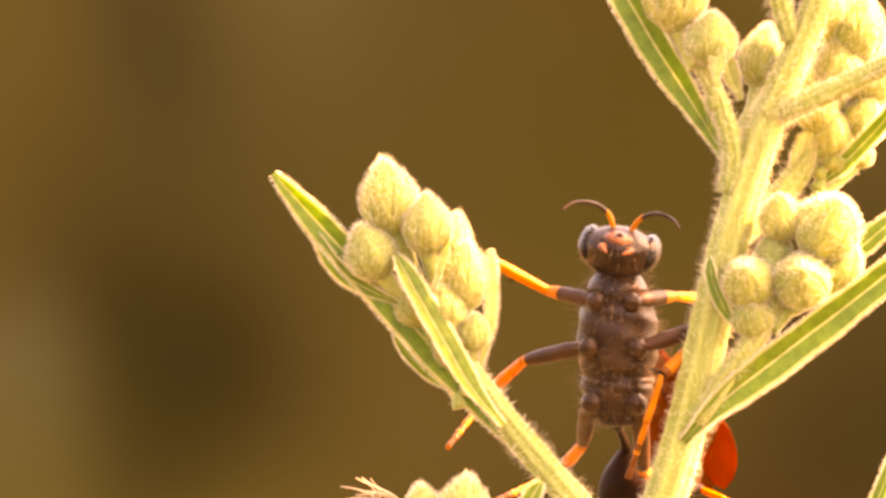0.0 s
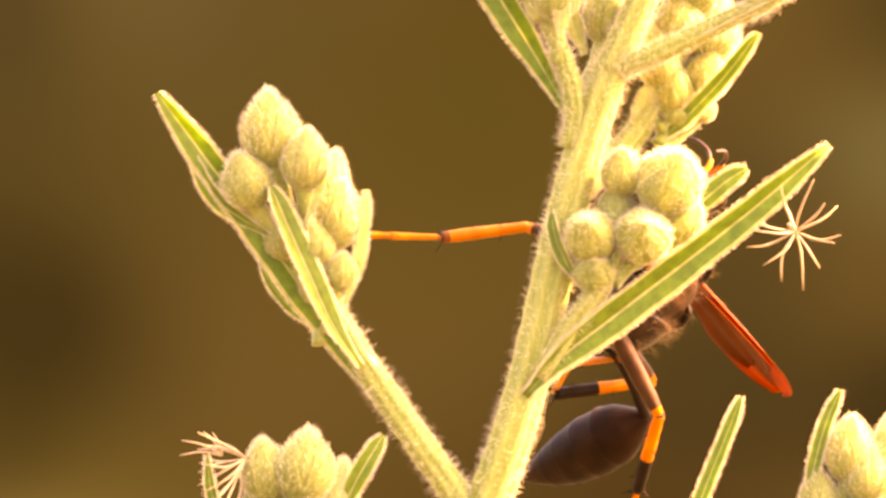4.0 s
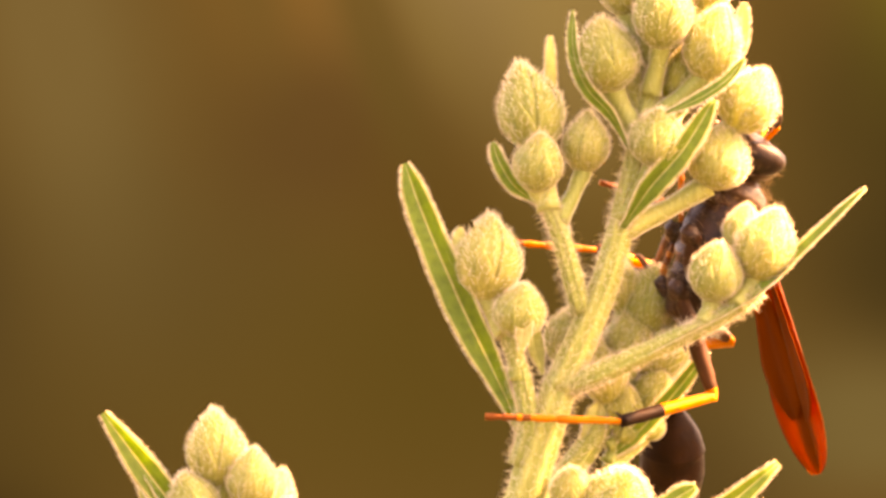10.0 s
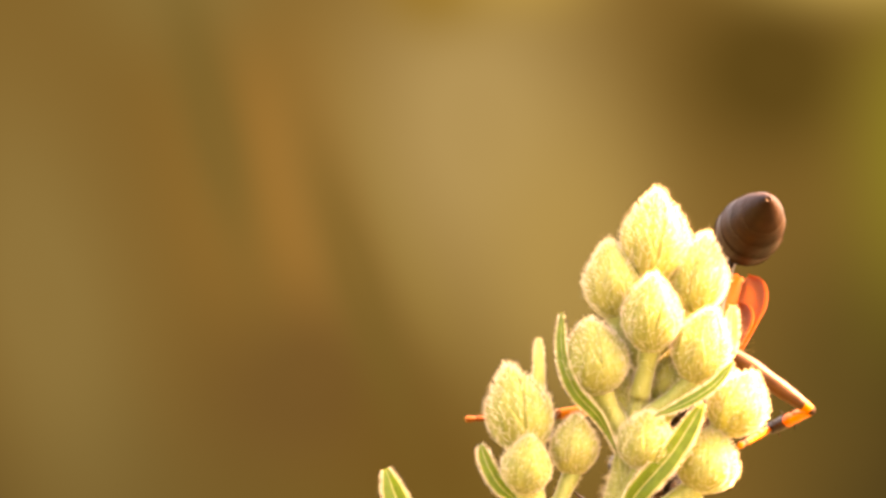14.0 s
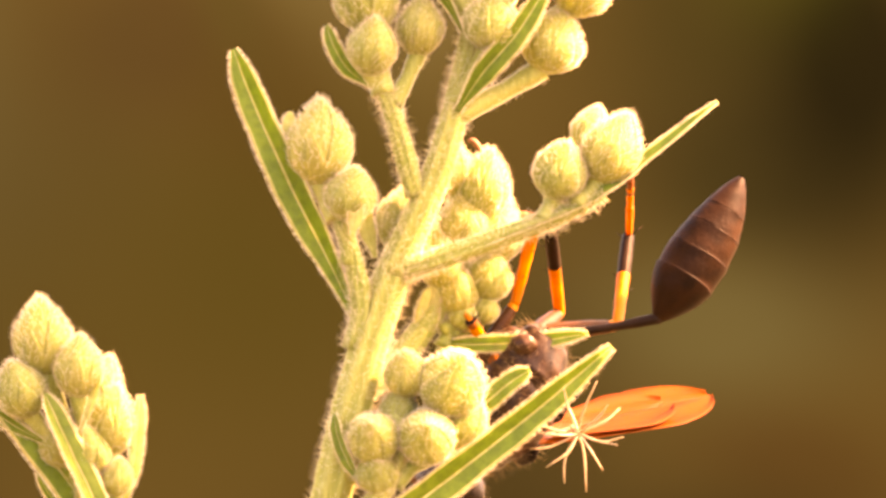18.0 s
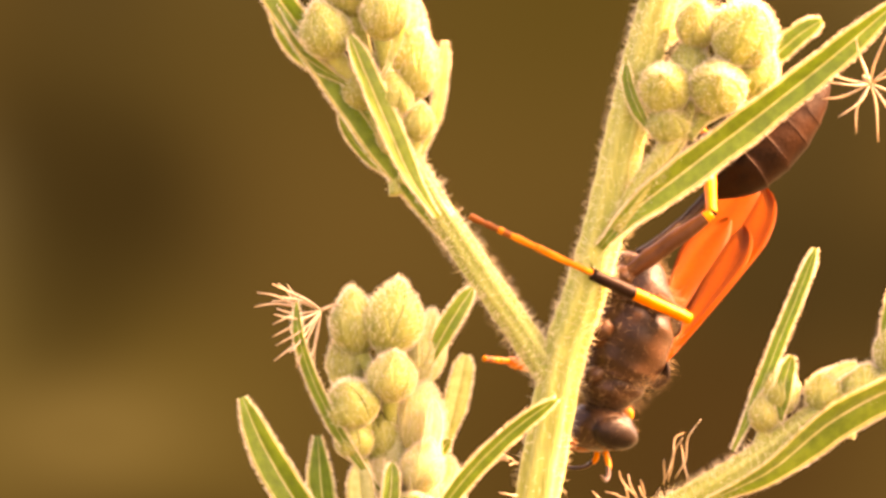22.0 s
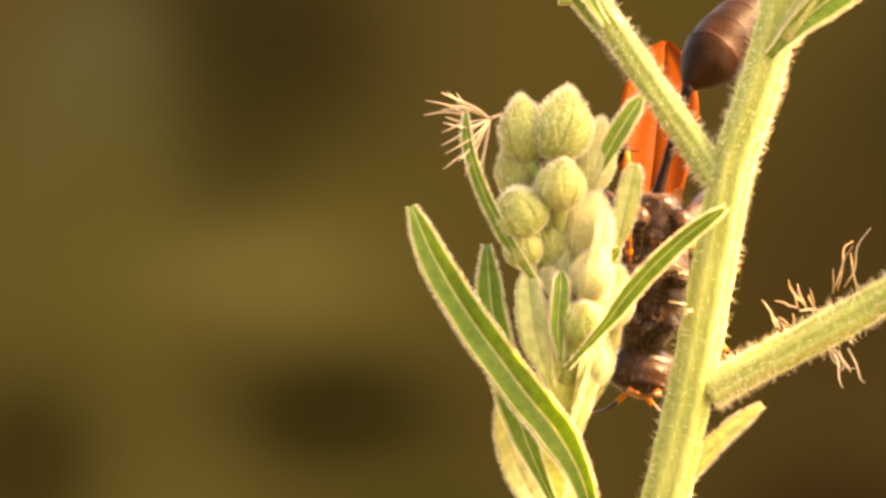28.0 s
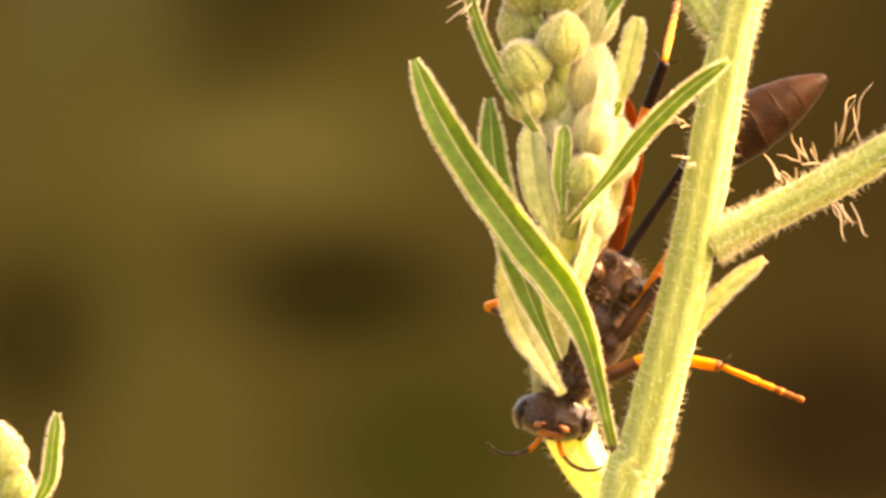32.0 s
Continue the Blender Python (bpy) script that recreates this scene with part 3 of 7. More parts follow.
    # lower right branch
    rb = limb(plant, "right_branch", [(822, 1296, 0), (900, 1252, 0), (1054, 1172, -4), (1204, 1082, -8), (1322, 995, -8), (1440, 925, -4), (1580, 850, 0), (1720, 800, 0)], [30, 29, 29, 28, 24, 20, 15, 9], "hairy side branch with leaves and small buds", hairs=1.9, hair_len=17)
    leaf(rb, "leaf", [(1120, 1150, -26), (1230, 1095, -40), (1350, 1000, -48), (1460, 945, -46), (1600, 890, -40), (1760, 860, -30)], 40, "broad bright green leaf along the branch", roll=-38, cup=0.3)
    leaf(rb, "leaf", [(1165, 1060, -10), (1200, 985, -16), (1250, 860, -20), (1290, 760, -20), (1312, 702, -20)], 13, roll=18)
    leaf(rb, "leaf", [(1425, 905, -14), (1440, 830, -18), (1462, 750, -18), (1488, 690, -16)], 13, roll=20)
    for x, y, d, w, h, ln, nod, k, sp in ((1506, 796, -12, 44, 62, 2, 10, 2, 0), (1572, 806, 0, 46, 60, 8, 8, 1, 20), (1540, 840, -20, 46, 54, 8, 15, 2, 70), (1250, 950, -10, 34, 48, 4, 10, 2, 0), (1330, 955, -10, 38, 42, 10, 20, 3, 20),
                                          (1395, 945, -10, 42, 42, 20, 10, 3, 40), (1220, 992, -14, 28, 36, -4, 10, 2, 30), (1450, 880, -10, 36, 50, 0, 10, 2, 0), (1622, 838, 0, 44, 58, 14, 0, 1, 0), (1602, 768, 10, 47, 62, 24, 0, 2, 10)):
        bud(rb, x, y, d, w, h, ln, nod, k, sp, (x - 30, y + 90, -6))
    leaf(rb, "bract", [(1250, 1005, -30), (1255, 950, -40), (1270, 892, -40)], 16, "", None, roll=15)
    leaf(rb, "bract", [(1318, 962, -30), (1345, 925, -36), (1385, 905, -36)], 10, "", PALE, roll=15)
    leaf(stem, "leaf", [(724, 1520, 6), (780, 1450, 10), (850, 1375, 12), (918, 1318, 12)], 19, "", PALE, roll=35)

    # second shoot, close beside the main stem
    # PALE on this shoot and its kind 4 buds paints in strong sunlight
    sb = limb(plant, "second_shoot", [(655, 1760, 70), (580, 1640, 165), (548, 1500, 105), (554, 1300, -20), (566, 1120, -52), (560, 960, -56), (556, 850, -58)], [32, 42, 43, 37, 26, 18, 10], "woolly shoot, coloured pale as if sunlit, topped by a dense bud cluster", hairs=1.4, skin=PALE)
    for x, y, d, w, h, ln, nod, k, sp in ((565, 822, -18, 54, 68, 10, 10, 0, 0), (495, 830, 0, 44, 60, -6, 6, 1, 40), (562, 926, -46, 44, 48, 8, 26, 2, 80), (490, 974, -44, 50, 46, -24, 34, 3, 10),
                                          (494, 1040, -34, 34, 38, -10, 30, 3, 0), (612, 1000, 10, 46, 64, 10, 0, 4, 30), (616, 1086, -36, 38, 50, 14, 16, 4, 60)):
        bud(sb, x, y, d - 62, w, h, ln, nod, k, sp, (562 + 0.2 * (x - 562), y + 110, -54))
    for x, y, d, w, h, ln, nod, k, sp in ((600, 1168, -46, 42, 40, 10, 40, 3, 90), (620, 880, 30, 38, 70, 12, 0, 4, 0), (650, 1130, 30, 42, 60, 14, 0, 4, 20), (540, 1020, 20, 46, 66, -4, 0, 2, 0),
                                          (618, 1236, 20, 38, 56, 12, 0, 4, 60), (546, 1120, 0, 36, 60, -4, 5, 4, 15), (480, 900, 24, 34, 60, -4, 0, 1, 0)):
        bud(sb, x, y, d - 62, w, h, ln, nod, k, sp, (562 + 0.2 * (x - 562), y + 110, -54))
    leaf(sb, "leaf", [(650, 1650, -112), (606, 1470, -128), (560, 1375, -136), (498, 1296, -142), (405, 1170, -146), (338, 1060, -146), (297, 966, -142)], 34, "long green leaf with a pale hairy margin", roll=12, cup=0.35)
    leaf(sb, "leaf", [(552, 1500, -52), (500, 1380, -60), (466, 1270, -70), (440, 1150, -74), (430, 1034, -74)], 28, "bright yellow-green leaf lit from behind", roll=10)
    leaf(sb, "leaf", [(540, 1130, -112), (500, 1075, -118), (458, 1010, -122), (420, 930, -122), (398, 860, -120), (393, 798, -118)], 13, roll=30)
    leaf(sb, "leaf", [(625, 915, -62), (650, 860, -66), (680, 810, -68), (705, 772, -68)], 18, roll=12)
    leaf(sb, "leaf", [(655, 1060, -38), (672, 990, -40), (686, 930, -42), (693, 890, -42)], 20, "", PALE, roll=10)
    leaf(sb, "leaf", [(570, 1255, -122), (640, 1175, -146), (690, 1110, -158), (745, 1052, -164), (800, 1005, -166), (854, 968, -166)], 18, roll=-30)
    leaf(sb, "leaf", [(600, 1340, -32), (625, 1270, -32), (646, 1200, -34), (652, 1160, -36)], 21, "", PALE, roll=10)
    leaf(sb, "bract", [(545, 1290, -102), (520, 1210, -114), (508, 1140, -116), (504, 1080, -112)], 26, "", PALE, roll=10)
    leaf(sb, "bract", [(560, 1240, -122), (556, 1180, -128), (560, 1120, -128), (562, 1082, -124)], 17, roll=-20)
    leaf(sb, "bract", [(500, 905, -52), (480, 950, -48), (466, 900, -48), (462, 860, -50)], 9, "", PALE)
    leaf(sb, "bract", [(612, 1105, -62), (640, 1070, -68), (665, 1040, -70)], 13, roll=10)
    leaf(sb, "leaf", [(560, 1560, -22), (500, 1460, -12), (470, 1380, -8), (462, 1300, -8)], 30, "", PALE, roll=-20)
    leaf(sb, "bract", [(585, 1330, -70), (608, 1240, -84), (626, 1150, -88), (632, 1080, -84)], 22, "", PALE, roll=-45)
    leaf(sb, "bract", [(575, 1200, -94), (610, 1110, -108), (632, 1030, -110), (636, 970, -104)], 21, "", PALE, roll=-42)
    leaf(sb, "bract", [(556, 1430, -62), (584, 1360, -74), (608, 1285, -78), (626, 1215, -72)], 20, "", PALE, roll=-48)
    return plant, lb, mr, sb, ml, top, tl, bk_leaf


_, LEFT_BRANCH, RIGHT_TWIG, SECOND_SHOOT, BUD_STALK, UPPER_STEM, UPPER_TWIG, BACK_LEAF = build_plant()


def build_small_plant():
    root = place(-520, 2200)
    root.z = 0
    plant = thing("small_plant", root, "small hairy plant tip with one bud beside the tall plant", "plant")
    sh = Shape()
    tube(sh, [root, place(-560, 6000, 20), place(-500, 2200), place(-440, 1760)], [34, 30, 24, 14], 14, 60, 5, 0.06, 0, 700, 16, 8)
    part("main_stem", sh, [STEM, HAIR], plant)
    bud(plant, -440, 1666, 0, 46, 54, 0, 10, 2, 0, (-442, 1770, 0))
    bud(plant, -412, 1722, -10, 34, 36, 20, 20, 3, 0, (-440, 1790, 0))
    leaf(plant, "leaf", [(-400, 1790, -10), (-356, 1720, -16), (-345, 1650, -18), (-338, 1594, -18)], 13)


build_small_plant()


# ---- wind-blown seed tufts caught on the plant ----
def tuft(home, label, rays, length, seed, cone=None):
    rng = random.Random(seed)
    ob = thing("seed_tuft", home, label, "seed", "seed tufts")
    for i in range(rays):
        if cone:
            a = radians(cone[0] + (cone[1] - cone[0]) * (i + 0.5) / rays + rng.uniform(-6, 6))
        else:
            a = 2 * math.pi * (i + rng.uniform(-0.35, 0.35)) / rays
        way = Vector((math.cos(a), rng.uniform(-0.9, 0.5), math.sin(a))).normalized()
        sh = Shape()
        long = length * U * rng.uniform(0.7, 1.1)
        sag = unit(rng) * long * 0.13
        tube(sh, [home, home + way * long * 0.5 + sag, home + way * long], [1.6, 2.3, 0.9], 5, 6)
        part("bristle", sh, BRISTLE, ob)
    return ob


right_tuft = tuft(place(1408, 410, -44), "pale star-shaped seed tuft stuck on the leaf", 14, 112, 4)
sh = Shape()
tube(sh, [place(1408, 410, -44), place(1402, 404, -46), place(1395, 396, -50)], [5, 7, 3], 7, 4)
part("seed", sh, BRISTLE, right_tuft)
left_tuft = tuft(place(436, 812, -82), "dry seed tuft hanging on a bud tip", 13, 122, 7, (148, 265))
for i, (x, y) in enumerate(((318, 806), (322, 780), (360, 764), (376, 766), (388, 780))):
    sh = Shape()
    tube(sh, [place(393, 806, -102), place((393 + x) / 2, (806 + y) / 2 - 6, -106), place(x, y, -110)], [2, 1.7, 0.8], 5, 6)
    part("bristle", sh, BRISTLE, left_tuft)
sh = Shape()
tube(sh, [place(436, 812, -82), place(455, 804, -78), place(480, 800, -72)], [3.5, 3, 2.5], 6, 6)
part("beak", sh, BRISTLE, left_tuft)


def stray_hairs(home, label, count, seed, reach, way):
    """Curled dry bristles lodged in the down of a branch."""
    rng = random.Random(seed)
    ob = thing("bristle_clump", home, label, "plant debris", "bristle clumps")
    for _ in range(count):
        a = home + Vector((rng.uniform(-24, 24), rng.uniform(-14, 8), rng.uniform(-9, 9))) * U
        w1 = (Vector(way) + 0.55 * unit(rng)).normalized()
        long = reach * U * rng.uniform(0.55, 1.25)
        sh = Shape()
        tube(sh, [a, a + w1 * long * 0.4 + unit(rng) * long * 0.05, a + w1 * long * 0.75 + unit(rng) * long * 0.09, a + w1 * long + unit(rng) * long * 0.15], [1.2, 1.7, 1.4, 0.5], 6, 9)
        part("bristle", sh, BRISTLE, ob)


stray_hairs(place(1064, 1112, -24), "tall pale dry bristles standing on the branch", 5, 12, 92, (0.12, -0.2, 1))
stray_hairs(place(1004, 1142, -22), "pale curled dry bristles on the branch", 7, 5, 44, (-0.7, -0.3, 0.5))
stray_hairs(place(958, 1186, -18), "pale curled dry bristles on the branch", 5, 6, 50, (-0.2, -0.4, 0.8))
stray_hairs(place(786, 1082, -36), "pale shrivelled bristles caught on the stem", 6, 21, 26, (-0.7, -0.3, 0.3))
stray_hairs(place(774, 1146, -36), "pale shrivelled bristles caught on the stem", 5, 22, 24, (-0.7, -0.3, -0.2))
stray_hairs(place(1056, 1214, -22), "pale curled dry bristles hanging below the branch", 7, 9, 60, (0.25, -0.3, -1))

# ---- the wasp ----
def chitin(name, low, high, rough, coat=0.3, through_part=0.0, scale=700.0, stretch=(1, 1, 1), gloss=0.12):
    m, nodes, links = nodes_of(name)
    b = nodes["Principled BSDF"]
    n1 = noise_node(nodes, links, scale, 5.0, stretch)
    n2 = noise_node(nodes, links, scale * 6, 3.0)
    col = ramp(nodes, links, n1.outputs[0], [(0.3, low), (0.7, high)])
    links.new(col, b.inputs["Base Color"])
    b.inputs["Roughness"].default_value = rough
    b.inputs["Specular IOR Level"].default_value = gloss
    b.inputs["Coat Weight"].default_value, b.inputs["Coat Roughness"].default_value = coat, 0.2
    bp = nodes.new("ShaderNodeBump")
    bp.inputs["Strength"].default_value, bp.inputs["Distance"].default_value = 0.35, 0.0001
    links.new(n2.outputs[0], bp.inputs["Height"])
    links.new(bp.outputs[0], b.inputs["Normal"])
    if through_part:
        tl = nodes.new("ShaderNodeBsdfTranslucent")
        links.new(col, tl.inputs[0])
        mx = nodes.new("ShaderNodeMixShader")
        mx.inputs[0].default_value = through_part
        links.new(b.outputs[0], mx.inputs[1])
        links.new(tl.outputs[0], mx.inputs[2])
        links.new(mx.outputs[0], nodes["Material Output"].inputs[0])
    return m


BLACK = chitin("black_chitin", (0.010, 0.0044, 0.0020), (0.036, 0.016, 0.007), 0.36, 0.0, gloss=0.13)
BROWN = chitin("dark_brown_chitin", (0.0045, 0.0021, 0.0011), (0.012, 0.0054, 0.0027), 0.48, 0.0, gloss=0.05)
EYE_SHINE = chitin("compound_eye", (0.006, 0.004, 0.0025), (0.014, 0.008, 0.005), 0.16, 0.0, 0.0, 3000.0, gloss=0.07)
GASTER = chitin("brown_gaster", (0.006, 0.0024, 0.0010), (0.019, 0.0072, 0.0027), 0.50, 0.0, 0.1, 700.0, gloss=0.05)
THIGH = chitin("brown_thigh", (0.026, 0.010, 0.004), (0.065, 0.026, 0.010), 0.42, 0.0, 0.2, gloss=0.12)
TAWNY = chitin("tawny_chitin", (0.10, 0.028, 0.006), (0.20, 0.058, 0.012), 0.45, 0.0, 0.3)
ORANGE = chitin("orange_chitin", (0.36, 0.105, 0.009), (0.56, 0.185, 0.018), 0.40, 0.0, 0.32)
AMBER = chitin("amber_wing", (0.128, 0.0255, 0.0030), (0.208, 0.047, 0.0060), 0.5, 0.0, 0.55, 420.0, (0.35, 2.2, 1), 0.06)
RUST = chitin("rust_chitin", (0.10, 0.022, 0.004), (0.18, 0.05, 0.008), 0.45)
VEIN = chitin("wing_vein", (0.15, 0.028, 0.006), (0.22, 0.045, 0.010), 0.5)
DOWN = chitin("body_down", (0.16, 0.11, 0.065), (0.32, 0.23, 0.14), 0.6, 0.0, 0.3)


def body_shape(sh, rings, sides=24, slot=0, hairs=0, hair_len=16, seed=1, rough=0.0):
    """A body of rings (x, z, half width, half height) along x."""
    rng = random.Random(seed)
    line = [Vector((x, z, 0)) for x, z, w, h in rings]
    n = 6 * (len(rings) - 1)
    axis = spline(line, n)
    ws, hs = [r[2] for r in rings], [r[3] for r in rings]
    wide, high = spline([Vector((w, 0, 0)) for w in ws], n), spline([Vector((h, 0, 0)) for h in hs], n)
    vs = []
    for i, c in enumerate(axis):
        for k in range(sides):
            q = 2 * math.pi * k / sides
            j = 1 + rough * math.sin(3 * q + i * 1.1) + rough * 0.7 * math.cos(5 * q - i * 0.7)
            vs.append(Vector((c.x, max(0.5, wide[i].x) * math.cos(q) * j, c.y + max(0.5, high[i].x) * math.sin(q) * j)) * U)
    fs = [(i * sides + k, i * sides + (k + 1) % sides, (i + 1) * sides + (k + 1) % sides, (i + 1) * sides + k) for i in range(n) for k in range(sides)]
    fs += [tuple(range(sides)), tuple(n * sides + k for k in range(sides))[::-1]]
    sh.add(vs, [f[::-1] for f in fs], slot)
    for _ in range(hairs):
        i, k = rng.randrange(1, n), rng.randrange(sides)
        root = vs[i * sides + k]
        c = Vector((axis[i].x, 0, axis[i].y)) * U
        hair(sh, root, (root - c).normalized() + 0.5 * unit(rng), hair_len * U * rng.uniform(0.4, 1.4), rng.uniform(0.18, 0.34) * U, 1, rng.uniform(-0.5, 0.5))


def wasp_part(name, sh, mats, parent, at, label=""):
    """A part of the wasp with its own hinge; at is in plan units in the parent's space."""
    ob = new(name, sh.mesh(name, mats))
    ob.parent = parent
    ob.location = Vector(at) * U
    return tagged(ob, label) if label else ob


def rod(sh, pts, radii, slot=0, sides=10, steps=10, slots=None):
    tube(sh, [Vector(p) * U for p in pts], radii, sides, steps, slot=slot, slots=slots)


def wing_shape(length, width, seed):
    """A long narrow folded wing along -x, with raised veins."""
    sh = Shape()
    n, m = 26, 8
    top, low = [], []

    def edge(u):
        return width * (0.22 + 0.78 * min(1, u / 0.68) ** 0.9) * max(0.03, 1 - (max(0, u - 0.64) / 0.36) ** 2.4) ** 0.6

    for i in range(n + 1):
        u = i / n
        w = edge(u)
        for k in range(m + 1):
            v = k / m
            fold = 2.2 * math.sin(v * 9.0 + u * 1.5 + seed) + 9 * u * (1 - v)
            p = Vector((-length * u, (v - 0.28) * w, fold + 6 * math.sin(2.4 * u)))
            top.append((p + Vector((0, 0, 0.7))) * U)
            low.append((p - Vector((0, 0, 0.7))) * U)
    c = len(top)
    fs = []
    for i in range(n):
        for k in range(m):
            a = i * (m + 1) + k
            fs += [(a, a + 1, a + m + 2, a + m + 1), (c + a + m + 1, c + a + m + 2, c + a + 1, c + a)]
        a = i * (m + 1)
        fs += [(a + m + 1, c + a + m + 1, c + a, a), (a + m, c + a + m, c + a + 2 * m + 1, a + 2 * m + 1)]
    sh.add(top + low, fs)
    veins = []
    for v0, v1, u1, r in ((0.02, 0.06, 0.97, 3.4), (0.2, 0.28, 0.9, 2.2), (0.42, 0.5, 0.92, 1.9), (0.62, 0.75, 0.8, 1.7), (0.3, 0.65, 0.6, 1.4), (0.85, 0.9, 0.55, 1.5)):
        pts = []
        for j in range(7):
            u = 0.02 + (u1 - 0.02) * j / 6
            k = (v0 + (v1 - v0) * j / 6) * m
            i = min(n, round(u * n))
            a, b = top[i * (m + 1) + int(k)], top[i * (m + 1) + min(m, int(k) + 1)]
            pts.append(a.lerp(b, k - int(k)))
        vein = Shape()
        tube(vein, pts, [r, r * 0.8, r * 0.5], 5, 18)
        veins.append(vein)
    return sh, veins


LEGS = {  # hip, femur, tibia, tarsus, thickness
    "front": ((86, 37, -55), 132, 116, 160, 13),
    "middle": ((5, 49, -70), 158, 158, 200, 14),
    "hind": ((-95, 44, -55), 198, 200, 240, 15),
}


def build_wasp():
    wasp = thing("wasp", (0, 0, 0.45), "slender thread-waisted wasp with black body and orange legs", "wasp")
    sh = Shape()
    body_shape(sh, [(-144.3, -15.84, 14.08, 15.84), (-132, -8.8, 38.72, 42.24), (-86.24, 1.76, 61.6, 65.12), (-61.6, 5.28, 65.12, 70.4), (-51.04, 5.28, 61.6, 66.88), (-17.6, 8.8, 72.16, 79.2), (44, 8.8, 69.52, 77.44), (73.92, 5.28, 61.6, 68.64), (82.72, 5.28, 52.8, 59.84), (105.6, 0, 52.8, 58.08), (130.2, -3.52, 36.96, 38.72), (144.3, -5.28, 19.36, 21.12)], 28, hairs=1700, hair_len=26, seed=3, rough=0.02)
    wasp_part("thorax", sh, [BLACK, DOWN], wasp, (0, 0, 0), "brown-black thorax with fine pale hairs")
    for x, w in ((52, 60), (-36, 52)):
        sh = Shape()
        body_shape(sh, [(x - 30, 74, 9, 4), (x - 18, 81, w * 0.7, 9), (x + 9, 84, w * 0.8, 10), (x + 28, 77, w * 0.5, 7)], 18, rough=0.02)
        wasp_part("back_plate", sh, [BROWN], wasp, (0, 0, 0))
    # head: face along +x, crown along +z
    sh = Shape()
    body_shape(sh, [(-8, 0, 18, 18), (4, 2, 52, 46), (29, 2, 66, 58), (55, -6, 58, 54), (71, -17, 35, 35), (77, -23, 15, 15)], 26, hairs=500, hair_len=14, seed=5, rough=0.015)
    head = wasp_part("head", sh, [BLACK, DOWN], wasp, (141, 0, 0), "black head with large glossy eyes")
    for s in (1, -1):
        sh = Shape()
        body_shape(sh, [(-31, 0, 4, 7), (-20, 0, 14, 31), (0, 0, 20, 45), (18, 0, 15, 36), (29, 0, 4, 9)], 18)
        wasp_part("eye", sh, [EYE_SHINE], head, (34, 54 * s, 8), "glossy compound eye")
        sh = Shape()
        rod(sh, [(0, 0, 0), (20, 10 * s, 8), (32, 20 * s, 10)], [5, 5, 4.4], 0)
        rod(sh, [(30, 18 * s, 8), (44, 36 * s, 4), (52, 58 * s, -8), (52, 78 * s, -22), (46, 92 * s, -38)], [3.8, 3.8, 3.4, 3.0, 2.0], 1, 8, 26)
        wasp_part("antenna", sh, [ORANGE, BLACK], head, (65, 14 * s, 14), "thin dark antenna with an orange base")
        sh = Shape()
        rod(sh, [(0, 0, 0), (8, 7 * s, -16), (9, -5 * s, -34)], [7, 6, 2.4], 0)
        wasp_part("mandible", sh, [RUST], head, (62, 19 * s, -42), "orange-brown mandible")
    sh = Shape()
    body_shape(sh, [(58, -22, 6, 8), (68, -24, 26, 22), (78, -28, 22, 18), (83, -32, 8, 8)], 18, rough=0.03)
    wasp_part("face_plate", sh, [RUST], head, (0, 0, 0), "rust-brown face plate")
    # waist and abdomen, both along -x
    sh = Shape()
    rod(sh, [(0, 0, 0), (-50, 0, 3), (-130, 0, 4), (-207, 0, 0)], [12, 8.5, 8, 11], 0, 12, 18)
    waist = wasp_part("waist", sh, [BROWN], wasp, (-138, 0, -14), "thread-thin dark waist")
    sh = Shape()
    body_shape(sh, [(6, 0, 7.04, 7.04), (-12, 0, 21.12, 22), (-48, 0, 44, 45.76), (-84, 1, 56, 58), (-92, 1, 55, 57), (-134, 2, 57, 59), (-142, 2, 55.6, 57.6), (-184, 2, 50, 52), (-191, 2, 48.6, 50.6), (-226, 0, 39, 40), (-232, 0, 37.6, 38.6), (-262, -3, 25, 26), (-284, -6, 14, 14), (-297, -8, 5, 5)], 26, hairs=0, seed=8, rough=0.006)
    gaster = wasp_part("abdomen", sh, [GASTER], waist, (-205, 0, 0), "smooth dark brown pointed abdomen")
    joints = {"wasp": wasp, "head": head, "waist": waist, "abdomen": gaster}
    for s, side in ((1, "l"), (-1, "r")):
        sh, veins = wing_shape(480, 102 * s, 0.4 * s)
        wing = wasp_part("wing", sh, [AMBER], wasp, (32, 11 * s, 74), "amber-orange translucent folded wing")
        joints["wing_" + side] = wing
        for vein in veins:
            wasp_part("vein", vein, [VEIN], wing, (0, 0, 0))
        sh, _ = wing_shape(330, 76 * s, 1.3)
        wasp_part("hind_wing", sh, [AMBER], wing, (-34, 10 * s, -8))
        for kind, (hip, f, ti, ta, r) in LEGS.items():
            sh = Shape()
            rod(sh, [(0, 0, 0), (f * 0.3, 0, 2), (f * 0.7, 0, 1), (f * 0.9, 0, 0), (f, 0, 0)], [r * 0.7, r * 1.1, r, r * 0.8, r * 0.6], 0, 12, 20, lambda u, e=0.45 if kind == "front" else 0.78: int(u > e))
            joint = Shape()
            body_shape(joint, [(-r * 1.6, 0, r * 0.5, r * 0.5), (-r * 0.9, 0, r * 1.25, r * 1.35), (r * 0.2, -r * 0.3, r * 1.35, r * 1.5), (r * 1.2, -r * 0.6, r * 0.6, r * 0.7)], 14, hairs=60, hair_len=16, seed=int(f), rough=0.04)
            wasp_part("hip_joint", joint, [BLACK, DOWN], wasp, (hip[0], (hip[1] - 6) * s, hip[2] + 6), "dark rounded hip joint")
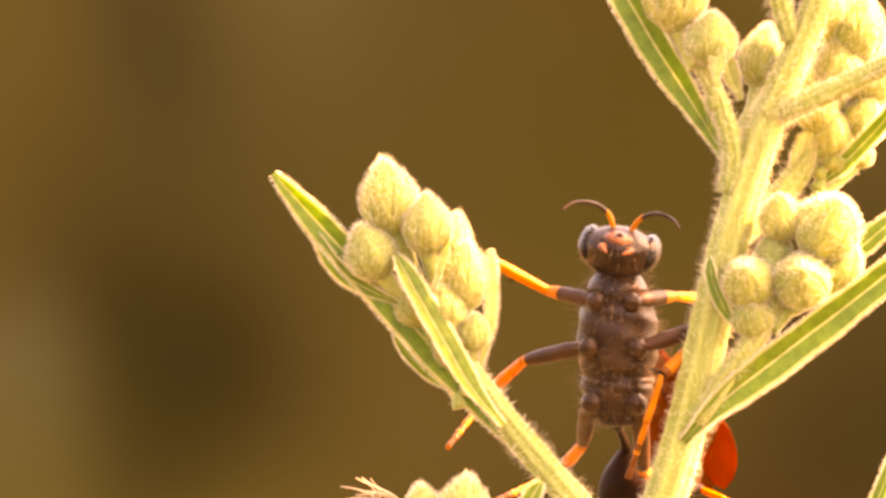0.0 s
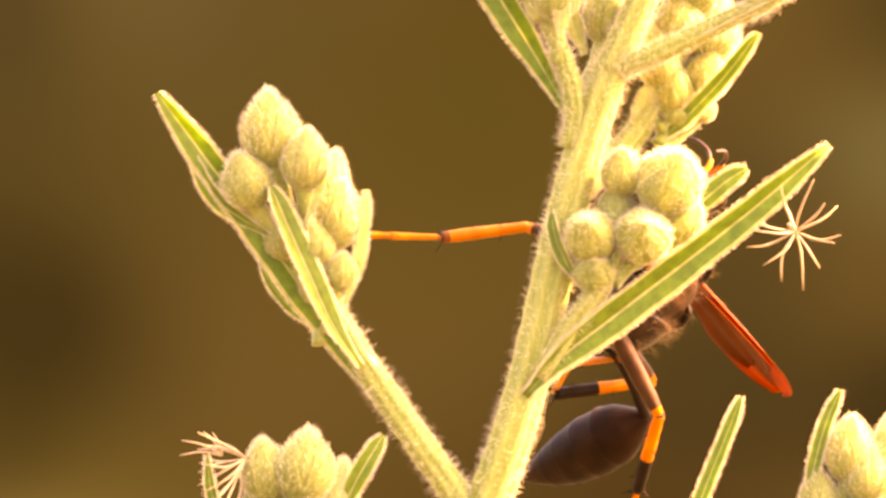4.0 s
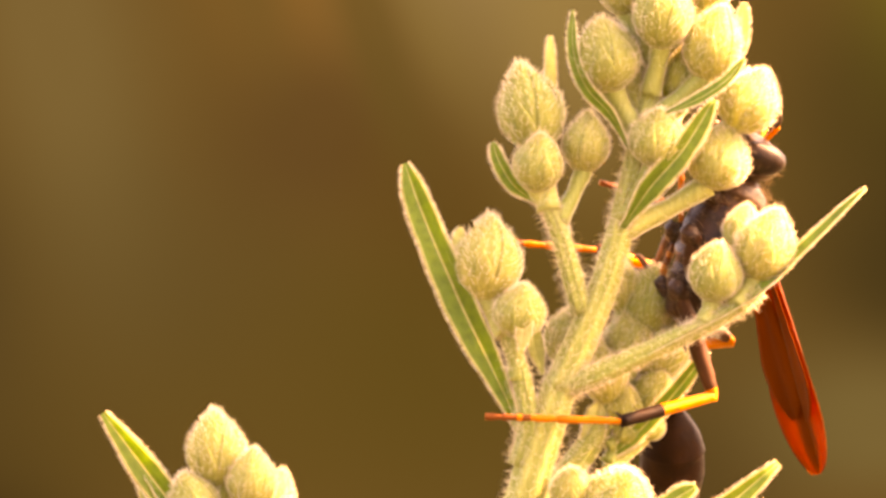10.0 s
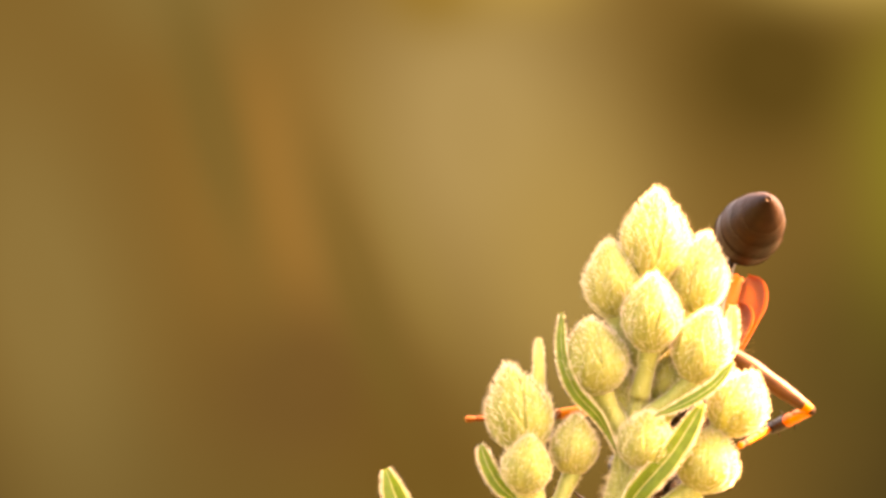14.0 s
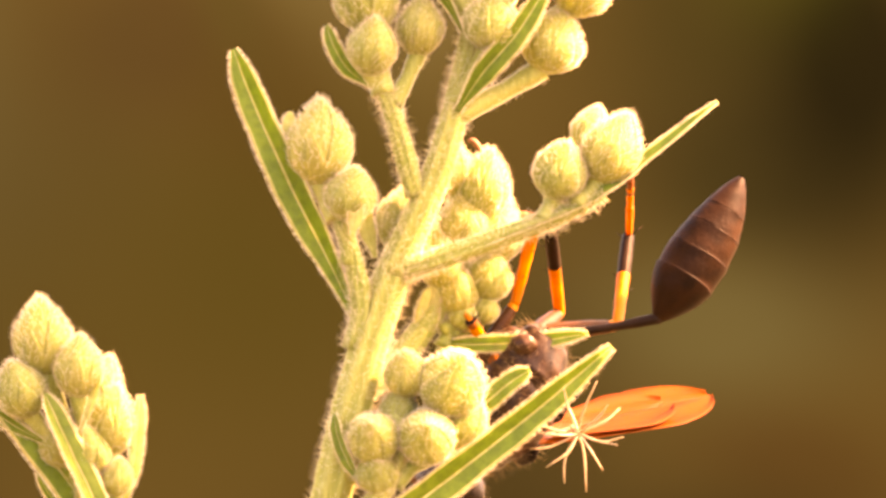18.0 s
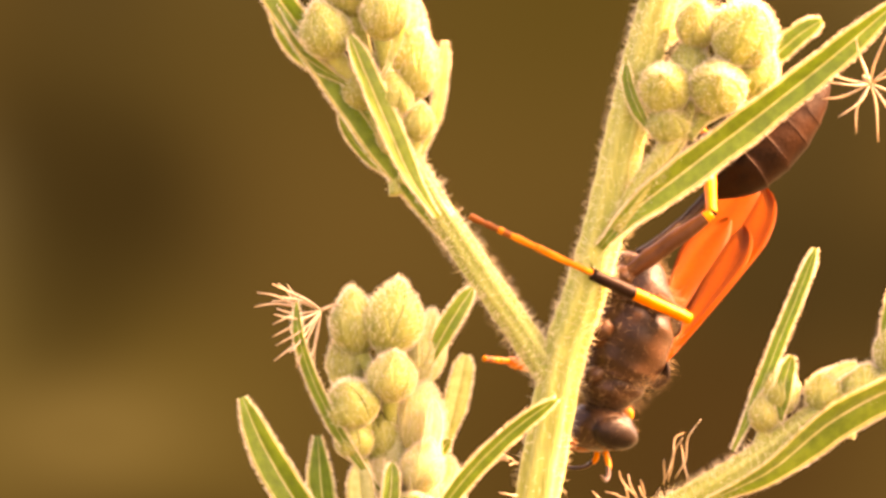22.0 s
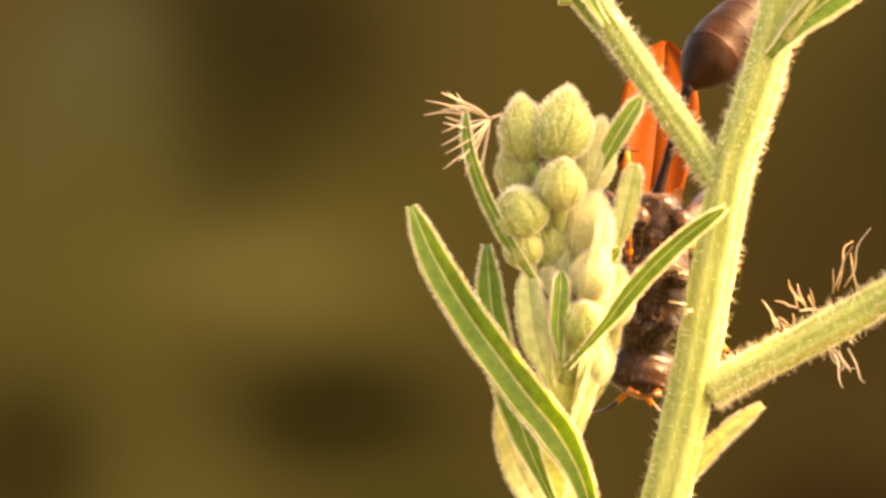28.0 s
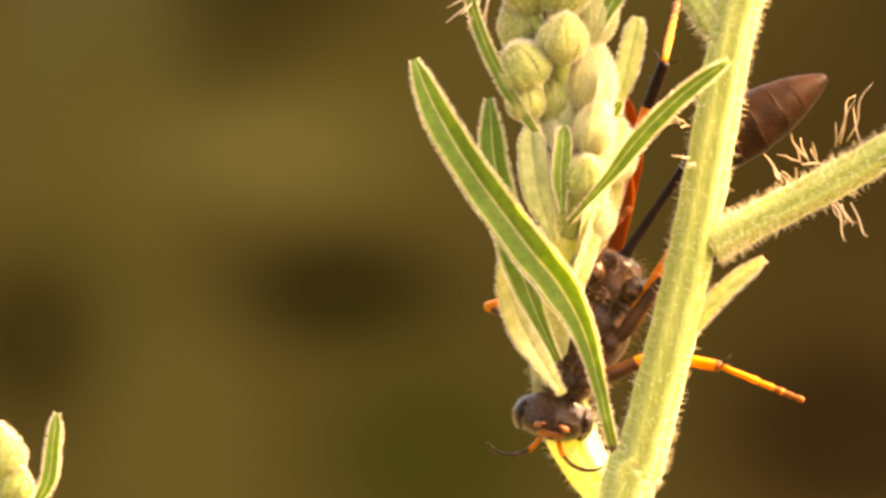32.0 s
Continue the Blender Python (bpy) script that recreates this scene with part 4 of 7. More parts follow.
            femur = wasp_part("leg", sh, [THIGH, ORANGE], wasp, (hip[0], hip[1] * s, hip[2]), "jointed leg, dark thigh and orange shin")
            sh = Shape()
            rod(sh, [(-2, 0, 0), (ti * 0.3, 0, 0), (ti * 0.7, 0, 0), (ti, 0, 0)], [r * 0.66, r * 0.72, r * 0.82, r * 0.74], 0, 10, 20, (lambda u: int(u < 0.52 or u > 0.95)) if kind == "hind" else (lambda u: 1 if u < 0.86 else 2))
            spur_rng = random.Random(int(ti))
            for n in range(9):
                a = spur_rng.uniform(0, 6.283)
                u = 1.0 if n < 4 else spur_rng.uniform(0.25, 0.9)
                out = Vector((0.9 if n < 4 else 0.5, math.cos(a), math.sin(a)))
                hair(sh, Vector((ti * u, r * 0.66 * math.cos(a), r * 0.66 * math.sin(a))) * U, out, (26 if n < 3 else 15) * U, 1.5 * U, 0)
            shin = wasp_part("shin", sh, [BROWN, ORANGE, TAWNY], femur, (f, 0, 0))
            sh = Shape()
            knobs = [(0, 0.38), (0.43, 0.50), (0.46, 0.36), (0.61, 0.46), (0.64, 0.36), (0.75, 0.46), (0.78, 0.34), (0.86, 0.44), (0.88, 0.30), (0.95, 0.46), (1.0, 0.40)]
            rod(sh, [(ta * a, 0, 0) for a, _ in knobs], [r * k for _, k in knobs], 0, 8, 40, lambda u: 0 if u < 0.55 and not 0.40 < u < 0.47 else 1)
            foot = wasp_part("foot", sh, [ORANGE, TAWNY], femur, (f, 0, 0))
            for key, ob in (("femur", femur), ("shin", shin), ("foot", foot)):
                joints[kind + "_" + side + "_" + key] = ob
    return joints


WASP = build_wasp()



# ---- what moves ----
def hinged(rows):
    """Rows of seconds, place in plan units and turn in degrees, in the parent's space."""
    return [(t, pose(x * U, y * U, z * U, rx, ry, rz)) for t, x, y, z, rx, ry, rz in rows]


def turned(at, rows):
    """The same for a part that only turns about its hinge."""
    return [(t, pose(at[0] * U, at[1] * U, at[2] * U, rx, ry, rz)) for t, rx, ry, rz in rows]


def swayed(limb_ob, rows):
    """A branch that sways about its foot: seconds, and degrees to the left."""
    x, y, z = limb_ob.location
    return [(t, pose(x, y, z, 0, -a, 0)) for t, a in rows]


def motions():
    walk(WASP["wasp"], hinged([
        (0, 28, 70, 13480, -6, -84, -90), (0.5, 71, 78, 13490, -75, -84, -27), (1, 118, 85, 13310, -133, -77, 27), (1.5, 230, 92, 13379, -154, -72, 18), (2, 325, 95, 13393, -163, -62, 0), (3, 358, 95, 13433, -163, -66, 0), (3.5, 348, 95, 13517, -162, -65, 0),
        (4, 367, 95, 13519, -162, -65, 0), (4.5, 398, 95, 13538, -162, -65, 0), (6.5, 467, 95, 13492, -161, -84, 0), (7, 477, 95, 13605, 20, -84, 180), (7.5, 460, 95, 13586, 19, -87, 180), (8, 507, 95, 13646, -162, -90, 0), (8.5, 539, 95, 13825, 21, -87, 180),
        (9, 475, 95, 13894, 24, -81, 180), (9.5, 480, 90, 14083, 22, -84, 180), (10, 577, 80, 14138, -162, -71, 0), (10.5, 625, 75, 14256, -165, -84, 0), (11, 552, 88, 14469, -19, -68, 180), (11.5, 495, 88, 14581, -3, -22, 173), (12, 426, 88, 14603, 11, 6, -171),
        (12.5, 413, 88, 14609, 11, 14, -174), (12.8, 497, 88, 14531, 18, 24, -177), (13, 554, 88, 14485, 26, 30, 180), (13.25, 539, 95, 14472, 56, 38, 176), (13.5, 519, 125, 14460, 80, 47, 172), (13.75, 533, 125, 14447, 92, 57, 170), (14, 548, 125, 14429, 97, 65, 166),
        (14.5, 484, 125, 14377, 95, 72, 162), (15, 491, 125, 14317, 113, 76, 180), (15.5, 554, 125, 14199, 127, 73, 180), (17.5, 536, 90, 13781, 155, 68, 180), (18, 503, 95, 13657, 162, 55, 180), (18.5, 471, 95, 13587, 162, 55, 180), (19, 414, 95, 13509, 162, 55, 180),
        (19.5, 379, 95, 13452, 162, 60, 180), (20, 347, 95, 13398, 162, 63, 180), (20.5, 321, 95, 13384, 162, 70, 180), (21, 220, 95, 13243, 162, 72, 180), (21.5, 202, 95, 13226, 162, 72, 180), (22, 190, 95, 13157, 155, 75, 180), (22.5, 100, 95, 13117, 124, 76, 180),
        (23, -22, 112, 13053, 84, 79, 180), (23.5, -10, 112, 12991, 79, 84, 180), (24, 5, 112, 12943, -101, 89, 0), (24.5, -3, 112, 12944, 79, 87, 180), (25, -30, 112, 12941, 81, 85, 180), (26, -19, 112, 12938, 82, 84, 180), (26.5, -49, 112, 12944, 82, 84, 180),
        (28.5, -67, 112, 12897, 78, 84, 180), (29, -77, 112, 12838, 78, 81, 180), (29.5, -107, 112, 12784, 78, 81, 180), (30, -107, 112, 12780, 75, 81, 180), (30.5, -133, 112, 12727, 79, 72, 180), (31, -146, 112, 12666, 85, 60, 180), (32, -176, 112, 12564, 90, 65, 180),
    ]))
    walk(WASP["head"], turned((141, 0, 0), [
        (0, 0, 24, 9), (0.5, 0, 0, 0), (1, 0, 0, 0), (1.5, 0, 0, 0), (2, 0, 0, 0), (3, 0, 0, 0), (4, 0, 0, 0),
        (4.5, 0, 0, 0), (6.5, 0, 0, 0), (7, 0, 0, 0), (7.5, 0, 0, 0), (8, 0, 0, 0), (8.5, 0, 0, 0), (9, 0, 0, 0),
        (9.5, 0, 0, 0), (10, 0, 0, 0), (10.5, 0, 0, 0), (11, 0, 0, 0), (11.5, 0, 0, 0), (12, 0, 24, 45), (12.5, 0, 11, 4),
        (12.8, 0, 0, 0), (13, 0, 0, 0), (13.25, 0, 0, 0), (13.5, 0, 0, 0), (13.75, 0, 0, 0), (14, 0, 0, 0), (14.5, 0, 0, 0),
        (15, 0, 0, 0), (15.5, 0, 0, 0), (17.5, 0, 0, 0), (18, 0, 0, 0), (18.5, 0, 0, 0), (19, 0, -13, -16), (19.5, 0, 0, 0),
        (20, 0, 0, 0), (20.5, 0, 0, 0), (21, 0, 0, 0), (21.5, 0, 0, 0), (22, 0, 0, 0), (22.5, 0, 0, 0), (23, 0, 12, -10),
        (23.5, 0, 0, 0), (24, 0, 12, -2), (24.5, 0, 0, 0), (25, 0, 15, 9), (26, 0, 16, 3), (26.5, 0, 0, 0), (28.5, 0, 0, 0),
        (29, 0, 17, 1), (29.5, 0, 0, 0), (30, 0, 12, 0), (30.5, 0, 0, 0), (31, 0, 17, -12), (32, 0, 21, -14),
    ]))
    walk(WASP["waist"], turned((-138, 0, -14), [
        (0, 0, 70, 1), (0.5, 0, 60, 11), (0.75, -1, 62, 41), (1, 0, 64, 74), (1.5, 0, 30, 70), (2, 0, 16, 40), (3, 0, 25, 60),
        (4, 0, 49, 48), (4.5, 0, 10, 80), (6.5, 0, 10, 79), (6.75, -4, -5, 48), (7, 0, -19, 17), (7.5, 0, -22, 39), (8, 0, -20, 7),
        (8.5, 0, -15, 37), (9, 0, -9, 14), (9.5, 0, 7, 50), (10, 0, 22, 37), (10.5, 0, 12, 58), (11, 0, -23, 37), (11.5, 0, -44, 44),
        (12, 0, -41, 48), (12.5, 0, -56, 26), (12.65, -5, -32, 49), (12.8, 0, -8, 66), (13, 0, -6, 69), (13.25, 0, 25, 48), (13.5, 0, 24, 27),
        (13.75, 0, 48, 5), (14, 0, 46, -31), (14.5, 0, 36, 9), (15, 0, 10, 25), (15.5, 0, 11, 15), (17.5, 0, 52, -28), (18, 0, 47, 7),
        (18.5, 0, 53, -42), (19, 0, 41, -33), (19.5, 0, 30, 11), (20, 0, 38, -31), (20.5, 0, 17, 6), (21, 0, 36, -26), (21.5, 0, 49, -33),
        (22, 0, 42, -23), (22.5, 0, 65, -29), (22.75, 8, 35, -1), (23, 0, 6, 19), (23.5, 0, 6, 10), (24, 0, 6, 11), (24.5, 0, 4, 15),
        (25, 0, 4, 18), (26, 0, 6, 12), (26.5, 0, 6, 13), (28.5, 0, 5, 11), (29, 0, 17, 38), (29.5, 0, 0, 40), (30, 0, 0, 37),
        (30.5, 0, 4, 22), (31, 0, 8, -2), (32, 0, 8, 9),
    ]))
    walk(WASP["abdomen"], turned((-205, 0, 0), [
        (0, 0, -46, -2), (0.5, 0, -29, -5), (1, 0, 4, -50), (1.5, 0, -1, -2), (2, 0, -6, 16), (3, 0, -30, -32), (4, 0, -65, -4),
        (4.5, 0, -10, -25), (6.5, 0, -9, -35), (6.75, -3, 2, -4), (7, 0, 13, 27), (7.5, 0, -18, -10), (8, 0, -24, 23), (8.5, 0, -29, 0),
        (9, 0, -17, 47), (9.25, 2, -12, 11), (9.5, 0, -6, -25), (10, 0, 2, -8), (10.5, 0, 12, -17), (11, 0, -10, -17), (11.5, 0, -12, -19),
        (12, 0, -14, 2), (12.5, 0, -11, 32), (12.8, 0, -24, 55), (13, 0, -36, 137), (13.25, 0, -34, -171), (13.5, 0, -69, -161), (13.75, 0, -55, 162),
        (14, 0, -42, 136), (14.5, 0, -60, 110), (15, 0, -68, 78), (15.5, 0, -59, 74), (17.5, 0, -28, 3), (18, 0, -45, -22), (18.5, 0, -31, 15),
        (19, 0, -26, 8), (19.5, 0, -4, -40), (20, 0, -20, 28), (20.5, 0, 13, -29), (21, 0, -11, 23), (21.5, 0, -16, 17), (22, 0, -4, 24),
        (22.5, 0, -29, 28), (22.75, 4, -3, 9), (23, 0, 22, -10), (23.5, 0, 19, -8), (24, 0, 26, 1), (24.5, 0, 25, -1), (25, 0, 4, -14),
        (26, 0, 15, -10), (26.5, 0, 27, -4), (28.5, 0, 25, 32), (29, 0, -17, 3), (29.5, 0, 0, 3), (30, 0, -3, 14), (30.5, 0, 28, 23),
        (31, 0, 5, 27), (32, 0, 1, 24),
    ]))
    walk(WASP["wing_l"], turned((32, 11, 74), [
        (0, -9, 40, -22), (0.5, -7, 6, -3), (1, -7, 31, 31), (1.5, -7, 39, 43), (2, 22, 27, 38), (3, 33, 29, 60), (4, 68, 47, 68),
        (4.5, 9, 33, 74), (6.5, 50, 39, 68), (7, 25, 32, 15), (7.5, -7, -1, 10), (8, -7, 8, 12), (8.5, -7, 20, 25), (9, -21, 23, 0),
        (9.5, -8, 26, 0), (10, 20, 38, 23), (10.5, -5, 27, 52), (10.75, 34, 9, 56), (11, 72, -7, 48), (11.25, 32, -2, 31), (11.5, -7, -8, 15),
        (11.75, 20, 9, 29), (12, 51, 17, 49), (12.5, -7, 13, 27), (12.8, -7, -10, 9), (13, -7, -2, 11), (13.25, -7, 10, 13), (13.5, -8, 30, 4),
        (13.75, -11, 47, -9), (14, -12, 54, -30), (14.5, -9, 32, -3), (15, -7, 7, -1), (15.5, -7, 8, -1), (17.5, -70, 50, -38), (18, -49, 42, -42),
        (18.5, -56, 33, -58), (19, -26, 27, -36), (19.5, -30, 27, -15), (20, -26, 28, -13), (20.5, -30, 21, -47), (21, -48, 22, -30), (21.25, -62, 25, -25),
        (21.5, -60, 28, -22), (22, -52, 28, -31), (22.5, -8, 30, -11), (23, -8, 17, 2), (23.5, -8, 9, -1), (24, -8, 20, 0), (24.5, -7, 8, -1),
        (25, -7, 7, 3), (26, -7, 8, 1), (26.5, -7, 8, 1), (28.5, -8, 24, 9), (29, -8, 22, 10), (29.5, -8, 15, 6), (30, -8, 14, 4),
        (30.5, -8, 19, -4), (31, -8, 21, -20), (32, -7, 8, -19),
    ]))
    walk(WASP["wing_r"], turned((32, -11, 74), [
        (0, 8, 40, -25), (0.5, 7, 6, -5), (1, 8, 31, 29), (1.5, 8, 40, 41), (2, 34, 27, 36), (3, 43, 30, 59), (4, 78, 48, 67),
        (4.5, 19, 34, 74), (6.5, 64, 40, 67), (7, 37, 32, 12), (7.5, 7, -1, 8), (8, 7, 8, 10), (8.5, 7, 20, 23), (9, -8, 23, -2),
        (9.5, 8, 26, -3), (10, 33, 38, 20), (10.5, 6, 27, 50), (10.75, 41, 10, 54), (11, 74, -7, 47), (11.25, 41, -3, 30), (11.5, 7, -8, 13),
        (11.75, 34, 9, 27), (12, 66, 18, 48), (12.5, 7, 13, 25), (12.8, 7, -10, 7), (13, 7, -2, 9), (13.25, 7, 10, 11), (13.5, 9, 30, 2),
        (13.75, 10, 47, -12), (14, 9, 53, -33), (14.5, 9, 32, -6), (15, 7, 7, -4), (15.5, 7, 8, -4), (17.5, -70, 49, -40), (18, -48, 41, -43),
        (18.5, -56, 32, -60), (19, -16, 27, -38), (19.5, -20, 27, -18), (20, -16, 27, -15), (20.5, -20, 20, -49), (21, -38, 22, -32), (21.25, -52, 25, -27),
        (21.5, -50, 27, -24), (22, -42, 28, -34), (22.25, -28, 31, -24), (22.5, 8, 30, -14), (23, 8, 17, 0), (23.5, 7, 9, -3), (24, 8, 20, -3),
        (24.5, 7, 8, -3), (25, 7, 7, 1), (26, 7, 8, -1), (26.5, 7, 8, -1), (28.5, 8, 24, 6), (29, 8, 22, 8), (29.5, 8, 15, 4),
        (30, 8, 14, 2), (30.5, 8, 19, -6), (31, 7, 21, -22), (32, 7, 8, -21),
    ]))
    walk(WASP["front_l_femur"], turned((86, 37, -55), [
        (0, 0, -63, 93), (0.6, 0, -63, 93), (0.82, 41, -62, 56), (1, 73, -42, 27), (1.05, 70, -51, 31), (1.27, 86, -36, 19), (1.5, 96, -20, 14),
        (2, 119, -20, 14), (3, 118, -20, 14), (3.5, 109, -46, 31), (4, 113, -39, 25), (4.5, 113, -39, 25), (5.6, 118, -20, 14), (6.5, 113, -20, 14),
        (7, 111, -20, 14), (7.5, 112, -20, 14), (8.1, 112, -20, 14), (8.55, 123, -43, -3), (9, 151, -61, -37), (9.5, 169, -53, -68), (10, 177, -43, -90),
        (11.1, 177, -43, -90), (11.32, 130, -52, -60), (11.55, 84, -42, -29), (11.78, 53, -23, -17), (12, 29, 0, -17), (12.5, 30, -13, -11), (13.1, 30, -13, -11),
        (13.4, 9, -40, 2), (13.7, -35, -57, 40), (14, -88, -48, 88), (14.6, -88, -48, 88), (14.9, -56, -48, 55), (15.2, -32, -37, 30), (15.5, -16, -20, 14),
        (16.6, -16, -20, 14), (17.5, -44, -20, 14), (18, -55, -20, 14), (18.5, -55, -20, 14), (19.1, -55, -20, 14), (19.33, -57, -31, 15), (19.55, -60, -42, 16),
        (19.77, -65, -53, 19), (20, -72, -63, 25), (20.25, -62, -69, 15), (20.5, -47, -73, 0), (20.75, -23, -76, -24), (21, 5, -75, -52), (21.33, -10, -73, -36),
        (21.67, -20, -70, -24), (22, -28, -66, -15), (22.33, -27, -69, 6), (22.67, -29, -71, 31), (23, -35, -73, 59), (24, 5, -64, 31), (25, -9, -72, 40),
        (26, 19, -73, 9), (27.6, 19, -73, 9), (28.5, 55, -67, -28), (29, -46, -73, 74), (29.5, 78, -87, -51), (30, 67, -56, -36), (31, 62, -76, -54),
        (31.5, 36, -85, -26), (32, -73, -83, 86),
    ]))
    walk(WASP["front_l_shin"], turned((132, 0, 0), [
        (0, 18, -9, 7), (0.6, 18, -9, 7), (0.82, 19, 3, -32), (1, 14, 9, -43), (1.05, 12, 13, -72), (1.27, 0, 16, -114), (1.5, -11, 10, -156),
        (2, -4, 0, -154), (3, -5, 0, -154), (3.5, 2, 21, -171), (4, 0, 14, -167), (4.5, 0, 14, -167), (5.6, -5, 0, -154), (6.5, -12, 3, -154),
        (7, -16, 4, -154), (7.5, -15, 3, -154), (8.1, -15, 3, -154), (8.55, -13, -6, -148), (9, -12, -15, -142), (9.5, -12, -29, -169), (10, -3, -42, 159),
        (11.1, -3, -42, 159), (11.32, -24, -28, -155), (11.55, -30, -6, -120), (11.78, -21, 14, -86), (12, -1, 26, -46), (12.5, -3, 39, -47), (13.1, -3, 39, -47),
        (13.4, 26, 56, -1), (13.7, 68, 50, 58), (14, 84, 28, 93), (14.6, 84, 28, 93), (14.9, 74, 20, 115), (15.2, 62, 17, 138), (15.5, 50, 18, 161),
        (16.6, 50, 18, 161), (17.5, 46, 7, 155), (18, 45, 3, 154), (18.5, 45, 3, 154), (19.1, 45, 3, 154), (19.33, 44, 3, 151), (19.55, 43, 3, 148),
        (19.77, 42, 3, 146), (20, 41, 4, 143), (20.25, 29, 26, 111), (20.5, 1, 37, 67), (20.75, -27, 28, 22), (21, -41, 6, -12), (21.33, -32, 38, 24),
        (21.67, 10, 52, 87), (22, 46, 33, 145), (22.33, 9, 11, 150), (22.67, -28, -3, 167), (23, -68, -4, -171), (24, -64, 19, -164), (25, -66, -1, -169),
        (26, -67, -9, -160), (27.6, -67, -9, -160), (28.5, -70, 14, -150), (29, -63, -7, -124), (29.5, -72, 6, -155), (30, -56, 18, -118), (31, -66, 0, -120),
        (31.5, -66, -1, -143), (32, -66, -2, -165),
    ]))
    walk(WASP["front_l_foot"], hinged([
        (0, 246, 14, 18, 166, 64, 170), (0.6, 246, 14, 18, 166, 64, 170), (0.82, 230, -62, -6, 140, 50, 152), (1, 217, -78, -17, 130, 37, 160), (1.05, 166, -108, -26, 125, 34, 145), (1.27, 86, -102, -31, 114, 17, 144), (1.5, 28, -47, -20, 103, 1, 147),
        (2, 28, -51, 0, 94, 13, 149), (3, 28, -51, -1, 95, 13, 149), (3.5, 25, -17, -42, 78, 30, 124), (4, 23, -26, -29, 84, 26, 132), (4.5, 22, -25, -29, 84, 26, 132), (5.6, 28, -51, -1, 95, 13, 149), (6.5, 28, -51, -5, 97, 10, 148),
        (7, 28, -51, -7, 99, 9, 148), (7.5, 28, -51, -6, 98, 9, 148), (8.1, 28, -51, -6, 98, 9, 148), (8.55, 34, -62, 12, 89, -28, 125), (9, 44, -70, 31, 104, -66, 88), (9.5, 33, -20, 57, -3, -69, 164), (10, 51, 31, 77, -51, -42, 178),
        (11.1, 51, 31, 77, -51, -42, 178), (11.32, 39, -43, 55, -45, -27, -151), (11.55, 74, -100, 13, -32, -17, -122), (11.78, 139, -112, -28, -16, -13, -92), (12, 204, -75, -50, -1, -18, -63), (12.5, 193, -66, -73, -8, 16, -56), (13.1, 193, -66, -73, -8, 16, -56),
        (13.4, 197, -1, -96, 6, 36, -17), (13.7, 172, 63, -89, 35, 41, 34), (14, 127, 103, -54, 58, 27, 79), (14.6, 127, 103, -54, 58, 27, 79), (14.9, 86, 99, -40, 70, 8, 117), (15.2, 50, 75, -33, 67, -15, 152), (15.5, 28, 37, -36, 50, -31, -166),
        (16.6, 28, 37, -36, 50, -31, -166), (17.5, 28, 49, -15, 48, -21, -153), (18, 28, 51, -5, 46, -16, -150), (18.5, 28, 51, -6, 46, -16, -150), (19.1, 28, 51, -6, 46, -16, -150), (19.33, 31, 56, -6, 27, -4, 178), (19.55, 33, 61, -7, 5, -5, 145),
        (19.77, 36, 65, -7, -13, -16, 113), (20, 40, 70, -7, -24, -36, 83), (20.25, 96, 97, -51, -8, -39, 67), (20.5, 169, 85, -70, 8, -38, 50), (20.75, 227, 38, -55, 23, -34, 34), (21, 245, -23, -13, 35, -26, 21), (21.33, 216, 38, -71, 20, -31, 39),
        (21.67, 135, 71, -92, 4, -30, 59), (22, 52, 56, -63, -11, -25, 77), (22.33, 33, 57, -22, -13, -22, 39), (22.67, 19, 26, 7, -17, -21, 0), (23, 18, -18, 9, -20, -23, -38), (24, 27, -30, -38, -13, -38, -30), (25, 18, -23, 3, -25, -37, -20),
        (26, 24, -39, 18, -23, -32, -16), (27.6, 24, -39, 18, -23, -32, -16), (28.5, 34, -57, -27, -20, -26, -10), (29, 68, -95, 14, -20, -16, -46), (29.5, 27, -48, -13, -26, -12, -26), (30, 80, -97, -36, -26, -10, -2), (31, 74, -101, 1, -28, -21, -38),
        (31.5, 40, -71, 3, -32, -10, -14), (32, 20, -29, 5, -31, 2, 8),
    ]))
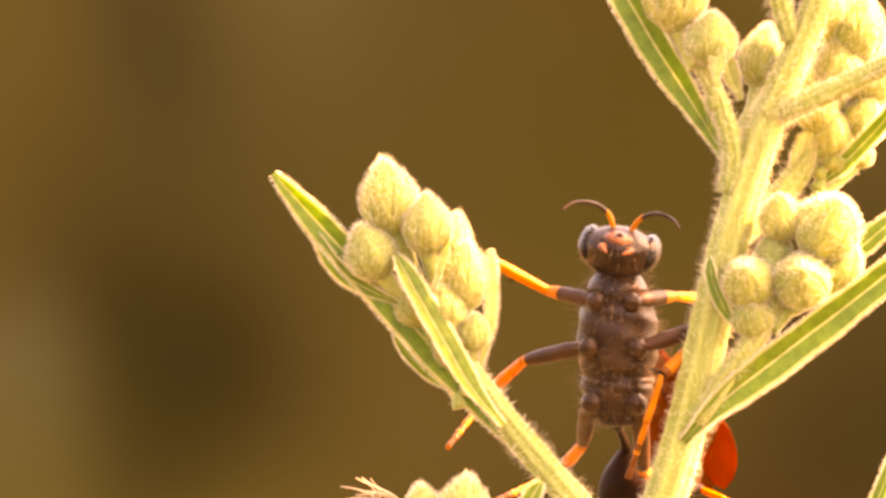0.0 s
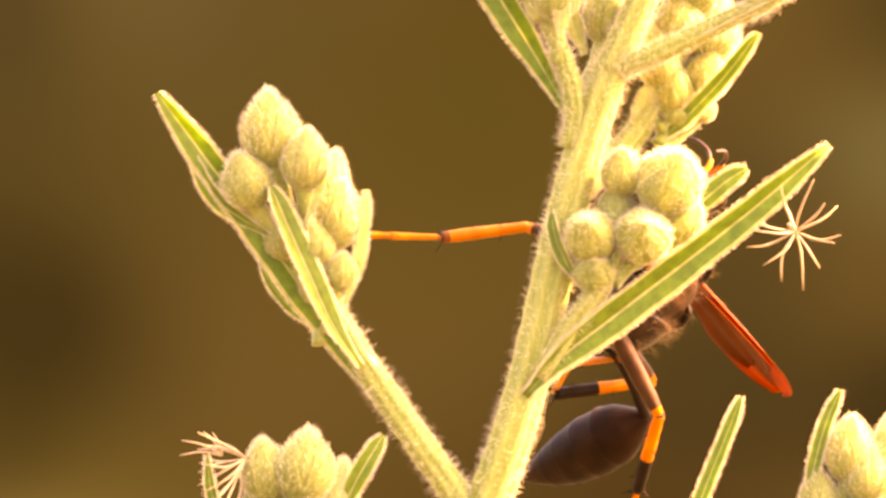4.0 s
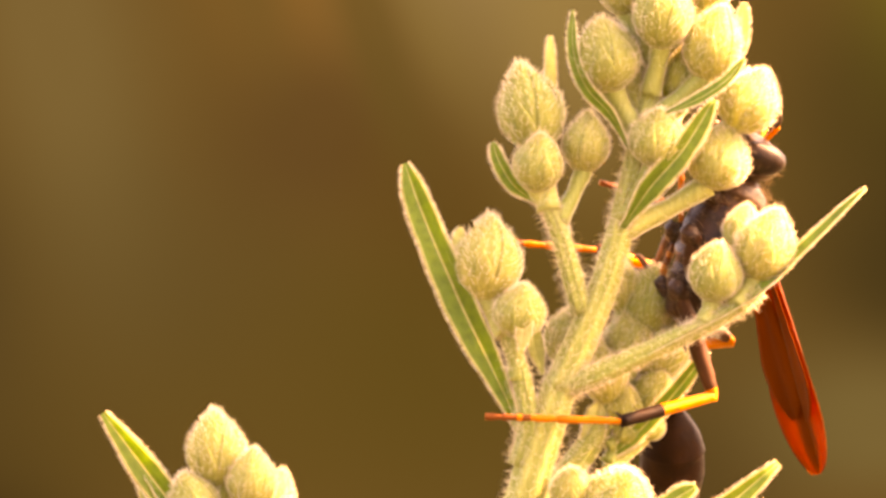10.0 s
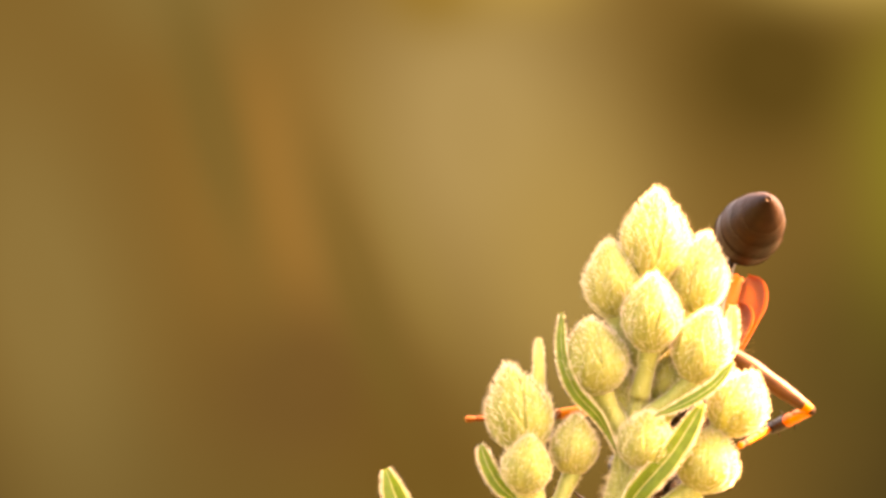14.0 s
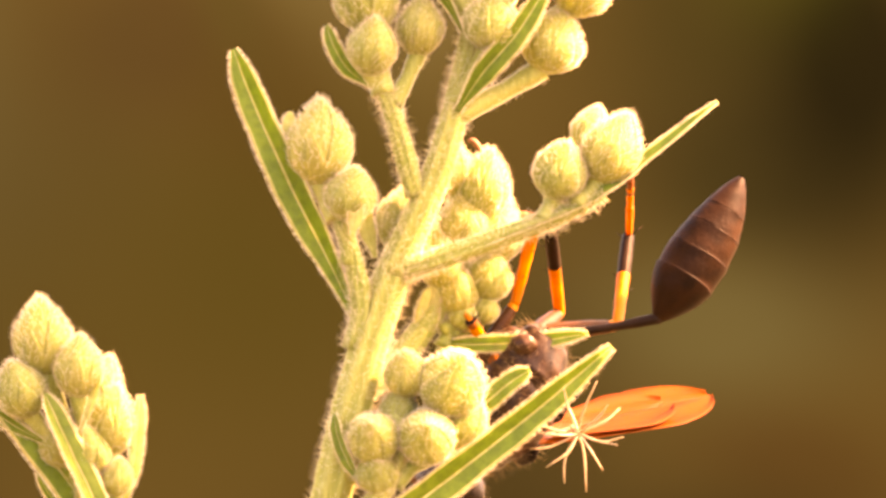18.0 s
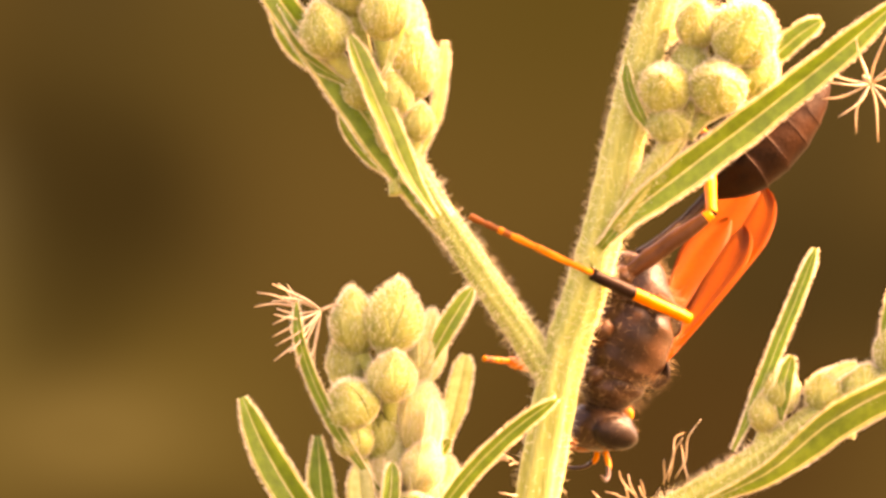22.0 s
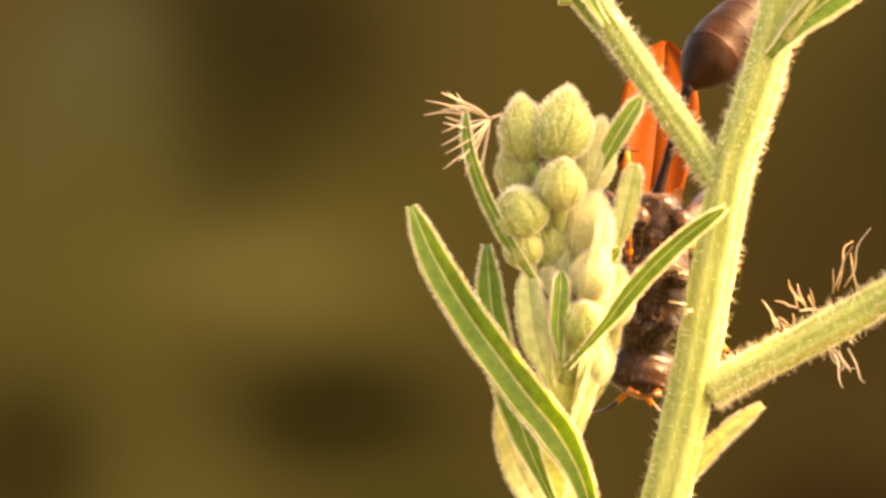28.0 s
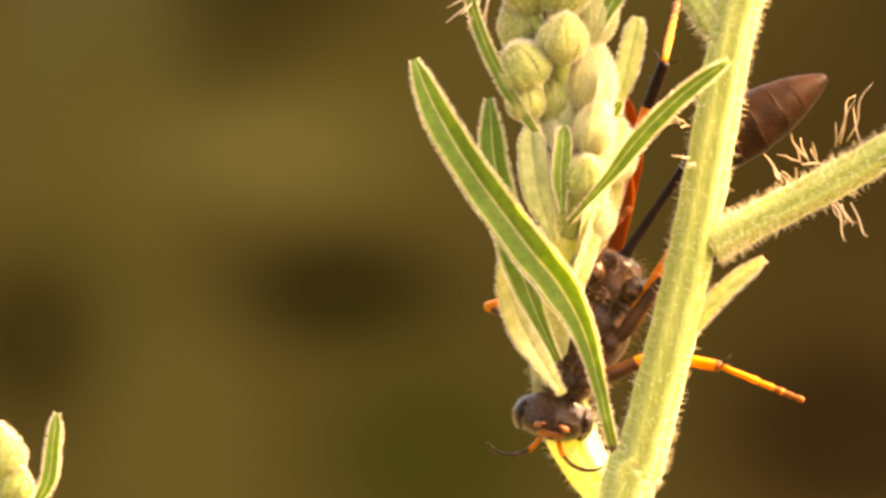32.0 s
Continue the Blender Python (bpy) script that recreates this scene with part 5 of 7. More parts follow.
    walk(WASP["front_r_femur"], turned((86, -37, -55), [
        (0, 0, -46, -86), (0.5, 17, -51, -122), (0.75, -15, -23, -96), (1, -28, 10, -69), (1.33, -51, 3, -95), (1.67, -70, -7, -99), (2, -89, -17, -100),
        (3, -86, -22, -97), (3.5, -81, -30, -108), (3.6, -86, -22, -97), (3.9, -109, -32, -71), (4, -108, -49, -75), (4.2, -135, -31, -40), (4.5, -157, -41, -13),
        (6.1, -157, -20, -14), (6.4, -143, -13, -33), (6.7, -133, -3, -51), (7, -126, 9, -66), (7.5, -127, -5, -74), (8, -125, -19, -83), (8.6, -125, -19, -83),
        (8.9, -139, -25, -61), (9.2, -156, -25, -37), (9.5, -170, -20, -14), (10.1, -170, -20, -14), (10.32, -158, 4, -47), (10.55, -161, 30, -80), (10.78, 174, 48, -128),
        (11, 136, 44, 173), (11.25, 112, 14, 144), (11.5, 104, -21, 128), (11.75, 106, -57, 110), (12, -161, -78, 4), (12.25, 178, -78, 28), (12.5, 161, -76, 48),
        (12.75, 150, -73, 62), (13, 143, -69, 72), (13.25, 147, -75, 61), (13.5, 161, -81, 41), (13.75, -158, -84, -8), (14, -112, -81, -60), (14.25, -125, -71, -41),
        (14.5, -128, -61, -34), (14.75, -127, -50, -29), (15, -125, -39, -24), (16.6, -125, -39, -24), (16.83, -136, -35, -20), (17.05, -145, -30, -17), (17.27, -154, -25, -15),
        (17.5, -162, -20, -14), (18.1, -162, -20, -14), (18.4, -180, -13, 7), (18.7, 166, 0, 24), (19, 156, 16, 38), (19.5, 157, 21, 33), (20, 157, 26, 28),
        (20.5, 175, 28, 56), (21, -169, 22, 83), (22.1, -169, 22, 83), (22.4, -169, 5, 41), (22.7, -159, -8, -1), (23, -142, -10, -46), (23.25, -134, -24, -46),
        (23.5, -126, -37, -49), (23.75, -115, -50, -56), (24, -96, -61, -70), (25, -95, -47, -78), (26, -91, -54, -85), (28.1, -91, -54, -85), (29, -87, -48, -92),
        (29.5, -75, -27, -117), (30, -75, -31, -120), (30.5, -78, -22, -122), (31, -122, -57, -84), (31.5, -104, -33, -117), (32, -104, -6, -137),
    ]))
    walk(WASP["front_r_shin"], turned((132, 0, 0), [
        (0, 32, 54, 46), (0.5, 92, 66, 128), (0.75, 26, 46, 45), (1, 19, 18, 0), (1.33, 33, 28, 55), (1.67, 62, 34, 103), (2, 85, 20, 148),
        (3, 83, 30, 145), (3.5, 76, 40, 149), (3.6, 83, 30, 145), (3.9, 83, 15, 150), (4, 75, 26, 159), (4.2, 82, -1, 154), (4.5, 74, 2, 170),
        (6.1, 79, -16, 159), (6.4, 79, -27, 128), (6.7, 86, -37, 94), (7, 99, -41, 55), (7.5, 55, -50, 106), (8, 18, -33, 149), (8.6, 18, -33, 149),
        (8.9, 30, -28, 153), (9.2, 41, -24, 157), (9.5, 53, -20, 163), (10.1, 53, -20, 163), (10.32, 38, -20, 143), (10.55, 24, -24, 124), (10.78, 11, -32, 105),
        (11, 1, -44, 87), (11.25, 14, -22, 86), (11.5, 26, -1, 90), (11.75, 40, 19, 98), (12, 60, 36, 114), (12.25, 19, 57, 77), (12.5, -40, 50, 22),
        (12.75, -68, 24, -2), (13, -83, -8, -10), (13.25, -68, 11, 28), (13.5, -45, 15, 71), (13.75, -24, 4, 111), (14, -16, -18, 148), (14.25, -13, -26, 103),
        (14.5, -4, -30, 56), (14.75, 5, -26, 9), (15, 8, -18, -36), (16.6, 8, -18, -36), (16.83, 10, -20, -77), (17.05, 12, -21, -118), (17.27, 15, -20, -159),
        (17.5, 16, -17, 160), (18.1, 16, -17, 160), (18.4, 9, -35, -175), (18.7, -10, -48, -141), (19, -39, -49, -97), (19.5, -57, -17, -56), (20, -51, 17, -25),
        (20.5, -56, 18, -17), (21, -61, 19, -9), (22.1, -61, 19, -9), (22.4, -26, 19, -12), (22.7, 8, 20, -14), (23, 43, 22, -15), (23.25, 40, -6, 17),
        (23.5, 22, -27, 54), (23.75, -10, -32, 102), (24, -34, -15, 143), (25, -39, -37, 130), (26, -36, -20, 126), (28.1, -36, -20, 126), (29, -34, -11, 108),
        (29.5, -57, -4, 95), (30, -59, -9, 103), (30.5, -55, -5, 82), (31, -18, -22, 94), (31.5, -17, -29, 50), (32, -10, -34, 3),
    ]))
    walk(WASP["front_r_foot"], hinged([
        (0, 180, 49, -94, -2, -16, -1), (0.5, 104, 37, -106, 3, 1, 25), (0.75, 189, 57, -83, 3, -17, 11), (1, 242, 0, -36, 5, -25, -21), (1.33, 190, 85, -54, 24, -24, 8), (1.67, 110, 94, -64, 41, -17, 23), (2, 40, 58, -40, 59, -15, 40),
        (3, 49, 57, -58, 62, 3, 34), (3.5, 56, 46, -74, 56, -4, 44), (3.6, 49, 57, -58, 62, 3, 34), (3.9, 35, 57, -29, 74, 48, 56), (4, 35, 38, -50, 62, 54, 60), (4.2, 28, 51, 1, 159, 67, 148), (4.5, 18, 20, -4, -150, 46, -148),
        (6.1, 28, 41, 31, -160, 29, -163), (6.4, 68, 81, 52, -157, -3, -176), (6.7, 126, 93, 69, -145, -32, 167), (7, 183, 71, 76, -113, -54, 130), (7.5, 112, 71, 89, -116, -53, 139), (8, 49, 50, 63, -119, -52, 146), (8.6, 49, 50, 63, -119, -52, 146),
        (8.9, 41, 47, 54, -114, -22, 157), (9.2, 34, 41, 46, -105, 7, 170), (9.5, 28, 32, 40, -86, 32, -170), (10.1, 28, 32, 40, -86, 32, -170), (10.32, 45, 65, 39, -101, 14, -140), (10.55, 73, 88, 47, -121, 6, -108), (10.78, 106, 94, 62, -143, 10, -75),
        (11, 136, 83, 80, -161, 26, -44), (11.25, 140, 107, 44, -174, 12, -77), (11.5, 133, 116, 2, -179, -6, -106), (11.75, 116, 109, -38, -173, -24, -136), (12, 94, 86, -68, -157, -36, -172), (12.25, 146, 61, -97, -142, -25, 148), (12.5, 201, 27, -89, -138, -7, 116),
        (12.75, 238, -3, -47, -144, 9, 84), (13, 245, -20, 16, -159, 20, 49), (13.25, 233, 53, -22, -158, 6, 33), (13.5, 169, 105, -31, -153, -6, 18), (13.75, 90, 108, -7, -146, -17, 1), (14, 39, 59, 36, -134, -25, -19), (14.25, 108, 101, 51, -145, -38, 6),
        (14.5, 188, 84, 57, -164, -45, 39), (14.75, 235, 15, 51, 173, -43, 75), (15, 221, -65, 37, 158, -32, 104), (16.6, 221, -65, 37, 158, -32, 104), (16.83, 157, -106, 40, 147, -18, 129), (17.05, 81, -96, 41, 144, -1, 150), (17.27, 30, -39, 39, 147, 16, 170),
        (17.5, 28, 38, 35, 157, 30, -165), (18.1, 28, 38, 35, 157, 30, -165), (18.4, 38, -8, 67, 143, -8, -154), (18.7, 72, -49, 86, 116, -40, -127), (19, 122, -75, 88, 59, -48, -71), (19.5, 194, -92, 34, 2, -66, -11), (20, 233, -46, -35, -51, -46, 46),
        (20.5, 238, -32, -35, -72, -60, 89), (21, 240, -18, -37, -109, -59, 147), (22.1, 240, -18, -37, -109, -59, 147), (22.4, 240, -23, -37, -122, -53, 117), (22.7, 238, -26, -40, -137, -51, 88), (23, 236, -27, -44, -151, -54, 58), (23.25, 243, 33, 11, -139, -39, 38),
        (23.5, 193, 83, 53, -134, -23, 25), (23.75, 112, 97, 61, -133, -6, 14), (24, 42, 67, 29, -136, 11, 4), (25, 72, 71, 70, -135, -4, -10), (26, 68, 88, 40, -133, -10, -18), (28.1, 68, 88, 40, -133, -10, -18), (29, 97, 108, 23, -135, -14, -9),
        (29.5, 122, 115, 8, -125, -24, -27), (30, 107, 112, 18, -130, -29, -10), (30.5, 149, 114, 10, -129, -23, -29), (31, 124, 107, 44, -124, -18, 6), (31.5, 196, 78, 57, -143, -32, 1), (32, 228, 6, 64, -166, -46, 3),
    ]))
    walk(WASP["middle_l_femur"], turned((5, 49, -70), [
        (0, 0, -29, 74), (0.33, -15, -32, 106), (0.67, -29, -28, 139), (1, -38, -21, 166), (1.17, -50, -42, 166), (1.33, -70, -66, 175), (1.5, -158, -78, -106),
        (1.75, -111, -77, -169), (2, -92, -69, 157), (2.5, -138, -72, -156), (3, -174, -64, -119), (3.5, -154, -67, -141), (4, 176, -70, -109), (4.5, -173, -59, -123),
        (5.6, 169, -54, -101), (6.05, -160, -63, -133), (6.5, -121, -60, -171), (6.75, -113, -44, -180), (7, -109, -27, 176), (7.5, -124, -50, -166), (8, -166, -64, -121),
        (8.12, 179, -56, -106), (8.25, 170, -45, -97), (8.38, 165, -34, -92), (8.5, 161, -23, -88), (8.67, 164, -34, -94), (8.83, 170, -45, -103), (9, 179, -55, -115),
        (9.17, -157, -51, -145), (9.33, -142, -41, -168), (9.5, -133, -28, 176), (9.67, -141, -29, -177), (9.83, -148, -28, -169), (10, -156, -27, -162), (10.25, -157, -13, -152),
        (10.5, -157, 1, -143), (10.62, -156, 2, -140), (10.75, -155, 4, -136), (10.88, -154, 5, -132), (11, -152, 7, -128), (11.33, -123, 16, -115), (11.67, -91, 17, -99),
        (12, -60, 10, -84), (13.1, -60, 10, -84), (13.4, -61, -21, -63), (13.7, -77, -49, -32), (14, -129, -58, 32), (14.6, -129, -58, 32), (14.9, -145, -51, 51),
        (15.2, -155, -41, 64), (15.5, -161, -29, 74), (16.6, -161, -29, 74), (16.83, -172, -27, 102), (17.05, 180, -19, 127), (17.27, 175, -10, 151), (17.5, 176, 1, 173),
        (19.1, 176, 1, 173), (19.4, 179, -13, 178), (19.7, -178, -27, -177), (20, -176, -41, -173), (20.5, 171, -66, -151), (21, 86, -76, -59), (21.5, 50, -62, -20),
        (22, 69, -65, -37), (22.25, 57, -79, -30), (22.5, -70, -85, 91), (22.75, -103, -72, 118), (23, -110, -58, 120), (23.12, -110, -56, 120), (23.25, -109, -53, 120),
        (23.38, -109, -51, 121), (23.5, -108, -48, 121), (23.67, -106, -54, 120), (23.83, -103, -60, 120), (24, -99, -65, 118), (24.17, -106, -62, 124), (24.33, -111, -59, 129),
        (24.5, -115, -56, 133), (24.67, -120, -54, 139), (24.83, -124, -51, 144), (25, -127, -48, 148), (26, -120, -58, 139), (26.25, -121, -58, 140), (26.5, -122, -57, 141),
        (27.6, -122, -57, 141), (28.5, -176, -60, -161), (28.75, -161, -44, -177), (29, -154, -26, 175), (29.17, -157, -25, -180), (29.33, -159, -24, -175), (29.5, -162, -23, -169),
        (29.67, -164, -30, -165), (29.83, -167, -36, -159), (30, -171, -42, -153), (30.17, -167, -35, -159), (30.33, -164, -27, -165), (30.5, -162, -20, -169), (30.67, -159, -16, -176),
        (30.83, -156, -13, 178), (31, -154, -9, 172), (31.33, -166, -10, 139), (31.67, -176, -18, 107), (32, -180, -29, 74),
    ]))
    walk(WASP["middle_l_shin"], turned((158, 0, 0), [
        (0, 13, 11, 159), (0.33, 16, -22, 164), (0.67, 17, -56, 169), (1, -5, -76, -161), (1.17, -149, -79, 0), (1.33, -144, -68, 15), (1.5, -135, -57, 28),
        (1.75, 96, -71, 149), (2, 65, -27, 171), (2.5, 70, -21, 156), (3, 74, -13, 143), (3.5, 83, -25, 107), (4, 92, -32, 109), (4.5, 96, -23, 108),
        (5.6, 96, -24, 129), (6.05, 88, -47, 122), (6.5, 81, -71, 117), (6.75, 66, -58, 124), (7, 56, -44, 125), (7.5, 93, -68, 119), (8, -159, -74, 38),
        (8.12, 140, -79, 112), (8.25, 102, -68, 161), (8.38, 96, -54, 180), (8.5, 98, -39, -168), (8.67, 99, -29, -180), (8.83, 97, -20, 169), (9, 94, -10, 159),
        (9.17, 87, -37, 141), (9.33, 92, -65, 117), (9.5, -178, -77, 10), (9.67, -141, -68, -35), (9.83, -131, -54, -53), (10, -129, -40, -64), (10.25, -147, -25, -39),
        (10.5, -157, -6, -22), (10.62, -175, -19, 15), (10.75, 162, -17, 54), (10.88, 145, -2, 90), (11, 140, 19, 121), (11.33, 151, 3, 82), (11.67, 170, -2, 41),
        (12, -173, 6, 0), (13.1, -173, 6, 0), (13.4, -175, 2, 45), (13.7, -179, 1, 90), (14, 177, 4, 135), (14.6, 177, 4, 135), (14.9, 179, -3, 155),
        (15.2, 179, -11, 175), (15.5, 176, -17, -164), (16.6, 176, -17, -164), (16.83, 174, -22, -125), (17.05, 170, -24, -86), (17.27, 164, -24, -45), (17.5, 161, -20, -6),
        (19.1, 161, -20, -6), (19.4, 140, -22, 27), (19.7, 122, -14, 58), (20, 110, 2, 85), (20.5, 92, 21, 98), (21, 75, 43, 106), (21.5, 44, 37, 87),
        (22, 54, 53, 85), (22.25, 33, 15, 84), (22.5, 11, -20, 97), (22.75, -28, -45, 131), (23, -84, -39, -179), (23.12, -118, -53, -156), (23.25, -165, -53, -120),
        (23.38, 161, -39, -97), (23.5, 139, -20, -88), (23.67, 162, -33, -122), (23.83, -168, -30, -161), (24, -148, -13, 167), (24.17, -172, -27, -155), (24.33, 160, -23, -113),
        (24.5, 142, -4, -79), (24.67, 152, -21, -109), (24.83, 171, -31, -145), (25, -167, -27, 177), (26, -163, -20, 173), (26.25, -166, -22, -179), (26.5, -170, -23, -170),
        (27.6, -170, -23, -170), (28.5, -167, -40, -163), (28.75, -165, -52, -176), (29, -157, -64, 164), (29.17, 124, -53, -112), (29.33, 106, -16, -86), (29.5, 104, 24, -72),
        (29.67, 116, -13, -86), (29.83, 144, -43, -114), (30, -160, -49, -170), (30.17, 145, -44, -114), (30.33, 118, -16, -84), (30.5, 106, 19, -69), (30.67, 97, -11, -74),
        (30.83, 89, -42, -74), (31, 67, -72, -58), (31.33, 93, -53, -110), (31.67, 90, -31, -136), (32, 78, -11, -159),
    ]))
    walk(WASP["middle_l_foot"], hinged([
        (0, 13, 55, -31, 26, -22, 118), (0.33, 17, 40, 59, 13, -46, 117), (0.67, 70, 17, 130, -10, -69, 127), (1, 122, -13, 153, -111, -78, -139), (1.17, 187, 0, 155, -123, -49, -152), (1.33, 215, 16, 146, -137, -22, -163), (1.5, 234, 40, 133, -154, 1, -180),
        (1.75, 114, 26, 149, -140, -21, -161), (2, 19, 22, 72, -133, -45, -145), (2.5, 23, 59, 56, -145, -66, -121), (3, 35, 93, 36, 153, -75, -50), (3.5, 117, 137, 67, 158, -80, -63), (4, 114, 126, 85, 138, -82, -30), (4.5, 113, 138, 62, 101, -76, 2),
        (5.6, 68, 113, 65, 103, -72, 12), (6.05, 101, 91, 116, -163, -81, -90), (6.5, 135, 45, 150, -123, -63, -137), (6.75, 110, 69, 134, -99, -44, 176), (7, 94, 93, 110, -98, -19, 149), (7.5, 130, 51, 147, -106, -3, 154), (8, 192, 27, 152, -112, 14, 157),
        (8.12, 147, 28, 155, -105, -22, 170), (8.25, 102, 19, 147, -109, -58, -173), (8.38, 65, 1, 128, 144, -78, -55), (8.5, 38, -25, 100, 110, -44, -10), (8.67, 20, 0, 78, 141, -71, -52), (8.83, 12, 28, 53, -134, -63, -146), (9, 13, 56, 28, -119, -33, -171),
        (9.17, 60, 78, 96, -136, -49, -170), (9.33, 128, 59, 143, -162, -63, -159), (9.5, 194, 6, 154, 149, -71, -123), (9.67, 207, -35, 146, -94, -71, 118), (9.83, 213, -74, 128, -74, -40, 97), (10, 211, -109, 102, -71, -8, 90), (10.25, 268, -90, 68, -62, -2, 98),
        (10.5, 304, -59, 18, -52, 2, 107), (10.62, 303, 38, 50, -40, -17, 91), (10.75, 246, 123, 46, -21, -31, 69), (10.88, 159, 158, 6, 5, -35, 40), (11, 80, 127, -52, 31, -29, 12), (11.33, 180, 156, -8, 11, -33, 54), (11.67, 278, 103, 7, -7, -25, 95),
        (12, 315, 0, -16, -15, -9, 129), (13.1, 315, 0, -16, -15, -9, 129), (13.4, 270, 112, -6, -2, -15, 85), (13.7, 157, 158, -4, 11, -9, 41), (14, 46, 111, -10, 17, 3, -1), (14.6, 46, 111, -10, 17, 3, -1), (14.9, 15, 66, 9, 4, 15, -38),
        (15.2, 3, 13, 29, -15, 15, -78), (15.5, 13, -42, 47, -29, 5, -116), (16.6, 13, -42, 47, -29, 5, -116), (16.83, 73, -120, 59, -22, -10, -153), (17.05, 169, -144, 65, -7, -17, 167), (17.27, 260, -103, 63, 10, -13, 126), (17.5, 306, -16, 54, 20, 0, 88),
        (19.1, 306, -16, 54, 20, 0, 88), (19.4, 288, 67, 60, 31, -4, 134), (19.7, 239, 131, 37, 35, -15, 179), (20, 172, 157, -7, 30, -26, -133), (20.5, 137, 146, -57, 50, -13, -130), (21, 127, 111, -108, 69, -2, -122), (21.5, 166, 126, -96, 85, -6, -104),
        (22, 166, 96, -126, 77, -7, -107), (22.25, 173, 152, -41, 44, -20, -95), (22.5, 141, 147, 54, 7, -25, -77), (22.75, 85, 85, 111, -29, -18, -59), (23, 35, -3, 99, -61, -3, -49), (23.12, 71, -39, 126, -50, -32, -74), (23.25, 111, -82, 126, -18, -50, -116),
        (23.38, 144, -122, 100, 25, -43, -170), (23.5, 164, -149, 53, 45, -19, 159), (23.67, 87, -113, 85, 41, -19, 175), (23.83, 28, -44, 79, 37, -19, -168), (24, 8, 34, 37, 33, -17, -152), (24.17, 30, -59, 72, 34, -17, -161), (24.33, 100, -133, 62, 35, -18, -170),
        (24.5, 187, -155, 12, 36, -18, -179), (24.67, 110, -139, 58, 31, -20, -170), (24.83, 47, -79, 81, 26, -22, -161), (25, 18, 7, 73, 20, -23, -151), (26, 11, 18, 55, 27, -27, -148), (26.25, 11, -3, 58, -3, -25, -105), (26.5, 14, -25, 61, -22, -6, -69),
        (27.6, 14, -25, 61, -22, -6, -69), (28.5, 43, -36, 102, -30, 4, -37), (28.75, 62, -6, 125, -50, -17, -64), (29, 91, 19, 142, -60, -45, -88), (29.17, 123, -88, 126, -48, -57, -99), (29.33, 168, -152, 44, -23, -67, -123), (29.5, 202, -138, -64, 17, -69, -162),
        (29.67, 170, -154, 35, -1, -58, -137), (29.83, 112, -106, 107, -7, -45, -123), (30, 56, -18, 119, -8, -31, -114), (30.17, 112, -104, 110, -9, -45, -124), (30.33, 173, -151, 43, -7, -58, -138), (30.5, 211, -140, -52, 6, -71, -161), (30.67, 201, -149, 31, -39, -63, -119),
        (30.83, 191, -112, 106, -60, -48, -102), (31, 183, -41, 151, -71, -31, -96), (31.33, 125, -89, 126, -52, -16, -109), (31.67, 60, -95, 81, -38, 2, -116), (32, 13, -55, 31, -25, 22, -118),
    ]))
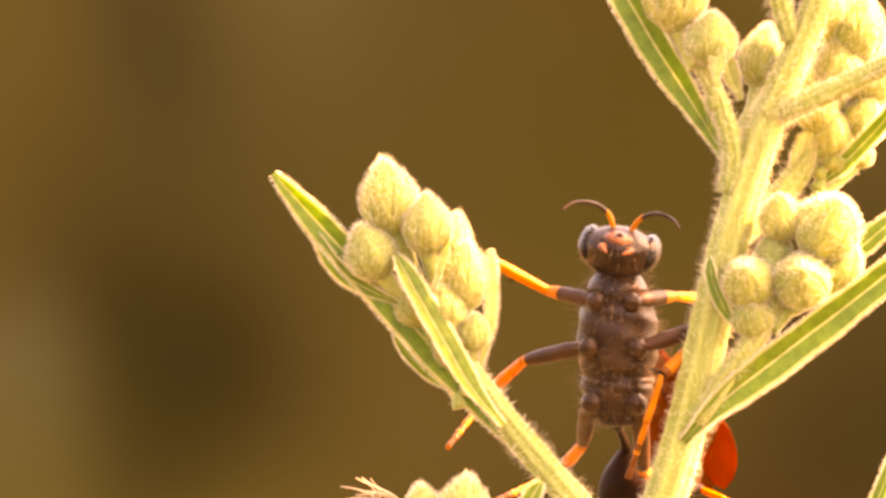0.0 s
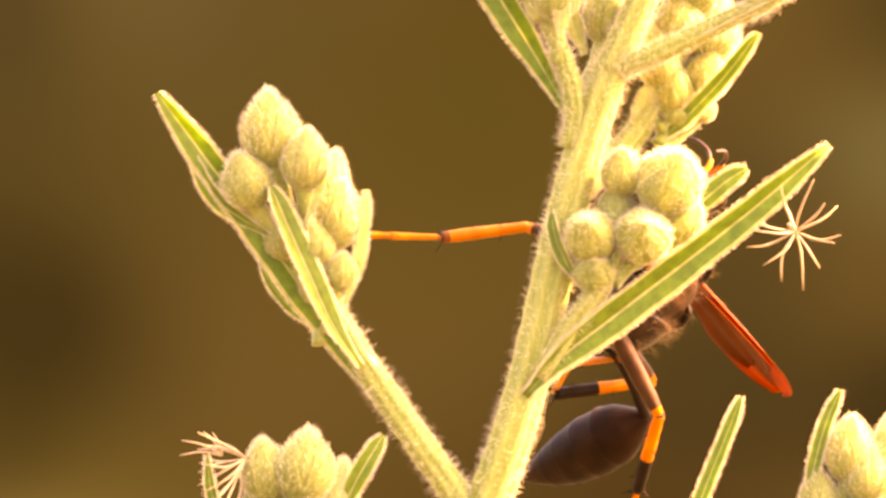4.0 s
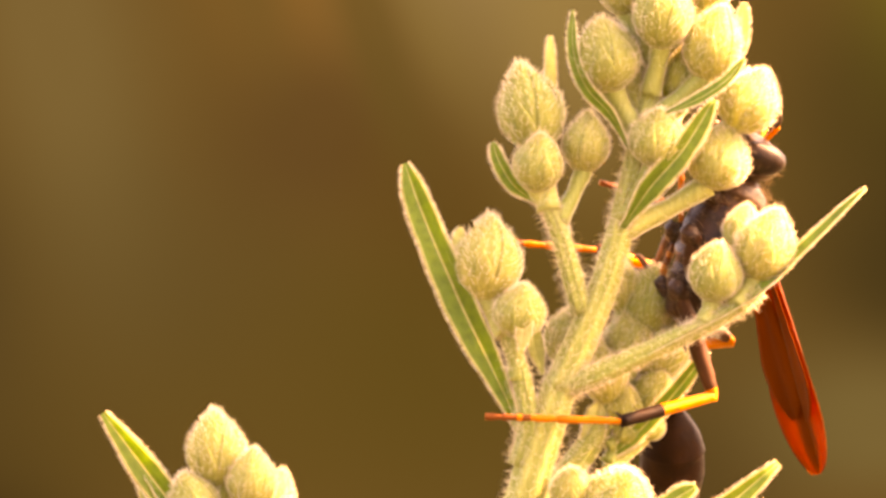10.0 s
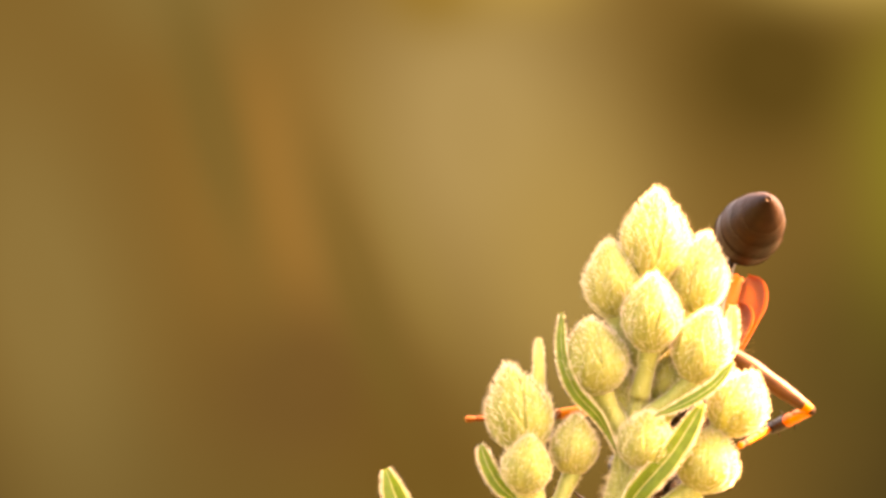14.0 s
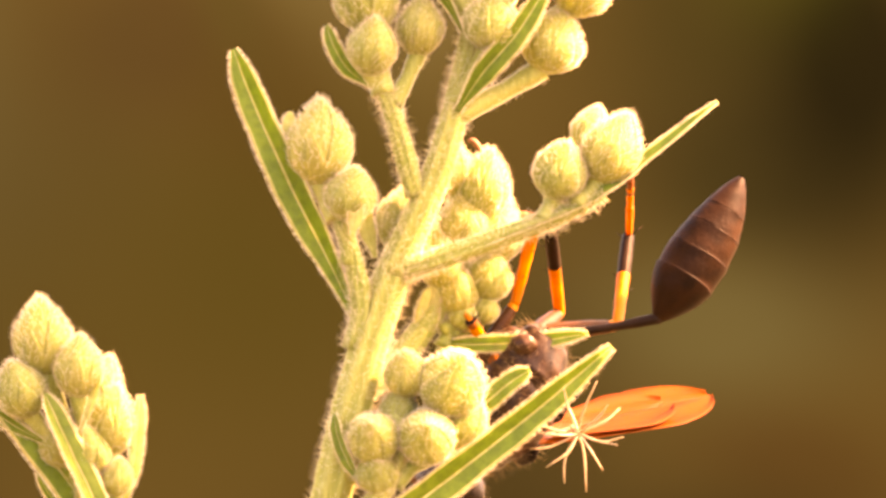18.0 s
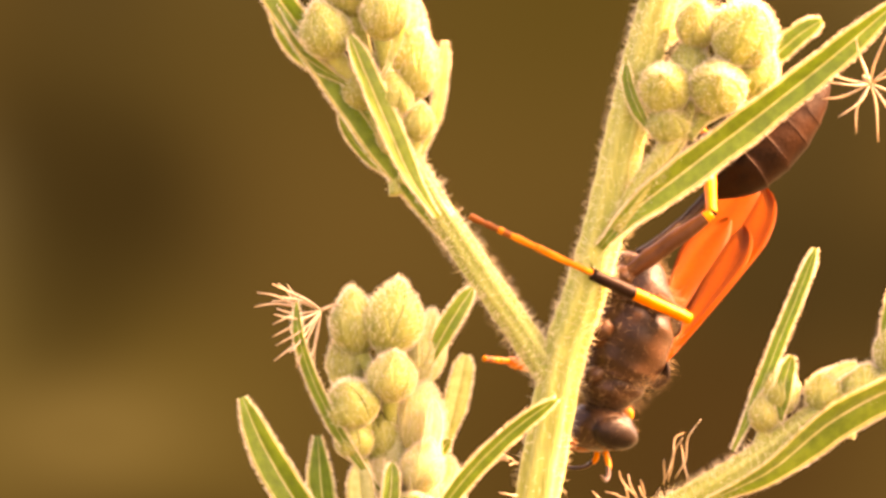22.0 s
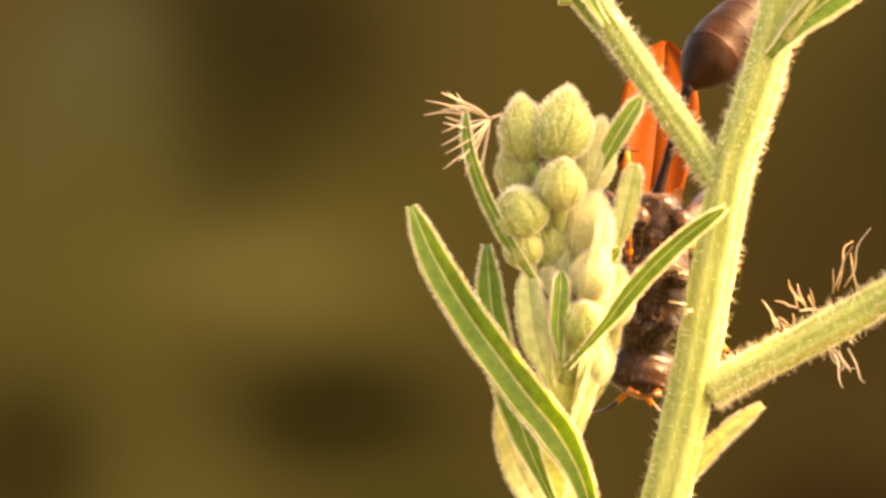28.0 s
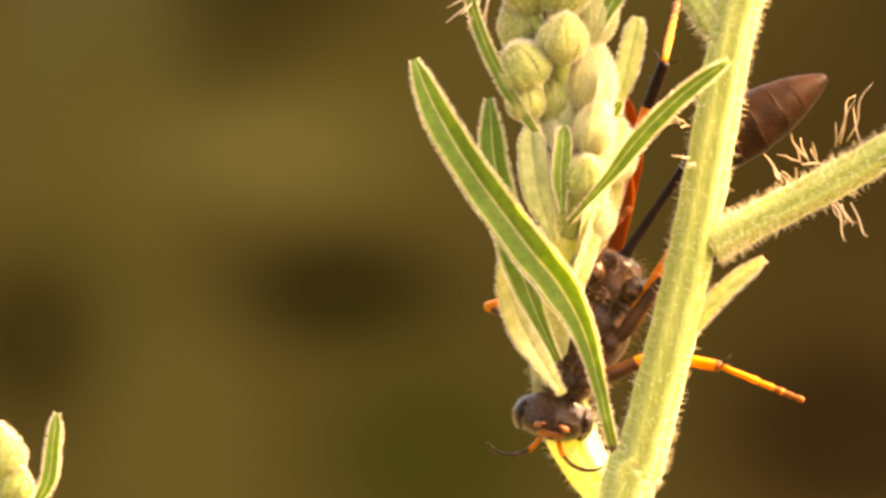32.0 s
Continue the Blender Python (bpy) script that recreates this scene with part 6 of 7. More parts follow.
    walk(WASP["middle_r_femur"], turned((5, -49, -70), [
        (0, 0, -37, -107), (0.25, 8, -31, -127), (0.5, 13, -24, -146), (0.75, -5, -20, -120), (1, -21, -11, -82), (1.17, -22, -11, -96), (1.33, -25, -13, -95),
        (1.5, -28, -14, -94), (1.75, -37, 21, -113), (2, -66, 49, -148), (2.5, -60, 54, -141), (3, -52, 59, -132), (3.5, -54, 51, -137), (4, -21, 61, -101),
        (4.5, -39, 59, -119), (5.6, -12, 64, -89), (5.82, 24, 43, -64), (6.05, 42, 19, -60), (6.28, 57, -6, -63), (6.5, 76, -29, -74), (7, 87, -29, -74),
        (7.5, 84, -29, -74), (8.1, 84, -29, -74), (8.32, 85, -19, -91), (8.55, 83, -9, -107), (8.78, 78, 0, -123), (9, 71, 8, -140), (9.6, 71, 8, -140),
        (9.9, 59, -11, -123), (10.2, 41, -24, -101), (10.5, 17, -29, -74), (11.1, 17, -29, -74), (11.32, 47, -21, -74), (11.55, 77, -13, -71), (11.78, 106, -8, -64),
        (12, 135, -7, -55), (13.1, 135, -7, -55), (13.4, 146, -36, -45), (13.7, 156, -65, -39), (14, -36, -85, 166), (14.33, -110, -76, -113), (14.67, -117, -63, -98),
        (15, -117, -50, -90), (15.17, -102, -47, -110), (15.33, -91, -41, -128), (15.5, -84, -33, -143), (17.1, -84, -33, -143), (17.4, -52, -49, -179), (17.7, -10, -45, 135),
        (18, 14, -24, 106), (19, 16, -9, 102), (19.25, 17, -9, 106), (19.5, 18, -10, 110), (19.75, 19, -10, 115), (20, 20, -11, 119), (20.17, 26, 1, 105),
        (20.33, 30, 15, 92), (20.5, 30, 29, 78), (20.67, 35, 25, 89), (20.83, 39, 21, 99), (21, 42, 16, 108), (21.12, 37, 8, 95), (21.25, 34, -1, 83),
        (21.38, 32, -11, 72), (21.5, 33, -20, 60), (22, 43, -27, 49), (22.17, 67, -59, 35), (22.33, 157, -70, -48), (22.5, -158, -42, -84), (22.67, -156, -29, -87),
        (22.83, -154, -15, -90), (23, -154, -2, -92), (23.17, -155, -1, -101), (23.33, -157, 1, -111), (23.5, -159, 2, -120), (23.67, -152, -19, -119), (23.83, -145, -40, -120),
        (24, -133, -60, -127), (24.5, -139, -56, -125), (24.67, -139, -52, -125), (24.83, -138, -48, -126), (25, -138, -44, -126), (26, -139, -49, -125), (26.17, -137, -48, -127),
        (26.33, -136, -48, -129), (26.5, -134, -48, -131), (27.6, -134, -48, -131), (27.83, -150, -47, -114), (28.05, -164, -43, -98), (28.27, -175, -37, -84), (28.5, 176, -29, -74),
        (29.1, 176, -29, -74), (29.4, -176, -36, -97), (29.7, -165, -40, -122), (30, -153, -39, -148), (30.17, -149, -27, -152), (30.33, -147, -14, -155), (30.5, -144, -1, -157),
        (31, -139, -4, -170), (32, -134, -4, -168),
    ]))
    walk(WASP["middle_r_shin"], turned((158, 0, 0), [
        (0, -16, -18, -16), (0.25, -20, -15, 9), (0.5, -24, -11, 34), (0.75, -25, -12, 17), (1, -26, -8, -14), (1.17, -28, 15, 21), (1.33, -18, 43, 47),
        (1.5, 21, 59, 99), (1.75, -36, 43, 43), (2, -56, 9, 24), (2.5, -56, 10, 18), (3, -56, 11, 12), (3.5, -59, 22, 9), (4, -65, 29, -24),
        (4.5, -65, 24, -15), (5.6, -64, 21, -28), (5.82, -92, 36, -66), (6.05, -126, 31, -109), (6.28, -147, 11, -140), (6.5, -155, -17, -163), (7, -152, -20, -167),
        (7.5, -153, -19, -166), (8.1, -153, -19, -166), (8.32, -178, -18, -144), (8.55, 159, -8, -125), (8.78, 141, 7, -111), (9, 125, 26, -102), (9.6, 125, 26, -102),
        (9.9, 123, 19, -121), (10.2, 124, 12, -139), (10.5, 127, 5, -157), (11.1, 127, 5, -157), (11.32, 136, 5, -146), (11.55, 146, 2, -136), (11.78, 155, -1, -126),
        (12, 163, -6, -116), (13.1, 163, -6, -116), (13.4, 162, -12, -139), (13.7, 163, -17, -162), (14, 167, -22, 174), (14.33, 160, -21, -142), (14.67, 156, -16, -99),
        (15, 156, -10, -57), (15.17, 167, -11, -74), (15.33, 177, -9, -90), (15.5, -174, -4, -106), (17.1, -174, -4, -106), (17.4, -169, 14, -132), (17.7, -174, 32, -161),
        (18, 168, 45, 161), (19, 161, 41, 163), (19.25, -167, 43, -150), (19.5, -145, 28, -111), (19.75, -137, 5, -83), (20, -141, -18, -57), (20.17, -140, -14, -41),
        (20.33, -137, -10, -25), (20.5, -134, -7, -8), (20.67, -127, 17, -34), (20.83, -132, 41, -62), (21, -159, 57, -109), (21.12, -139, 59, -67), (21.25, -122, 54, -28),
        (21.38, -115, 45, 2), (21.5, -115, 34, 27), (22, -112, 44, 32), (22.17, -130, 67, -2), (22.33, 159, 70, -88), (22.5, 133, 48, -130), (22.67, 120, 24, -166),
        (22.83, 124, -3, 167), (23, 141, -24, 135), (23.17, 135, 12, 150), (23.33, 140, 49, 167), (23.5, -156, 75, -120), (23.67, 111, 48, 164), (23.83, 89, 6, 164),
        (24, 63, -32, -180), (24.5, 72, -39, 163), (24.67, 6, -77, -128), (24.83, -76, -43, -44), (25, -83, 4, -33), (26, -82, -1, -29), (26.17, -79, -45, -38),
        (26.33, -4, -82, -118), (26.5, 77, -45, 157), (27.6, 77, -45, 157), (27.83, 79, -37, 158), (28.05, 80, -29, 158), (28.27, 82, -21, 159), (28.5, 84, -12, 160),
        (29.1, 84, -12, 160), (29.4, 61, -23, 164), (29.7, 37, -31, 172), (30, 9, -35, -176), (30.17, -14, -68, -148), (30.33, -119, -66, -38), (30.5, -137, -32, -13),
        (31, -140, -25, -9), (32, -138, -10, -13),
    ]))
    walk(WASP["middle_r_foot"], hinged([
        (0, 303, -41, 49, -85, 68, -118), (0.25, 308, 25, 42, -75, 73, -92), (0.5, 287, 87, 30, -56, 75, -56), (0.75, 306, 45, 34, 37, 59, 16), (1, 310, -39, 23, 65, 35, 5), (1.17, 300, 55, -41, 72, 19, 16), (1.33, 237, 85, -107, 80, 10, 13),
        (1.5, 145, 79, -136, 88, 1, 8), (1.75, 243, 80, -107, 85, -23, 7), (2, 301, 63, -25, 82, -48, 7), (2.5, 306, 48, -27, 85, -17, 9), (3, 310, 32, -29, 89, 13, 12), (3.5, 303, 24, -58, 85, 17, 13), (4, 285, -56, -76, 81, 22, -15),
        (4.5, 298, -38, -63, 82, 24, -7), (5.6, 288, -70, -57, 82, 25, -22), (5.82, 210, -116, -93, 95, -5, 1), (6.05, 115, -128, -82, 97, -38, 21), (6.28, 39, -99, -29, 72, -68, 62), (6.5, 13, -43, 46, -11, -62, 160), (7, 13, -34, 53, 6, -57, 144),
        (7.5, 13, -36, 51, 2, -58, 147), (8.1, 13, -36, 51, 2, -58, 147), (8.32, 36, -88, 48, 35, -26, 111), (8.55, 68, -128, 22, 44, 13, 97), (8.78, 101, -146, -20, 44, 54, 83), (9, 128, -139, -69, -64, 81, -34), (9.6, 128, -139, -69, -64, 81, -34),
        (9.9, 81, -128, -51, -104, 42, -87), (10.2, 41, -101, -32, -99, 2, -102), (10.5, 13, -61, -13, -82, -36, -123), (11.1, 13, -61, -13, -82, -36, -123), (11.32, 27, -88, -13, -78, -31, -90), (11.55, 45, -110, -7, -71, -29, -57), (11.78, 66, -129, 4, -64, -30, -25),
        (12, 89, -141, 18, -59, -34, 9), (13.1, 89, -141, 18, -59, -34, 9), (13.4, 42, -102, 33, -66, -24, -7), (13.7, 15, -46, 47, -75, -16, -23), (14, 12, 16, 59, -85, -10, -39), (14.33, 42, -91, 57, -78, -47, -52), (14.67, 135, -150, 45, -20, -75, -114),
        (15, 243, -131, 28, 58, -52, 164), (15.17, 202, -149, 30, 3, -43, -147), (15.33, 158, -156, 24, -25, -15, -125), (15.5, 116, -152, 10, -41, 18, -118), (17.1, 116, -152, 10, -41, 18, -118), (17.4, 55, -113, -39, -39, 27, -88), (17.7, 32, -43, -85, -31, 35, -55),
        (18, 53, 37, -112, -20, 37, -19), (19, 44, 35, -103, -15, 10, -4), (19.25, 57, -58, -107, -7, 17, 41), (19.5, 108, -131, -73, 4, 17, 87), (19.75, 177, -156, -14, 12, 10, 131), (20, 239, -126, 49, 12, -1, 174), (20.17, 274, -100, 37, 10, 15, -156),
        (20.33, 300, -65, 27, 18, 30, -122), (20.5, 313, -23, 18, 36, 37, -81), (20.67, 284, -84, -45, 42, 20, -58), (20.83, 214, -106, -103, 41, 3, -37), (21, 131, -81, -133, 34, -13, -16), (21.12, 189, -74, -136, 20, 11, -45), (21.25, 239, -43, -128, -6, 23, -82),
        (21.38, 270, 4, -112, -35, 18, -121), (21.5, 274, 59, -89, -54, -3, -152), (22, 254, 61, -110, -58, -7, -145), (22.17, 220, -2, -145, -57, 15, -140), (22.33, 160, -54, -149, -52, 37, -133), (22.5, 91, -81, -118, -41, 58, -120), (22.67, 18, -35, -64, -58, 40, -143),
        (22.83, 4, 36, 7, -65, 20, -156), (23, 57, 103, 64, -66, -1, -166), (23.17, 25, 78, -34, -70, -16, 177), (23.33, 57, 23, -119, -69, -31, 159), (23.5, 138, -36, -153, -62, -46, 137), (23.67, 56, 30, -117, -39, -70, 111), (23.83, 7, 44, -17, 50, -72, 20),
        (24, 23, -1, 83, 79, -49, -11), (24.5, 40, 36, 99, 85, -41, -24), (24.67, 136, -29, 154, 86, -58, -27), (24.83, 242, -80, 107, 91, -74, -34), (25, 291, -85, -10, -180, -87, -125), (26, 296, -77, 3, -105, -80, 164), (26.17, 247, -69, 111, 94, -76, -34),
        (26.33, 148, -19, 156, 90, -53, -29), (26.5, 56, 43, 113, 90, -30, -27), (27.6, 56, 43, 113, 90, -30, -27), (27.83, 42, 48, 95, 100, 9, -11), (28.05, 30, 52, 76, 127, 42, 19), (28.27, 20, 53, 56, -175, 47, 79), (28.5, 13, 53, 34, -140, 19, 118),
        (29.1, 13, 53, 34, -140, 19, 118), (29.4, 18, 41, 61, -150, 27, 79), (29.7, 23, 19, 81, -164, 27, 38), (30, 28, -9, 90, -174, 19, -1), (30.17, 109, -31, 147, 171, 25, -22), (30.33, 209, -40, 144, 155, 25, -45), (30.5, 289, -31, 83, 140, 20, -67),
        (31, 299, -22, 67, 138, 18, -73), (32, 310, -34, 28, 146, 9, -54),
    ]))
    walk(WASP["hind_l_femur"], turned((-95, 44, -55), [
        (0, 0, -44, -178), (0.33, 14, -65, 153), (0.67, 73, -72, 80), (1, 115, -47, 23), (1.25, 129, -75, 8), (1.5, -135, -78, -91), (1.62, -119, -83, -108),
        (1.75, -70, -86, -158), (1.88, -18, -83, 149), (2, -1, -79, 130), (3, -25, -67, 155), (3.5, -33, -56, 163), (4, -37, -52, 167), (4.17, -49, -57, -176),
        (4.33, -64, -59, -158), (4.5, -67, -58, -154), (5.6, -79, -59, -140), (6.5, -48, -33, -168), (7, -59, -51, -155), (7.5, -84, -65, -128), (7.62, -88, -63, -124),
        (7.75, -92, -61, -121), (7.88, -95, -59, -118), (8, -97, -57, -115), (8.17, -86, -50, -129), (8.33, -79, -43, -140), (8.5, -74, -34, -148), (8.67, -71, -21, -155),
        (8.83, -71, -7, -161), (9, -72, 7, -168), (9.12, -72, 1, -170), (9.25, -73, -5, -173), (9.38, -73, -11, -176), (9.5, -73, -17, -179), (9.67, -74, -24, 179),
        (9.83, -75, -30, 176), (10, -76, -37, 174), (10.25, -73, -55, 170), (10.5, -64, -72, 159), (10.67, -89, -59, 178), (10.83, -101, -45, -177), (11, -109, -30, -176),
        (11.17, -106, -22, -173), (11.33, -103, -13, -171), (11.5, -99, -5, -168), (11.67, -93, -4, -172), (11.83, -87, -4, -177), (12, -81, -2, 179), (12.17, -80, -2, -171),
        (12.33, -79, -2, -161), (12.5, -79, -1, -151), (12.57, -73, -10, -159), (12.65, -66, -18, -167), (12.73, -58, -25, -177), (12.8, -48, -31, 171), (13, -37, -34, 169),
        (13.25, -2, -26, 158), (13.44, 18, -45, 169), (13.62, 43, -66, 170), (13.81, 127, -80, 110), (14, -157, -64, 58), (14.5, -161, -51, 68), (15, -161, -37, 75),
        (16.6, -161, -37, 75), (16.83, -158, -44, 103), (17.05, -160, -50, 134), (17.27, -168, -55, 170), (17.5, -180, -56, -150), (18, -163, -48, -168), (18.5, -158, -35, -174),
        (18.62, -159, -36, -174), (18.75, -159, -36, -174), (18.88, -159, -37, -173), (19, -159, -37, -173), (19.5, -158, -34, -174), (20, -156, -30, -176), (20.6, -156, -30, -176),
        (20.83, -168, -44, -149), (21.05, 169, -51, -112), (21.27, 144, -47, -73), (21.5, 129, -34, -43), (22, 153, -36, -76), (22.12, 151, -50, -106), (22.25, 164, -62, -147),
        (22.38, -165, -64, 155), (22.5, -145, -55, 107), (22.62, -175, -50, 131), (22.75, 162, -39, 146), (22.88, 146, -26, 154), (23, 133, -11, 157), (23.17, 131, -11, 159),
        (23.33, 129, -11, 160), (23.5, 128, -11, 162), (24, 127, -10, 168), (24.5, 127, -9, 166), (25, 129, -7, 173), (25.6, 129, -7, 173), (25.83, 128, -22, 166),
        (26.05, 130, -37, 158), (26.27, 135, -52, 147), (26.5, 149, -65, 127), (28.1, 149, -65, 127), (28.33, 122, -54, 161), (28.55, 111, -38, 179), (28.77, 108, -21, -169),
        (29, 108, -3, -159), (29.5, 108, -1, -156), (30, 105, 0, -156), (30.5, 109, -5, -179), (30.75, 113, -7, 170), (31, 117, -9, 159), (31.5, 119, -7, 166),
        (32, 121, -5, 174),
    ]))
    walk(WASP["hind_l_shin"], turned((198, 0, 0), [
        (0, -43, -27, -29), (0.33, -36, -22, -1), (0.67, -26, -21, 27), (1, -11, -20, 54), (1.25, -29, -26, 52), (1.5, -40, -29, 49), (1.62, -59, -15, 68),
        (1.75, -73, 3, 82), (1.88, -82, 23, 91), (2, -90, 45, 99), (3, -99, 15, 81), (3.5, -105, -2, 54), (4, -102, -17, 51), (4.17, -97, -16, 56),
        (4.33, -90, -12, 52), (4.5, -88, -11, 42), (5.6, -84, -8, 48), (6.5, -107, -20, 74), (7, -91, -30, 89), (7.5, -78, -43, 103), (7.62, -78, -28, 116),
        (7.75, -74, -14, 127), (7.88, -68, 0, 139), (8, -59, 12, 152), (8.17, -57, 4, 116), (8.33, -51, -2, 79), (8.5, -43, -3, 43), (8.67, -49, -15, 39),
        (8.83, -55, -27, 36), (9, -62, -39, 35), (9.12, -57, -44, 35), (9.25, -53, -48, 35), (9.38, -48, -52, 34), (9.5, -42, -57, 32), (9.67, -61, -31, 62),
        (9.83, -64, -3, 79), (10, -58, 26, 96), (10.25, -56, -22, 102), (10.5, -61, -69, 111), (10.67, -54, -51, 88), (10.83, -58, -32, 73), (11, -65, -15, 59),
        (11.17, -65, -32, 67), (11.33, -68, -48, 77), (11.5, -78, -63, 94), (11.67, -79, -53, 102), (11.83, -78, -42, 108), (12, -76, -32, 114), (12.17, -59, -39, 98),
        (12.33, -38, -42, 79), (12.5, -18, -39, 61), (12.57, 12, -33, 5), (12.65, 24, -11, -37), (12.73, 19, 14, -74), (12.8, -3, 29, -119), (13, -12, 32, -120),
        (13.25, -19, 31, -126), (13.44, -16, 18, -146), (13.62, -8, 7, -166), (13.81, 2, 0, 173), (14, 15, -4, 151), (14.5, 22, -29, 149), (15, 34, -54, 140),
        (16.6, 34, -54, 140), (16.83, -4, -30, 143), (17.05, -35, -10, 131), (17.27, -69, 2, 110), (17.5, -105, -1, 87), (18, -101, -17, 74), (18.5, -93, -16, 64),
        (18.62, -89, -25, 59), (18.75, -83, -33, 52), (18.88, -76, -41, 43), (19, -66, -47, 32), (19.5, -62, -41, 23), (20, -59, -32, 15), (20.6, -59, -32, 15),
        (20.83, -55, -54, 33), (21.05, -75, -75, 72), (21.27, -162, -73, 177), (21.5, -176, -51, -151), (22, 172, -43, -164), (22.12, 139, -46, -173), (22.25, 103, -51, -178),
        (22.38, 63, -57, -178), (22.5, 16, -62, -168), (22.62, -64, -61, -69), (22.75, -82, -27, -31), (22.88, -75, 8, -7), (23, -50, 36, 29), (23.17, -54, 31, 22),
        (23.33, -56, 26, 15), (23.5, -58, 21, 9), (24, -59, -3, -20), (24.5, -59, -6, -15), (25, -57, 8, 14), (25.6, -57, 8, 14), (25.83, -52, -13, -21),
        (26.05, -34, -27, -61), (26.27, -9, -26, -106), (26.5, 7, -10, -145), (28.1, 7, -10, -145), (28.33, 1, -14, -106), (28.55, -6, -13, -67), (28.77, -11, -8, -28),
        (29, -12, -1, 9), (29.5, -10, -11, -9), (30, -11, -13, -8), (30.5, -14, -3, -14), (30.75, -13, 14, 11), (31, -5, 29, 39), (31.5, -20, 14, 11),
        (32, -26, -6, -12),
    ]))
